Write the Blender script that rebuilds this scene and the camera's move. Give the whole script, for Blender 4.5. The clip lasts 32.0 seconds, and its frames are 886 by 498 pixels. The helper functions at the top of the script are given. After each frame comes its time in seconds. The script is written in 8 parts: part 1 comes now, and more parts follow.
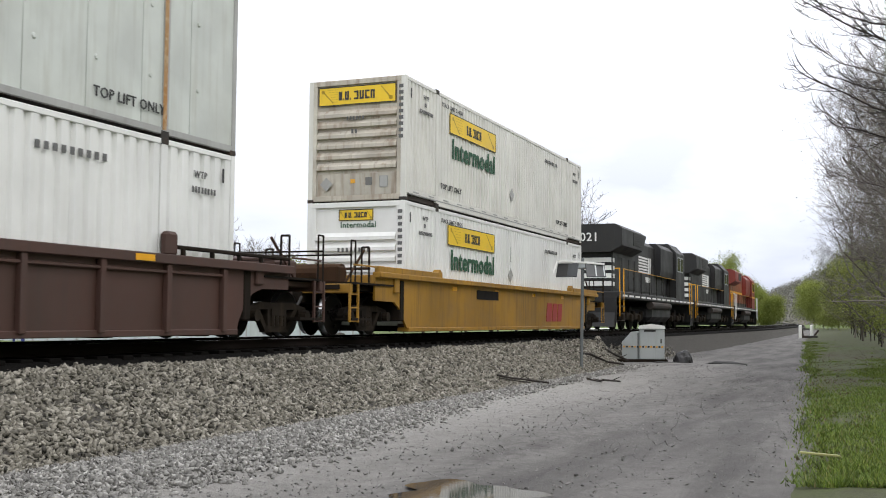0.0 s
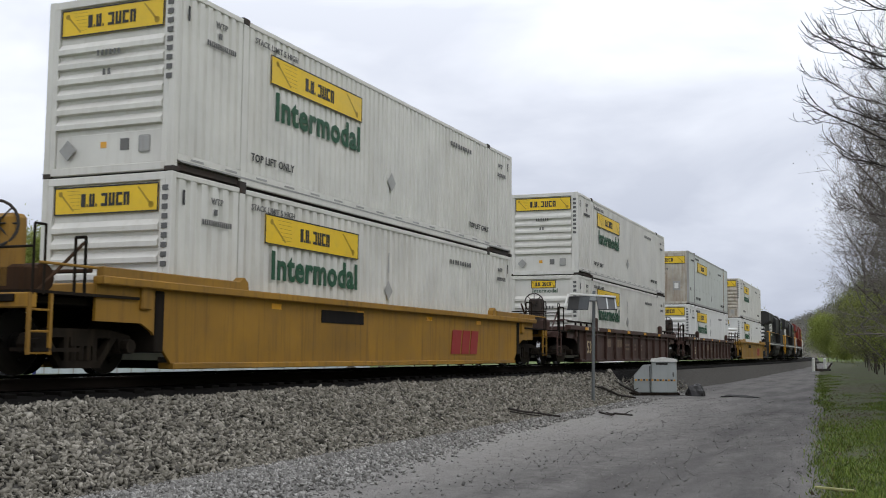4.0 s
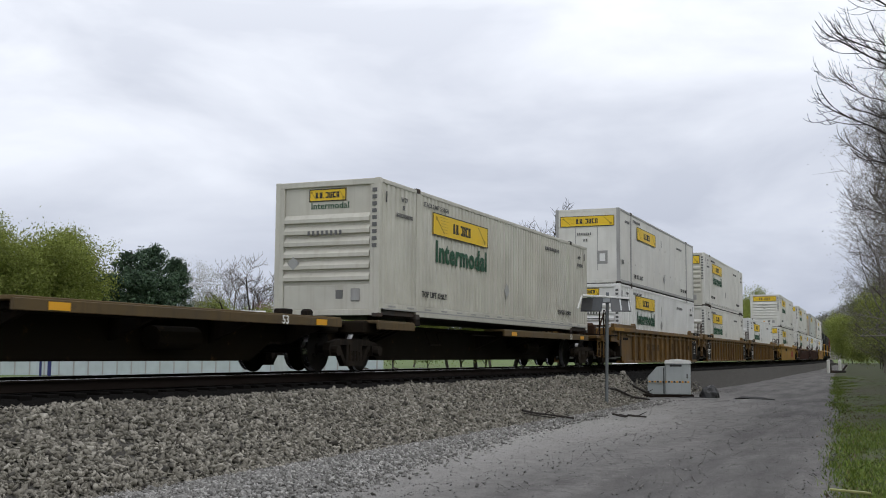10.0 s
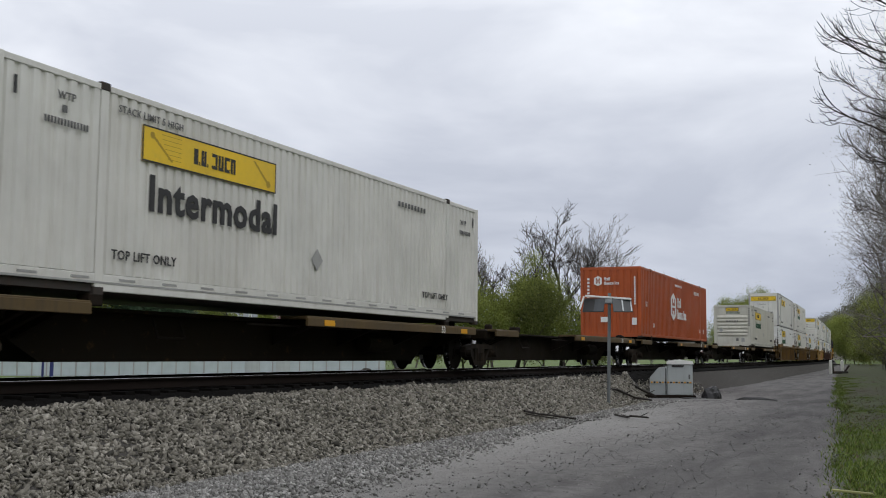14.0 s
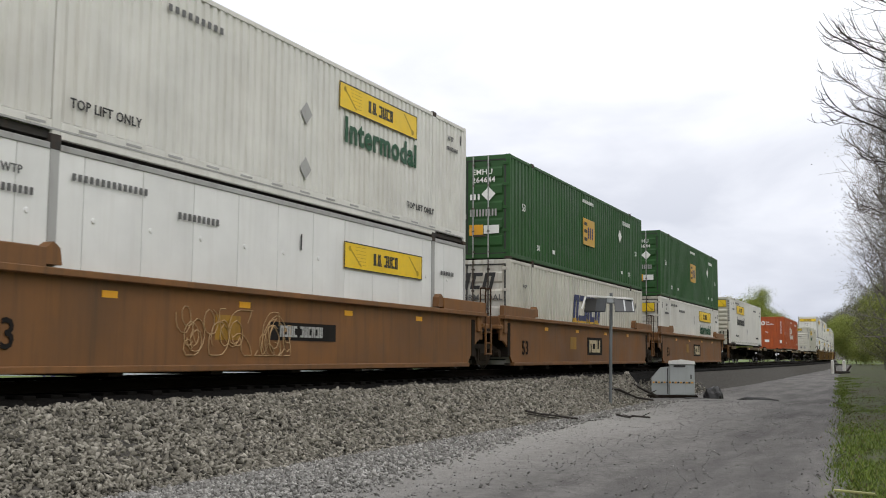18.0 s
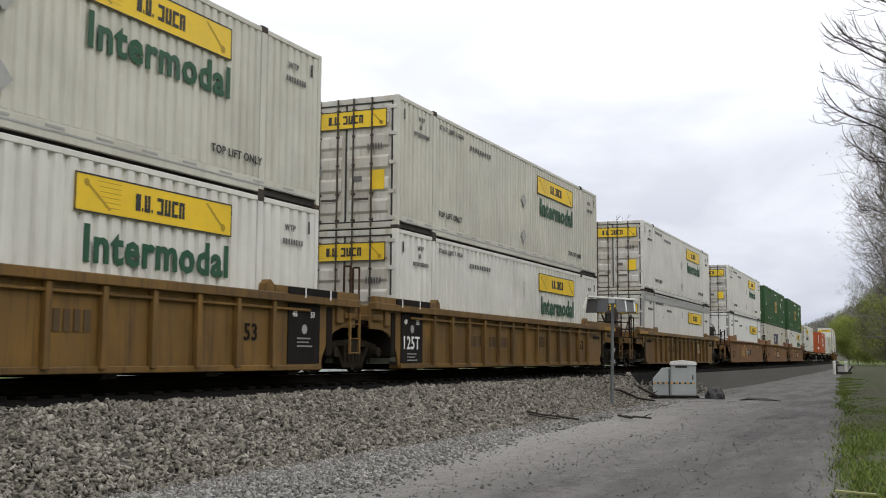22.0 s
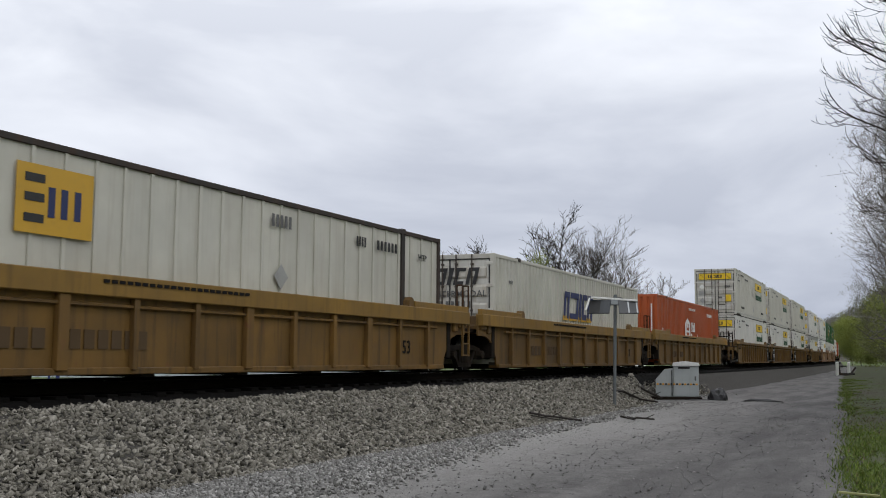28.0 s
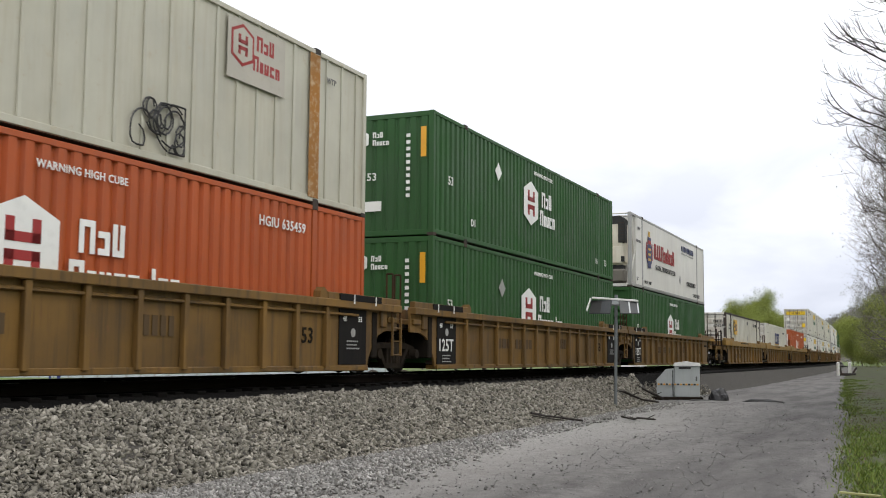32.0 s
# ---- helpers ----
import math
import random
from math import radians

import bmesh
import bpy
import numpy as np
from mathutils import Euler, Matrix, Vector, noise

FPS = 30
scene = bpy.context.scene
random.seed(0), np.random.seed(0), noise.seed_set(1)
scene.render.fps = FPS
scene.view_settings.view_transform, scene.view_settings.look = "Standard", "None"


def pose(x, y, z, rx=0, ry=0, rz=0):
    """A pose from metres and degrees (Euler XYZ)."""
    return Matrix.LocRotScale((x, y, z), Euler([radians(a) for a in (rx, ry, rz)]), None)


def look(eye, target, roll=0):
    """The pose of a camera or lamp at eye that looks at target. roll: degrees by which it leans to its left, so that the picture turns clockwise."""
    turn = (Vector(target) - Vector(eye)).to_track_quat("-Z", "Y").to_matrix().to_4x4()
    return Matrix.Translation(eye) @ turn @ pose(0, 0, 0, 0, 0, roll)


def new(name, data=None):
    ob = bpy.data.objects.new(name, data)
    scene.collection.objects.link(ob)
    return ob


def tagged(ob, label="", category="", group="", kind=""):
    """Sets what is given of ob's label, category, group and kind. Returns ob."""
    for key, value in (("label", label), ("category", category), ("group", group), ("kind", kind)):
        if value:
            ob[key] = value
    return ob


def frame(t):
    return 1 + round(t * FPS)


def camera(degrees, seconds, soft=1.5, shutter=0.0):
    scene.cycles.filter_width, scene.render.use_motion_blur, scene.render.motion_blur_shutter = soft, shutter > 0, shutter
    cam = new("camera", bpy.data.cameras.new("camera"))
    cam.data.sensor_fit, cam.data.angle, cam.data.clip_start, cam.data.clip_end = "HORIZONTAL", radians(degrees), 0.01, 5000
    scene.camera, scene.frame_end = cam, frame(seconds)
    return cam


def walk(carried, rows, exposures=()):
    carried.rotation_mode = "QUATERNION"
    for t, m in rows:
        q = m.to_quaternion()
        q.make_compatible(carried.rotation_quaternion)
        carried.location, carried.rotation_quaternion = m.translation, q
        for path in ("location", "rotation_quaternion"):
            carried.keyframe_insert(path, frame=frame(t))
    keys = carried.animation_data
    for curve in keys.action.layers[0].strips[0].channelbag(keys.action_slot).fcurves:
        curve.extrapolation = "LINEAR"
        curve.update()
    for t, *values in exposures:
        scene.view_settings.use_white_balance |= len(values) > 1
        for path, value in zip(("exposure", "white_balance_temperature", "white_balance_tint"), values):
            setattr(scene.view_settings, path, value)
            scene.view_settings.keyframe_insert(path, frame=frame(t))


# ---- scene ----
EYE = (0.0, 0.0, 1.6)
cam = camera(44.72, 32.0, soft=1.0, shutter=0.06)
# heading left of the track and tilt up, degrees
VIEW = [
    (0, 22.492, 3.772), (0.5, 22.608, 3.627), (1, 22.983, 3.832), (1.5, 23.051, 5.201), (2, 23.275, 5.282),
    (2.5, 23.153, 5.348), (3, 23.018, 5.488), (3.5, 23.045, 5.509), (5.5, 23.238, 5.547), (6, 23.397, 5.539),
    (6.5, 23.714, 5.531), (7, 23.723, 5.555), (8, 23.728, 5.583), (9, 23.764, 5.587), (10, 23.785, 5.597),
    (11, 23.802, 5.591), (12, 23.841, 5.62), (13, 23.846, 5.631), (14, 23.89, 5.629), (14.5, 23.895, 5.629),
    (16.5, 23.934, 5.628), (17, 23.978, 5.628), (18, 23.98, 5.627), (19, 24.015, 5.66), (20, 24.02, 5.632),
    (21, 24.061, 5.659), (22, 24.058, 5.658), (23, 24.1, 5.658), (24, 24.125, 5.665), (25, 24.16, 5.707),
    (25.5, 24.156, 5.706), (27.5, 24.193, 5.715), (28, 24.193, 5.715), (29, 24.193, 5.715), (30, 24.24, 5.712),
    (31, 24.224, 5.709), (32, 24.242, 5.725),
]

EXPOSURE = [(0.0, 0.36, 6700, 10), (0.6, 0.12, 6700, 10), (1.0, 0.08, 6600, 10), (2.0, -0.1, 6500, 10), (3.0, -0.15, 6500, 10), (6.0, -0.35, 6500, 10), (8.0, -0.1, 6600, 10), (9.0, -0.15, 6500, 10), (10.0, -0.3, 6500, 10), (11.0, -0.52, 6500, 10), (12.0, -0.27, 6500, 10), (13.0, -0.4, 6500, 10),
            (14.5, -0.45, 6500, 10), (16.5, 0.08, 6900, 10), (19.0, 0.0, 6800, 10), (23.0, 0.0, 6800, 10), (24.5, 0.1, 6800, 10), (25.5, -0.25, 6600, 10), (28.0, -0.4, 6500, 10), (29.0, -0.42, 6500, 10), (30.0, -0.1, 6700, 10), (32.0, 0.25, 6800, 10)]
walk(cam, [(t, pose(*EYE, 90 + tilt, 0, left) @ pose(0, 0, 0, 0, 0, 0.431)) for t, left, tilt in VIEW], EXPOSURE)

# ---- light: an overcast day ----
world = bpy.data.worlds.new("overcast_sky")
scene.world = world
world.use_nodes = True
wn, wl = world.node_tree.nodes, world.node_tree.links
wn.clear()
w_out = wn.new("ShaderNodeOutputWorld")
w_bg = wn.new("ShaderNodeBackground")
w_sky = wn.new("ShaderNodeTexSky")
w_sky.sky_type = "NISHITA"
w_sky.sun_disc = False
w_sky.sun_elevation, w_sky.sun_rotation = radians(52), radians(60)
w_co = wn.new("ShaderNodeTexCoord")
w_map = wn.new("ShaderNodeMapping")
w_map.inputs["Scale"].default_value = (1.0, 1.0, 3.2)
w_map.inputs["Location"].default_value = (0.37, 0.12, 0.4)
w_noise = wn.new("ShaderNodeTexNoise")
w_noise.inputs["Scale"].default_value = 2.7
w_noise.inputs["Detail"].default_value = 6.0
w_noise.inputs["Roughness"].default_value = 0.5
w_noise.inputs["Distortion"].default_value = 0.35
w_ramp = wn.new("ShaderNodeValToRGB")
w_ramp.color_ramp.elements[0].position, w_ramp.color_ramp.elements[0].color = 0.36, (0.62, 0.65, 0.72, 1)
w_ramp.color_ramp.elements[1].position, w_ramp.color_ramp.elements[1].color = 0.63, (0.93, 0.955, 1.0, 1)
w_mul = wn.new("ShaderNodeMix")
w_mul.data_type = "RGBA"
w_mul.inputs[0].default_value = 0.97
w_bg.inputs["Strength"].default_value = 1.35
w_dim = wn.new("ShaderNodeVectorMath")
w_dim.operation = "SCALE"
w_dim.inputs["Scale"].default_value = 0.1
wl.new(w_co.outputs["Generated"], w_map.inputs["Vector"])
wl.new(w_map.outputs["Vector"], w_noise.inputs["Vector"])
wl.new(w_noise.outputs["Fac"], w_ramp.inputs["Fac"])
wl.new(w_sky.outputs["Color"], w_dim.inputs[0])
wl.new(w_dim.outputs["Vector"], w_mul.inputs[6])
w_sep = wn.new("ShaderNodeSeparateXYZ")
w_low = wn.new("ShaderNodeValToRGB")          # the cloud is greyer and bluer towards the horizon
w_low.color_ramp.elements[0].position, w_low.color_ramp.elements[0].color = 0.02, (0.60, 0.63, 0.71, 1)
w_low.color_ramp.elements[1].position, w_low.color_ramp.elements[1].color = 0.33, (1.24, 1.24, 1.24, 1)
w_shade = wn.new("ShaderNodeMix")
w_shade.data_type, w_shade.blend_type = "RGBA", "MULTIPLY"
w_shade.inputs[0].default_value = 1.0
wl.new(w_co.outputs["Generated"], w_sep.inputs[0])
wl.new(w_sep.outputs["Z"], w_low.inputs["Fac"])
wl.new(w_ramp.outputs["Color"], w_shade.inputs[6])
wl.new(w_low.outputs["Color"], w_shade.inputs[7])
wl.new(w_shade.outputs[2], w_mul.inputs[7])
wl.new(w_mul.outputs[2], w_bg.inputs["Color"])
wl.new(w_bg.outputs["Background"], w_out.inputs["Surface"])

sun = new("sun", bpy.data.lights.new("sun", "SUN"))
sun.data.energy, sun.data.angle, sun.data.color = 0.5, radians(25), (1.0, 0.97, 0.92)
sun.matrix_world = look((30, -20, 46), (0, 0, 0))

# ---- materials ----
MATS = {}


def nodes_of(name):
    m = bpy.data.materials.new(name)
    m.use_nodes = True
    nt = m.node_tree
    return m, nt, nt.nodes["Principled BSDF"]


def ramp(nt, fac, stops):
    r = nt.nodes.new("ShaderNodeValToRGB")
    while len(r.color_ramp.elements) < len(stops):
        r.color_ramp.elements.new(0.5)
    for e, (p, c) in zip(r.color_ramp.elements, stops):
        e.position, e.color = p, (*c, 1)
    nt.links.new(fac, r.inputs["Fac"])
    return r.outputs["Color"]


def noise_of(nt, vec, scale, detail=4.0, rough=0.55):
    n = nt.nodes.new("ShaderNodeTexNoise")
    n.inputs["Scale"].default_value, n.inputs["Detail"].default_value, n.inputs["Roughness"].default_value = scale, detail, rough
    nt.links.new(vec, n.inputs["Vector"])
    return n.outputs["Fac"]


def mixed(nt, fac, a, b, mode="MIX"):
    x = nt.nodes.new("ShaderNodeMix")
    x.data_type, x.blend_type = "RGBA", mode
    for key, v in ((0, fac), (6, a), (7, b)):
        if isinstance(v, (int, float)):
            x.inputs[key].default_value = v
        elif isinstance(v, tuple):
            x.inputs[key].default_value = (*v, 1)
        else:
            nt.links.new(v, x.inputs[key])
    return x.outputs[2]


def coords(nt, stretch=(1, 1, 1), per_object=True):
    """Object coordinates, shifted from object to object."""
    c = nt.nodes.new("ShaderNodeTexCoord")
    m = nt.nodes.new("ShaderNodeMapping")
    m.inputs["Scale"].default_value = stretch
    nt.links.new(c.outputs["Object"], m.inputs["Vector"])
    if per_object:
        info = nt.nodes.new("ShaderNodeObjectInfo")
        mul = nt.nodes.new("ShaderNodeMath")
        mul.operation = "MULTIPLY"
        mul.inputs[1].default_value = 37.0
        nt.links.new(info.outputs["Random"], mul.inputs[0])
        nt.links.new(mul.outputs[0], m.inputs["Location"])
    return m.outputs["Vector"]


def bumped(nt, bsdf, height, strength, distance=0.01):
    b = nt.nodes.new("ShaderNodeBump")
    b.inputs["Strength"].default_value, b.inputs["Distance"].default_value = strength, distance
    nt.links.new(height, b.inputs["Height"])
    nt.links.new(b.outputs["Normal"], bsdf.inputs["Normal"])


def paint(name, rgb, dirt=(0.09, 0.07, 0.05), amount=0.35, rough=0.5, metal=0.0, rust=None):
    """Weathered paint on metal: tone patches, streaks that run down, fine grain."""
    if name in MATS:
        return MATS[name]
    m, nt, b = nodes_of(name)
    v = coords(nt)
    streak = noise_of(nt, coords(nt, (3.0, 3.0, 0.22)), 2.2, 5.0, 0.6)
    patch = noise_of(nt, v, 0.9, 4.0)
    grain = noise_of(nt, v, 26.0, 3.0)
    worn = ramp(nt, patch, [(0.32, (0, 0, 0)), (0.68, (1, 1, 1))])
    base = mixed(nt, worn, tuple((1 - 0.36 * amount) * c for c in rgb), tuple(min(1, 1.07 * c) for c in rgb))
    blot = noise_of(nt, coords(nt, (1, 1, 1)), 0.33, 6.0, 0.65)
    base = mixed(nt, ramp(nt, blot, [(0.42, (0, 0, 0)), (0.68, (amount * 0.55,) * 3)]), base, dirt)
    f1 = ramp(nt, streak, [(0.50, (0, 0, 0)), (0.80, (amount, amount, amount))])
    col = mixed(nt, f1, base, dirt)
    if rust:
        spots = noise_of(nt, v, 3.7, 6.0, 0.7)
        f2 = ramp(nt, spots, [(0.60, (0, 0, 0)), (0.72, (0.8, 0.8, 0.8))])
        col = mixed(nt, f2, col, rust)
    nt.links.new(col, b.inputs["Base Color"])
    rr = ramp(nt, patch, [(0.3, (rough - 0.1,) * 3), (0.7, (min(1, rough + 0.14),) * 3)])
    nt.links.new(rr, b.inputs["Roughness"])
    b.inputs["Metallic"].default_value = metal
    bumped(nt, b, grain, 0.12, 0.004)
    MATS[name] = m
    return m


def plain(name, rgb, rough=0.6, metal=0.0):
    return paint(name, rgb, amount=0.12, rough=rough, metal=metal)


WHITE = paint("white_container_paint", (0.67, 0.66, 0.62), (0.36, 0.31, 0.24), 0.28)
CREAM = paint("old_white_container_paint", (0.56, 0.545, 0.48), (0.29, 0.24, 0.17), 0.36)
GREY_WHITE = paint("dull_grey_white_paint", (0.55, 0.575, 0.545), (0.28, 0.26, 0.20), 0.4)
STAINED = paint("rust_stained_white_paint", (0.60, 0.565, 0.49), (0.17, 0.095, 0.045), 0.95, 0.6, rust=(0.34, 0.25, 0.16))
BRIGHT = paint("clean_white_container_paint", (0.73, 0.73, 0.715), (0.46, 0.43, 0.38), 0.17)
GRIMY = paint("grimy_white_door_paint", (0.62, 0.605, 0.56), (0.26, 0.20, 0.125), 0.8, 0.55, rust=(0.46, 0.39, 0.29))
OLD_PATCH = paint("repainted_patch", (0.43, 0.40, 0.345), (0.30, 0.25, 0.18), 0.3)
TAN_WHITE = paint("yellowed_white_paint", (0.47, 0.455, 0.38), (0.33, 0.26, 0.15), 0.35, rust=(0.42, 0.36, 0.26))
ORANGE = paint("orange_container_paint", (0.40, 0.072, 0.009), (0.20, 0.06, 0.03), 0.35)
GREEN = paint("green_container_paint", (0.0115, 0.077, 0.0105), (0.018, 0.038, 0.014), 0.4, 0.6)
YELLOW = paint("yellow_sign_film", (0.80, 0.53, 0.015), (0.35, 0.25, 0.05), 0.2)
GOLD = paint("yellow_square_film", (0.56, 0.32, 0.025), (0.3, 0.2, 0.05), 0.2)
BLACK = plain("black_lettering", (0.02, 0.02, 0.022))
LOGO_GREEN = plain("dark_green_lettering", (0.006, 0.07, 0.030))
BLUE = plain("dark_blue_lettering", (0.015, 0.025, 0.10))
RED = plain("dark_red_lettering", (0.30, 0.02, 0.02))
GREYTXT = plain("grey_lettering", (0.11, 0.11, 0.11))
WHITETXT = plain("white_lettering", (0.78, 0.78, 0.76))
RUBBER = plain("dark_seal", (0.03, 0.03, 0.03), 0.8)
STEEL = paint("bare_grey_steel", (0.17, 0.17, 0.165), (0.10, 0.07, 0.05), 0.4, 0.5, 0.6)
CASTING = paint("dark_corner_casting", (0.054, 0.051, 0.048), (0.10, 0.05, 0.03), 0.5, 0.7)
DARK_ROD = paint("worn_lock_rod", (0.060, 0.050, 0.042), (0.10, 0.05, 0.025), 0.7, 0.6, 0.3)
PALE_ROD = paint("galvanised_lock_rod", (0.36, 0.37, 0.36), (0.15, 0.11, 0.08), 0.4, 0.45, 0.4)
GREYRAIL = paint("grey_rail_paint", (0.36, 0.36, 0.35), (0.15, 0.12, 0.1), 0.4)
CAR_TAN = paint("weathered_yellow_car_paint", (0.185, 0.096, 0.0165), (0.028, 0.016, 0.006), 0.95, 0.65, rust=(0.15, 0.062, 0.018))
CAR_RUST = paint("rusty_grimed_steel", (0.060, 0.032, 0.018), (0.022, 0.015, 0.010), 0.7, 0.75, rust=(0.10, 0.045, 0.018))
# top beams of the deep wagons, a brighter yellow than their sides
CHORD = paint("brighter_yellow_beam_paint", (0.27, 0.150, 0.022), (0.085, 0.045, 0.012), 0.75, 0.6, rust=(0.18, 0.085, 0.02))
CAR_BROWN = paint("brown_car_paint", (0.20, 0.084, 0.022), (0.07, 0.038, 0.016), 0.7, 0.65)
CAR_GOLD = paint("yellow_car_paint", (0.36, 0.185, 0.014), (0.10, 0.052, 0.012), 0.75, 0.6)
CAR_MAROON = paint("dark_red_car_paint", (0.066, 0.029, 0.0205), (0.04, 0.025, 0.02), 0.55, 0.65)
CAR_DARK = paint("sooty_car_steel", (0.013, 0.0105, 0.0085), (0.035, 0.024, 0.016), 0.6, 0.75)
PANEL_DARK = plain("dark_stencil_panel", (0.013, 0.012, 0.012), 0.8)
FAINT = plain("faded_stencil_paint", (0.075, 0.043, 0.016), 0.8)
SAFETY = plain("yellow_reflector", (0.75, 0.36, 0.02), 0.35)
TRUCK = paint("dirty_cast_steel", (0.013, 0.0105, 0.0085), (0.055, 0.04, 0.026), 0.6, 0.8)
SPINE = paint("dark_rusty_spine_steel", (0.014, 0.010, 0.006), (0.010, 0.008, 0.006), 0.75, 0.75, rust=(0.06, 0.034, 0.013))
SHELF = paint("faded_yellow_shelf_paint", (0.105, 0.066, 0.020), (0.04, 0.026, 0.014), 0.7, 0.7, rust=(0.05, 0.028, 0.014))
WHEEL = paint("dark_wheel_steel", (0.008, 0.007, 0.0062), (0.022, 0.017, 0.013), 0.5, 0.75)
TREAD = plain("polished_tread", (0.55, 0.55, 0.56), 0.25, 1.0)
LOCO_BLACK = paint("black_locomotive_paint", (0.010, 0.010, 0.011), (0.028, 0.025, 0.02), 0.5, 0.6)
LOCO_ORANGE = paint("orange_locomotive_paint", (0.25, 0.055, 0.012), (0.07, 0.03, 0.015), 0.7, 0.5)
LOCO_RED = paint("dark_red_band_paint", (0.22, 0.022, 0.012), (0.05, 0.02, 0.012), 0.7, 0.5)
GLASS = plain("dark_window_glass", (0.02, 0.025, 0.03), 0.1)
GREYBOX = paint("pale_grey_cabinet_paint", (0.42, 0.45, 0.45), (0.2, 0.2, 0.18), 0.3, 0.5)
GALV = paint("galvanised_steel", (0.40, 0.42, 0.43), (0.2, 0.2, 0.2), 0.3, 0.45, 0.7)
WHITEPOST = plain("white_post_paint", (0.78, 0.78, 0.75), 0.5)
REEFER = paint("cream_unit_paint", (0.70, 0.66, 0.56), (0.35, 0.24, 0.12), 0.45, rust=(0.4, 0.28, 0.16))


def dull(*materials):
    """Grimy and dark surfaces that hardly shine at a flat angle."""
    for m in materials:
        m.node_tree.nodes["Principled BSDF"].inputs["Specular IOR Level"].default_value = 0.08


def ground_material(name, a, b, c, scale, bump, rough=0.95, spots=None):
    m, nt, bs = nodes_of(name)
    v = coords(nt, per_object=False)
    big = noise_of(nt, v, scale * 0.05, 6.0, 0.6)
    mid = noise_of(nt, v, scale, 5.0, 0.65)
    fine = noise_of(nt, v, scale * 9, 4.0, 0.7)
    col = mixed(nt, ramp(nt, mid, [(0.35, (0, 0, 0)), (0.65, (1, 1, 1))]), a, b)
    col = mixed(nt, ramp(nt, big, [(0.40, (0, 0, 0)), (0.62, (1, 1, 1))]), col, c)
    g = ramp(nt, fine, [(0.3, (0.62,) * 3), (0.7, (1.25,) * 3)])
    col = mixed(nt, 1.0, col, g, "MULTIPLY")
    nt.links.new(col, bs.inputs["Base Color"])
    bs.inputs["Roughness"].default_value = rough
    bumped(nt, bs, fine, bump, 0.02)
    return m


def island_material(name, stops, rough=0.9, grain=30.0, translucent=0.0):
    """Colour that differs from piece to piece of one joined mesh."""
    m, nt, bs = nodes_of(name)
    geo = nt.nodes.new("ShaderNodeNewGeometry")
    col = ramp(nt, geo.outputs["Random Per Island"], stops)
    n = noise_of(nt, coords(nt, per_object=False), grain, 3.0)
    col = mixed(nt, 1.0, col, ramp(nt, n, [(0.3, (0.7,) * 3), (0.7, (1.2,) * 3)]), "MULTIPLY")
    nt.links.new(col, bs.inputs["Base Color"])
    bs.inputs["Roughness"].default_value = rough
    if translucent:
        through_leaf = nt.nodes.new("ShaderNodeBsdfTranslucent")
        both = nt.nodes.new("ShaderNodeMixShader")
        both.inputs[0].default_value = translucent
        nt.links.new(col, through_leaf.inputs["Color"])
        nt.links.new(bs.outputs[0], both.inputs[1])
        nt.links.new(through_leaf.outputs[0], both.inputs[2])
        nt.links.new(both.outputs[0], nt.nodes["Material Output"].inputs["Surface"])
    return m


STONE = island_material("crushed_stone", [(0.0, (0.045, 0.041, 0.034)), (0.2, (0.148, 0.136, 0.110)), (0.7, (0.232, 0.214, 0.178)), (1.0, (0.37, 0.345, 0.295))])
PALE_STONE = island_material("pale_gravel", [(0.0, (0.15, 0.145, 0.135)), (0.5, (0.22, 0.213, 0.2)), (1.0, (0.42, 0.408, 0.385))])
ROAD_STONE = island_material("grey_road_pebbles", [(0.0, (0.11, 0.105, 0.10)), (0.6, (0.17, 0.163, 0.155)), (1.0, (0.27, 0.26, 0.245))])
BED = ground_material("ballast_bed", (0.05, 0.047, 0.043), (0.115, 0.109, 0.100), (0.082, 0.077, 0.070), 9.0, 0.6)
# track bed coloured near black to hold the shade under the train
TRACK_SHADE = ground_material("shaded_track_bed", (0.005, 0.0045, 0.0042), (0.011, 0.010, 0.009), (0.007, 0.0064, 0.006), 8.0, 0.6)
# creosote brown, taken darker still for the shade on the ties
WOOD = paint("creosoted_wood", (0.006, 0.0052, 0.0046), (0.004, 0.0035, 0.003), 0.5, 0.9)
BARK = paint("grey_brown_bark", (0.085, 0.072, 0.062), (0.04, 0.035, 0.03), 0.5, 0.95)
BARK_PALE = paint("pale_bark", (0.16, 0.14, 0.125), (0.07, 0.06, 0.05), 0.5, 0.95)
SPRING = island_material("spring_leaves", [(0.0, (0.13, 0.155, 0.03)), (0.5, (0.22, 0.26, 0.05)), (1.0, (0.32, 0.36, 0.09))], 0.7, 8.0, 0.45)
OLIVE = island_material("budding_leaves", [(0.0, (0.085, 0.085, 0.04)), (0.5, (0.15, 0.15, 0.07)), (1.0, (0.22, 0.21, 0.11))], 0.8, 8.0, 0.4)
PINE = island_material("pine_needles", [(0.0, (0.018, 0.04, 0.022)), (0.5, (0.045, 0.085, 0.045)), (1.0, (0.085, 0.14, 0.07))], 0.8, 8.0)
PINK = island_material("redbud_blossom", [(0.0, (0.22, 0.10, 0.13)), (0.5, (0.36, 0.19, 0.23)), (1.0, (0.42, 0.28, 0.30))], 0.8, 8.0)
BUDS = island_material("tiny_grey_green_buds", [(0.0, (0.13, 0.13, 0.10)), (0.5, (0.20, 0.21, 0.15)), (1.0, (0.28, 0.28, 0.22))], 0.95, 8.0, 0.4)
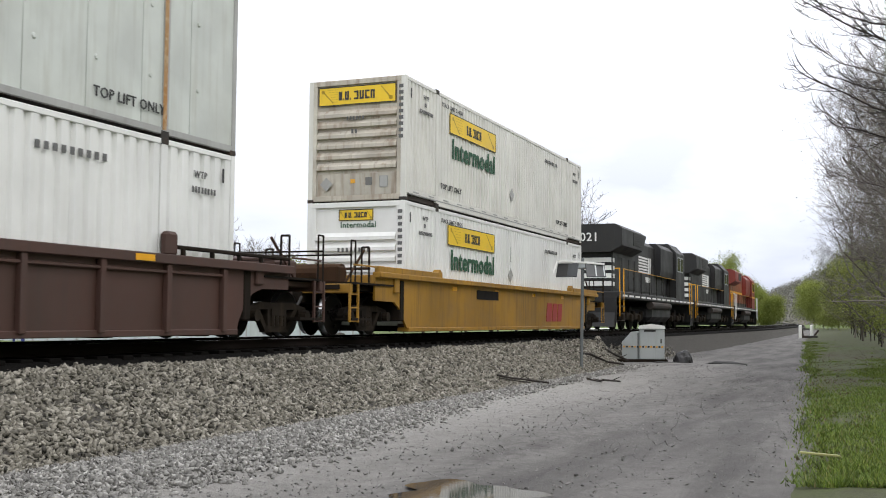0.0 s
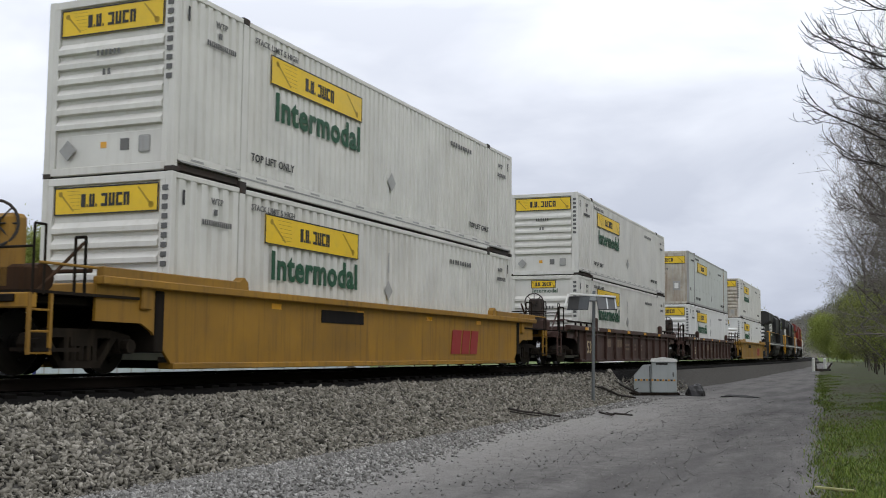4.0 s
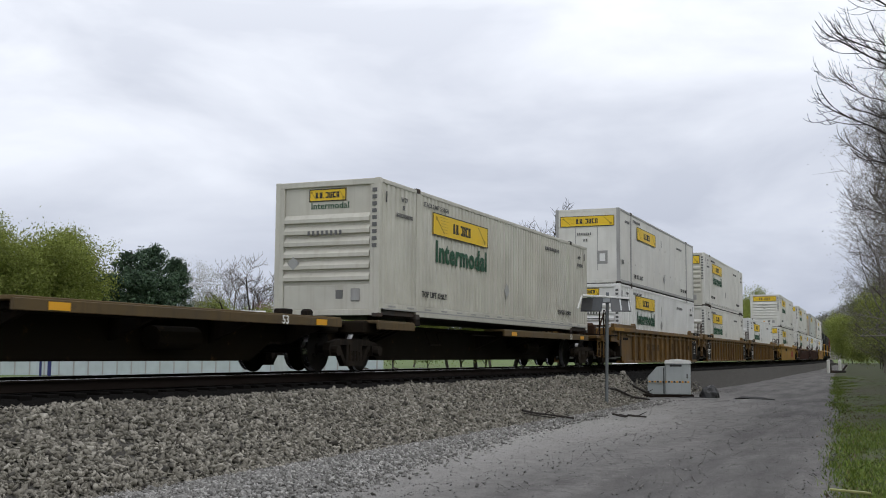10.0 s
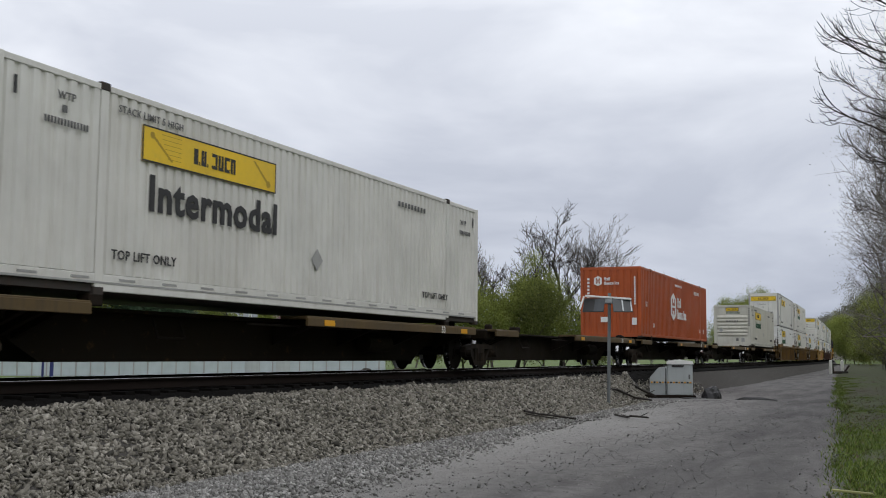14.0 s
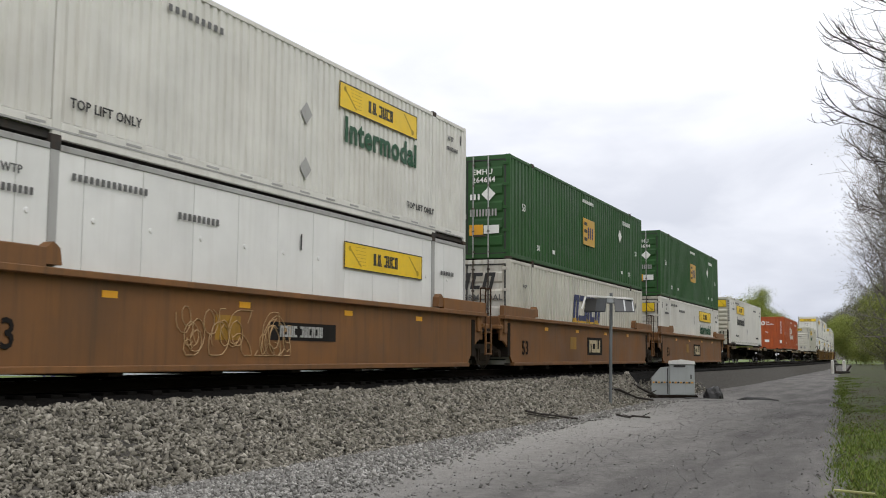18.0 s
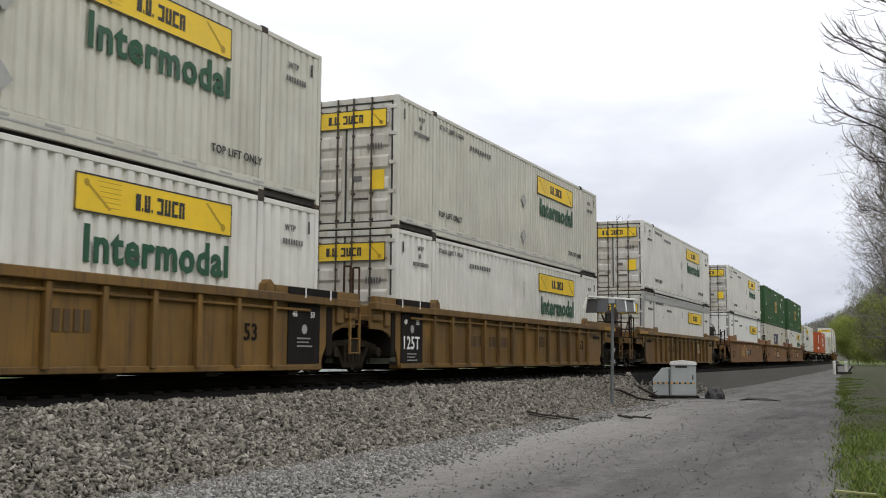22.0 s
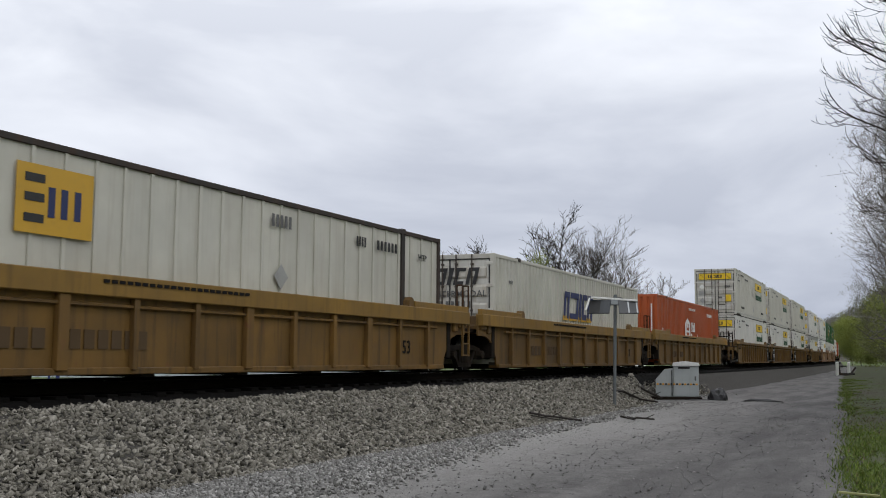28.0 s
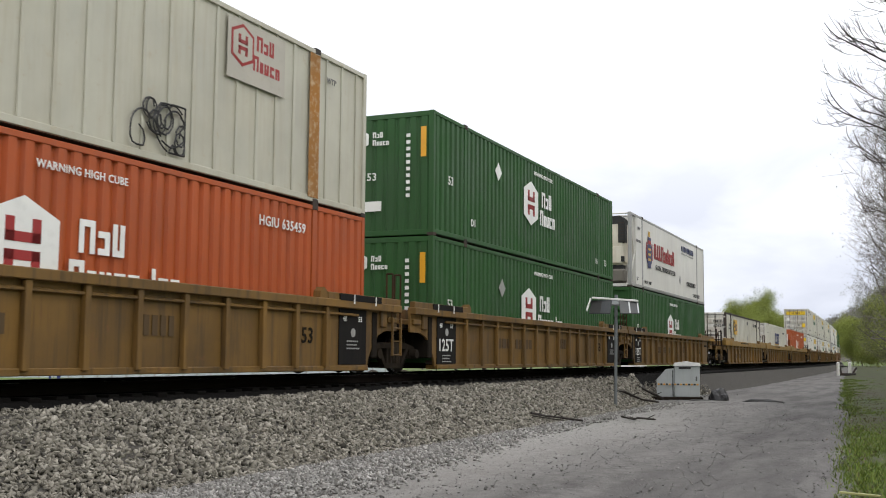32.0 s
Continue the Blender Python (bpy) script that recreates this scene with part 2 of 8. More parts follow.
GRASS_BLADE = island_material("grass_blades", [(0.0, (0.045, 0.075, 0.009)), (0.5, (0.100, 0.155, 0.014)), (0.85, (0.165, 0.225, 0.024)), (1.0, (0.17, 0.14, 0.06))], 0.8, 5.0)
MEADOW = ground_material("meadow", (0.075, 0.13, 0.018), (0.12, 0.185, 0.03), (0.10, 0.13, 0.04), 2.0, 0.4)
EARTH = ground_material("earth_and_grass", (0.042, 0.052, 0.016), (0.055, 0.080, 0.013), (0.052, 0.046, 0.024), 2.5, 0.6)
# pale, low-contrast leaf colours with the distance haze mixed in
FAR_WOOD = island_material("haze_paled_woods", [(0.0, (0.15, 0.145, 0.135)), (0.4, (0.19, 0.183, 0.165)), (0.75, (0.19, 0.195, 0.15)), (1.0, (0.24, 0.23, 0.205))], 0.95, 0.5)

# ---- shared builders ----
RAIL_Z = 1.22           # top of the rails over the road
CENTRE = -11.70         # track's centre line beside the camera
BEND = 1.208e-4         # the track bends away to the left, x = CENTRE - BEND * y * y
MESHES = {}


def track_x(y):
    return CENTRE - BEND * y * y


def mesh_of(key, make):
    """One mesh for all the pieces that are alike."""
    if key not in MESHES:
        bm = bmesh.new()
        make(bm)
        me = bpy.data.meshes.new(key if isinstance(key, str) else key[0])
        bm.normal_update()
        bm.to_mesh(me)
        bm.free()
        me.materials.append(None)
        MESHES[key] = me
    return MESHES[key]


def part(name, me, material, parent=None, m=None, label=""):
    """Links a mesh as one object under a thing or a part."""
    ob = new(name, me)
    if len(me.materials) == 0:
        me.materials.append(None)
    ob.material_slots[0].link = "OBJECT"
    ob.material_slots[0].material = material
    if parent is not None:
        ob.parent = parent
    if m is not None:
        ob.matrix_basis = m
    if label:
        tagged(ob, label)
    if name in ("lettering", "marking") or label == "row of plain lettering blocks":
        tagged(ob, kind="stuff")            # too small to pick apart
    return ob


def box(bm, x0, x1, y0, y1, z0, z1, bevel=0.0):
    r = bmesh.ops.create_cube(bm, size=1.0)["verts"]
    for v in r:
        v.co = Vector(((x0 + x1) / 2 + v.co.x * (x1 - x0), (y0 + y1) / 2 + v.co.y * (y1 - y0), (z0 + z1) / 2 + v.co.z * (z1 - z0)))
    if bevel:
        edges = list({e for v in r for e in v.link_edges})
        bmesh.ops.bevel(bm, geom=edges, offset=bevel, segments=1, affect="EDGES")


def rod(bm, a, b, r, n=6, r2=None):
    a, b = Vector(a), Vector(b)
    d = b - a
    mat = Matrix.Translation((a + b) / 2) @ d.to_track_quat("Z", "Y").to_matrix().to_4x4()
    bmesh.ops.create_cone(bm, cap_ends=True, segments=n, radius1=r, radius2=r if r2 is None else r2, depth=d.length, matrix=mat)


def prism(bm, poly, axis, a, b):
    """A polygon (two coordinates) drawn out from a to b along an axis 'x' or 'y'."""
    def at(p, k):
        return (k, p[0], p[1]) if axis == "x" else (p[0], k, p[1])
    lo = [bm.verts.new(at(p, a)) for p in poly]
    hi = [bm.verts.new(at(p, b)) for p in poly]
    n = len(poly)
    for i in range(n):
        bm.faces.new((lo[i], lo[(i + 1) % n], hi[(i + 1) % n], hi[i]))
    bm.faces.new(lo[::-1])
    bm.faces.new(hi)
    bmesh.ops.recalc_face_normals(bm, faces=bm.faces[:])


def box_mesh(x0, x1, y0, y1, z0, z1, bevel=0.0):
    k = ("box", *[round(v, 4) for v in (x0, x1, y0, y1, z0, z1, bevel)])
    return mesh_of(k, lambda bm: box(bm, *k[1:]))


def rod_mesh(a, b, r, n=6):
    k = ("rod", *[round(v, 3) for v in (*a, *b, r)], n)
    return mesh_of(k, lambda bm: rod(bm, a, b, r, n))


def raw_mesh(name, verts, faces, smooth=False):
    """A mesh out of arrays: verts (n, 3), faces (m, 3 or 4)."""
    verts, faces = np.asarray(verts, dtype=np.float32), np.asarray(faces, dtype=np.int32)
    me = bpy.data.meshes.new(name)
    me.vertices.add(len(verts))
    me.vertices.foreach_set("co", verts.ravel())
    k = faces.shape[1]
    me.loops.add(faces.size)
    me.loops.foreach_set("vertex_index", faces.ravel())
    me.polygons.add(len(faces))
    me.polygons.foreach_set("loop_start", np.arange(0, faces.size, k, dtype=np.int32))
    me.polygons.foreach_set("loop_total", np.full(len(faces), k, dtype=np.int32))
    if smooth:
        me.polygons.foreach_set("use_smooth", np.ones(len(faces), dtype=bool))
    me.update(calc_edges=True)
    me.validate()
    me.materials.append(None)
    return me


SIDE = Matrix(((0, 0, 1, 0), (1, 0, 0, 0), (0, 1, 0, 0), (0, 0, 0, 1)))      # flat art on the side that faces the road
REAR = Matrix(((1, 0, 0, 0), (0, 0, -1, 0), (0, 1, 0, 0), (0, 0, 0, 1)))     # flat art on the rear end


def letters(text, size, bold=0.012):
    """Lettering as a mesh: starts at the origin, in the xy plane."""
    key = ("lettering", text, size, bold)
    if key not in MESHES:
        cu = bpy.data.curves.new("lettering", "FONT")
        cu.body, cu.size, cu.extrude, cu.resolution_u = text, size, 0.004, 2
        cu.space_character, cu.offset = 1.08, bold * size
        tmp = new("lettering", cu)
        bpy.context.view_layer.update()
        me = bpy.data.meshes.new_from_object(tmp.evaluated_get(bpy.context.evaluated_depsgraph_get()))
        bpy.data.objects.remove(tmp)
        bpy.data.curves.remove(cu)
        me.materials.clear()
        me.materials.append(None)
        MESHES[key] = me
    return MESHES[key]


def bars(widths, height, gap, slant=0.0):
    """Plain upright blocks in a row, in the place of lettering."""
    key = ("bars", tuple(widths), height, gap, slant)

    def make(bm):
        x = 0.0
        for w in widths:
            if w > 0:
                box(bm, x, x + w, 0, height, -0.004, 0.006)

            x += abs(w) + gap
        for v in bm.verts:
            v.co.x += slant * v.co.y
    return mesh_of(key, make)


def block_shape(bm, x, w, h, t, turn):
    """A plain bracket-like block, open to one side; a narrow one is solid."""
    if w < 2.3 * t or h < 2.3 * t:
        box(bm, x, x + w, 0, h, -0.004, 0.006)
        return
    sides = [(x, x + t, 0, h), (x, x + w, h - t, h), (x + w - t, x + w, 0, h), (x, x + w, 0, t)]
    for i, (a, b, c, d) in enumerate(sides):
        if i != turn:
            box(bm, a, b, c, d, -0.004, 0.006 + 0.0004 * i)


def blocks(spec, height, gap, slant=0.0, stroke=0.21):
    """A word mark as plain blocks: spec gives each block's width and height as shares of the full height (a width below 0 is a space)."""
    key = ("blocks", tuple(spec), height, gap, slant, stroke)

    def make(bm):
        x = 0.0
        for i, (w, h) in enumerate(spec):
            if w > 0:
                block_shape(bm, x, w * height, height * h, stroke * height, (3, 0, 1, 2)[i % 4])
            x += (abs(w) + gap) * height
        for v in bm.verts:
            v.co.x += slant * v.co.y
    return mesh_of(key, make)


def block_word(parent, m, spec, height, gap, material, slant=0.0, stroke=0.21):
    """The same with every large block a part of its own."""
    x, first = 0.0, None
    for i, (w, h) in enumerate(spec):
        if w > 0:
            me = blocks(((w, h),), height, gap, slant, stroke) if i % 4 == 0 else mesh_of(("block", w, h, height, slant, stroke, i % 4), lambda bm: slanted_block(bm, w, h, height, slant, stroke, (3, 0, 1, 2)[i % 4]))
            at = Matrix.Translation((x, 0, 0))
            if first is None:
                first = part("word_mark", me, material, parent, m @ at, "large plain lettering blocks")
            else:
                part("block", me, material, first, at)
        x += (abs(w) + gap) * height
    return first


def slanted_block(bm, w, h, height, slant, stroke, turn):
    block_shape(bm, 0, w * height, height * h, stroke * height, turn)
    for v in bm.verts:
        v.co.x += slant * v.co.y


def plate(w, h, t=0.008):
    return box_mesh(0, w, 0, h, -t / 2, t / 2)


def on_side(y, z, x=1.31):
    return Matrix.Translation((x, y, z)) @ SIDE


def on_rear(x, z, y=-8.09):
    return Matrix.Translation((x, y, z)) @ REAR


def edge_x(y):
    """The road's grassy edge."""
    return -0.88 - 0.069 * (min(y, 110) - 14) - 0.03 * max(0, y - 110) - (0.00015 * (y - 110) ** 2 if y > 110 else 0)


# ---- the track, the ground and the road ----
def strip(name, profile, ys, closed=False):
    """A cross-section (offset from the track's centre, z) swept along the track."""
    verts, faces, n = [], [], len(profile)
    for y in ys:
        c, a = track_x(y), math.atan(2 * BEND * y)
        verts += [(c + o * math.cos(a), y + o * math.sin(a), z) for o, z in profile]
    for i in range(len(ys) - 1):
        for j in range(n if closed else n - 1):
            k = (j + 1) % n
            faces.append((i * n + j, i * n + k, (i + 1) * n + k, (i + 1) * n + j))
    return raw_mesh(name, verts, faces)


def smooth_noise(x, y, seed=0):
    return noise.noise(Vector((x, y, seed * 7.3)))


FAR_YS = [-520, -400, -300, -220, -160, -120, -90, -60, -40, -20] + [*range(-10, 30, 5), *range(30, 46, 2), *range(46, 120, 5)] + [*range(120, 700, 20)]


def toe(y):
    """How far from the track's centre the bank meets the road."""
    return float(np.interp(y, [-20, 24, 34, 38.5, 41, 44.5, 48, 60, 100, 200], [3.45, 3.35, 3.2, 2.9, 2.05, 2.05, 2.8, 2.9, 2.6, 2.4]))


def shade_edge(y):
    """How far the painted-in shade of the train reaches from the track's centre."""
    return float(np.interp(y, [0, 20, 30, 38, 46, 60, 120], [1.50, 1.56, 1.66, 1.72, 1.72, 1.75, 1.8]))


def bank_z(o, w):
    """Height of the bank at an offset o where its foot lies at w."""
    sh = min(1.75, w - 0.55)
    return 0.90 - 0.03 * (o - 1.3) if o < sh else max(0.02, 0.88 - 0.85 * (o - sh) / (w - sh))


def build_setting():
    # ground to the horizon, fine near the camera
    xs = np.unique(np.concatenate([np.linspace(-2500, -140, 16), np.linspace(-140, -20, 22), np.linspace(-20, 12, 65), np.linspace(12, 120, 12), np.linspace(120, 2500, 12)]))
    ys = np.unique(np.concatenate([np.linspace(-2500, -60, 16), np.linspace(-60, 4, 17), np.linspace(4, 60, 113), np.linspace(60, 260, 60), np.linspace(260, 2500, 24)]))
    verts = []
    for y in ys:
        for x in xs:
            z = 0.0
            if x > -8:
                z += 0.035 * smooth_noise(x * 0.35, y * 0.22) + 0.02 * smooth_noise(x * 1.3, y * 0.9, 2)
                if x > -1.6:
                    z += 0.10 * min(1, (x + 1.6) / 2) + 0.05 * smooth_noise(x * 0.8, y * 0.7, 3)
                if x > 6:
                    z += 0.35 * min(60, x - 6)
            if -9.5 < x < 8.6 and -62 < y < 322:
                z -= 0.09
            verts.append((x, y, z - 0.02))
    nx = len(xs)
    faces = [(j * nx + i, j * nx + i + 1, (j + 1) * nx + i + 1, (j + 1) * nx + i) for j in range(len(ys) - 1) for i in range(nx - 1)]
    ground = part("ground", raw_mesh("ground", verts, faces, True), MEADOW)
    tagged(ground, "meadow and bare earth around the railway line", "ground", kind="structure")

    # the gravel road beside the track
    rx = np.linspace(-8.9, -1.0, 60)
    ry = np.unique(np.concatenate([np.linspace(-60, 4, 17), np.linspace(4, 50, 185), np.linspace(50, 320, 90)]))
    rv = []
    for y in ry:
        left, right = track_x(y) + toe(y) - 0.6, (edge_x(y) if y > 14 else -0.88)
        for i, x in enumerate(rx):
            e = min(1.0, min(i, len(rx) - 1 - i) / 5)
            edge = 0.35 * smooth_noise(y * 0.25, 4.0) * (i == len(rx) - 1)
            ruts = -0.025 * math.exp(-((x + 3.0) / 0.35) ** 2) - 0.025 * math.exp(-((x + 4.9) / 0.35) ** 2)
            z = 0.035 * smooth_noise(x * 0.35, y * 0.22) + 0.02 * smooth_noise(x * 1.3, y * 0.9, 2) + 0.03 * e - 0.012 + ruts
            z += 0.008 * smooth_noise(x * 5, y * 5, 5)
            rv.append((left + (right - left) * (x + 8.9) / 7.9 + edge, y, z))
    nx = len(rx)
    rf = [(j * nx + i, j * nx + i + 1, (j + 1) * nx + i + 1, (j + 1) * nx + i) for j in range(len(ry) - 1) for i in range(nx - 1)]
    road = part("road", raw_mesh("road", rv, rf, True), road_material())
    tagged(road, "grey gravel access road with worn ruts", "road", kind="structure")

    # embankment of crushed stone
    prof = [(-4.6, -0.05), (-2.0, 0.86), (-1.35, 0.9), (1.3, 0.9), (1.75, 0.87), (3.45, 0.02), (3.9, -0.05)]
    bv, bf = [], []
    for y in FAR_YS:
        c, w = track_x(y), toe(y)
        bv += [(c + o, y, z) for o, z in prof[:4] + [(min(1.75, w - 0.55), 0.87), (w, 0.02), (w + 0.45, -0.05)]]
    for i in range(len(FAR_YS) - 1):
        bf += [(i * 7 + j, i * 7 + j + 1, (i + 1) * 7 + j + 1, (i + 1) * 7 + j) for j in range(6)]
    bank = part("ballast_bank", raw_mesh("ballast_bank", bv, bf), BED)
    tagged(bank, "grey crushed-stone bank under the railway track", "embankment", kind="structure")
    # strip over the stone whose dark colour paints in the train's shade
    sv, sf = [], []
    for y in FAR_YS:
        c, w, o = track_x(y), toe(y), shade_edge(y)
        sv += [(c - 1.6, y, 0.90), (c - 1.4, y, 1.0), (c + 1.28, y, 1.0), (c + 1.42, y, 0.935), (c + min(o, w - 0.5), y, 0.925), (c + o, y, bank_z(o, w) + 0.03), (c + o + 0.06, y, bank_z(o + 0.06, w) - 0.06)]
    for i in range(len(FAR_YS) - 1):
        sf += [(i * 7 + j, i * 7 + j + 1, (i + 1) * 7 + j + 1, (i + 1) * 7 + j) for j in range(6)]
    bed = part("track_bed", raw_mesh("track_bed", sv, sf), TRACK_SHADE)
    tagged(bed, "stone bed coloured near black for the train's shade", "track bed", kind="structure")

    # rails
    track = tagged(new("railway_track"), "single railway track with worn steel rails on wooden ties", "railway track", kind="structure")
    for o in (-0.755, 0.755):
        web = [(o - 0.07, 1.05), (o + 0.07, 1.05), (o + 0.07, 1.065), (o + 0.012, 1.09), (o + 0.012, 1.175), (o + 0.036, 1.185), (o + 0.036, 1.213),
               (o - 0.036, 1.213), (o - 0.036, 1.185), (o - 0.012, 1.175), (o - 0.012, 1.09), (o - 0.07, 1.065)]
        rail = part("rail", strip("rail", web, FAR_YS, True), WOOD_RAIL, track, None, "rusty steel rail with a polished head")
        part("running_surface", strip("running_surface", [(o - 0.033, 1.218), (o - 0.033, 1.205), (o + 0.033, 1.205), (o + 0.033, 1.218)], FAR_YS, True), TREAD, rail, None, "bright polished railhead")
    tie = mesh_of(("tie",), lambda bm: box(bm, -1.3, 1.3, -0.11, 0.11, 0.92, 1.05, 0.012))
    rng = random.Random(4)
    for i in range(290):
        y = -4 + i * 0.5
        a = math.degrees(math.atan(2 * BEND * y))
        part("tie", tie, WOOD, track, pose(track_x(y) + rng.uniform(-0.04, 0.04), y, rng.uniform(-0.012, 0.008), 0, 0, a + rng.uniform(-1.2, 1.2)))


def road_material():
    m, nt, bs = nodes_of("grey_road_gravel")
    v = coords(nt, per_object=False)
    long = noise_of(nt, coords(nt, (0.55, 0.09, 1), False), 2.0, 5.0, 0.6)
    mid = noise_of(nt, v, 3.5, 6.0, 0.7)
    fine = noise_of(nt, v, 55.0, 4.0, 0.75)
    dots = noise_of(nt, v, 140.0, 2.0, 0.6)
    col = mixed(nt, ramp(nt, long, [(0.38, (0, 0, 0)), (0.62, (1, 1, 1))]), (0.062, 0.058, 0.056), (0.150, 0.142, 0.135))
    col = mixed(nt, ramp(nt, mid, [(0.45, (0, 0, 0)), (0.75, (0.7, 0.7, 0.7))]), col, (0.060, 0.054, 0.050))
    sx = nt.nodes.new("ShaderNodeSeparateXYZ")
    nt.links.new(v, sx.inputs[0])
    # pale fresh gravel along the bank
    wob = nt.nodes.new("ShaderNodeMath")
    wob.operation = "MULTIPLY_ADD"
    nt.links.new(mid, wob.inputs[0])
    wob.inputs[1].default_value = 2.4
    nt.links.new(sx.outputs["X"], wob.inputs[2])
    pale = ramp(nt, map_range(nt, wob.outputs[0], -5.7, -2.6), [(0.0, (1, 1, 1)), (1.0, (0, 0, 0))])
    worn = ramp(nt, map_range(nt, sx.outputs["Y"], 25.0, 50.0), [(0.0, (1, 1, 1)), (1.0, (0.12, 0.12, 0.12))])
    pale = mixed(nt, 1.0, pale, worn, "MULTIPLY")
    col = mixed(nt, mixed(nt, 1.0, pale, (0.9, 0.9, 0.9), "MULTIPLY"), col, (0.31, 0.298, 0.28))
    col = mixed(nt, 1.0, col, ramp(nt, fine, [(0.25, (0.5,) * 3), (0.75, (1.45,) * 3)]), "MULTIPLY")
    col = mixed(nt, 1.0, col, ramp(nt, dots, [(0.3, (0.75,) * 3), (0.7, (1.25,) * 3)]), "MULTIPLY")
    nt.links.new(col, bs.inputs["Base Color"])
    bs.inputs["Roughness"].default_value = 0.9
    bumped(nt, bs, fine, 0.7, 0.02)
    return m


def map_range(nt, v, a, b):
    r = nt.nodes.new("ShaderNodeMapRange")
    r.inputs["From Min"].default_value, r.inputs["From Max"].default_value = a, b
    nt.links.new(v, r.inputs["Value"])
    return r.outputs["Result"]


# rail rust, darkened further as painted shade beneath the train
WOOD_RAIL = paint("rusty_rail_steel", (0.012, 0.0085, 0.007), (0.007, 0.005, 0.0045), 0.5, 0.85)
dull(WOOD_RAIL, WOOD, TRACK_SHADE, BED, TRUCK, WHEEL, SPINE, CAR_DARK, CASTING, CAR_RUST, PANEL_DARK)
build_setting()


def scatter_stones(name, places, sizes, material, label, category):
    """Many broken stones in one mesh: squashed, twisted eight-cornered chips."""
    rng = np.random.default_rng(7)
    n = len(places)
    base = np.array([(x, y, z) for z in (-1, 1) for y in (-1, 1) for x in (-1, 1)], dtype=np.float32) * 0.72
    tri = np.array([(0, 2, 3, 1), (4, 5, 7, 6), (0, 1, 5, 4), (1, 3, 7, 5), (3, 2, 6, 7), (2, 0, 4, 6)])
    v = np.repeat(base[None], n, 0) + rng.uniform(-0.42, 0.42, (n, 8, 3))
    v *= rng.uniform(0.55, 1.5, (n, 1, 3)) * np.array([1.3, 0.85, 0.5]) * np.asarray(sizes)[:, None, None]
    yaw = rng.uniform(0, np.pi, n)
    q = np.stack([np.cos(yaw), 0.33 * rng.normal(size=n), 0.33 * rng.normal(size=n), np.sin(yaw)], -1)
    q /= np.linalg.norm(q, axis=1, keepdims=True)
    w, x, y, z = q.T
    r = np.stack([np.stack([1 - 2 * (y * y + z * z), 2 * (x * y - w * z), 2 * (x * z + w * y)], -1),
                  np.stack([2 * (x * y + w * z), 1 - 2 * (x * x + z * z), 2 * (y * z - w * x)], -1),
                  np.stack([2 * (x * z - w * y), 2 * (y * z + w * x), 1 - 2 * (x * x + y * y)], -1)], 1)
    v = np.einsum("nij,nkj->nki", r, v) + np.asarray(places)[:, None, :]
    faces = (tri[None] + 8 * np.arange(n)[:, None, None]).reshape(-1, 4)
    ob = part(name, raw_mesh(name, v.reshape(-1, 3), faces), material)
    return tagged(ob, label, category, kind="stuff")


def build_stones():
    rng = np.random.default_rng(3)
    pts, size, foot_pts, foot_size = [], [], [], []
    for y0, y1, dens, s in ((6, 20, 640, 0.034), (20, 34, 420, 0.040), (34, 52, 180, 0.045)):
        n = int((y1 - y0) * 4.8 * dens)
        y = rng.uniform(y0, y1, n)
        o = rng.uniform(1.34, 6.1, n)
        foot = np.interp(y, [6, 10.7, 15.7, 20.8, 26, 34], [5.6, 5.3, 4.7, 4.1, 3.75, 3.5])
        w = np.array([toe(v) for v in y])
        sh = np.minimum(1.75, w - 0.55)
        z = np.where(o < sh, 0.90 - 0.03 * (o - 1.3), np.clip(0.88 - 0.85 * (o - sh) / (w - sh), 0.0, 1))
        spread = np.where((y > 39) & (y < 46), -0.3, np.maximum(foot - w, 0.3))
        black = np.array([shade_edge(v) for v in y])
        keep = (o < w - 0.1) | (rng.uniform(size=n) < np.clip(1.15 - (o - w) / (spread + 0.5), 0, 1) ** 1.3)
        keep &= o > black + rng.uniform(-0.12, 0.05, n)
        keep &= rng.uniform(size=n) < np.clip((52 - y) / 9, 0, 1)
        lump = np.array([smooth_noise(a * 0.9, b * 1.4, 6) for a, b in zip(y[::1], o[::1])]) * 0.05
        a = np.stack([CENTRE - BEND * y * y + o, y, z + np.where(o < w, lump, 0.022) + rng.uniform(-0.012, 0.03, n) * np.where(o < w, 1, 0.4)], -1)[keep]
        on_bank = (o < w + 0.15)[keep]
        pts.append(a[on_bank])
        foot_pts.append(a[~on_bank])
        sz = s * rng.uniform(0.55, 1.35, len(a)) * np.where(o[keep] < w[keep], 1.0, 0.72)
        size.append(sz[on_bank])
        foot_size.append(sz[~on_bank])
    scatter_stones("ballast_stones", np.concatenate(pts), np.concatenate(size), STONE, "loose grey and brown crushed ballast stones on the bank", "ballast")
    scatter_stones("toe_gravel", np.concatenate(foot_pts), np.concatenate(foot_size), PALE_STONE, "loose pale stones strewn along the foot of the bank", "gravel")
    n = 20000
    y = 7 + 34 * rng.uniform(size=n) ** 1.6
    x = -8.7 + 7.5 * rng.uniform(size=n) ** 2.2
    z = np.array([0.035 * smooth_noise(a * 0.35, b * 0.22) + 0.02 * smooth_noise(a * 1.3, b * 0.9, 2) for a, b in zip(x, y)]) + 0.018
    scatter_stones("road_gravel", np.stack([x, y, z], -1), 0.004 + 0.014 * rng.uniform(size=n) ** 3, ROAD_STONE, "loose pale gravel scattered over the road", "gravel")


build_stones()

# ---- the train ----
# Every thing on the track is built round its own origin: x towards the road, y the way it travels, z over the rails.
RIDERS = []             # (thing, place along the train, height over the rails)
CL, CW, CH = 16.15, 2.60, 2.96
HALF = CL / 2
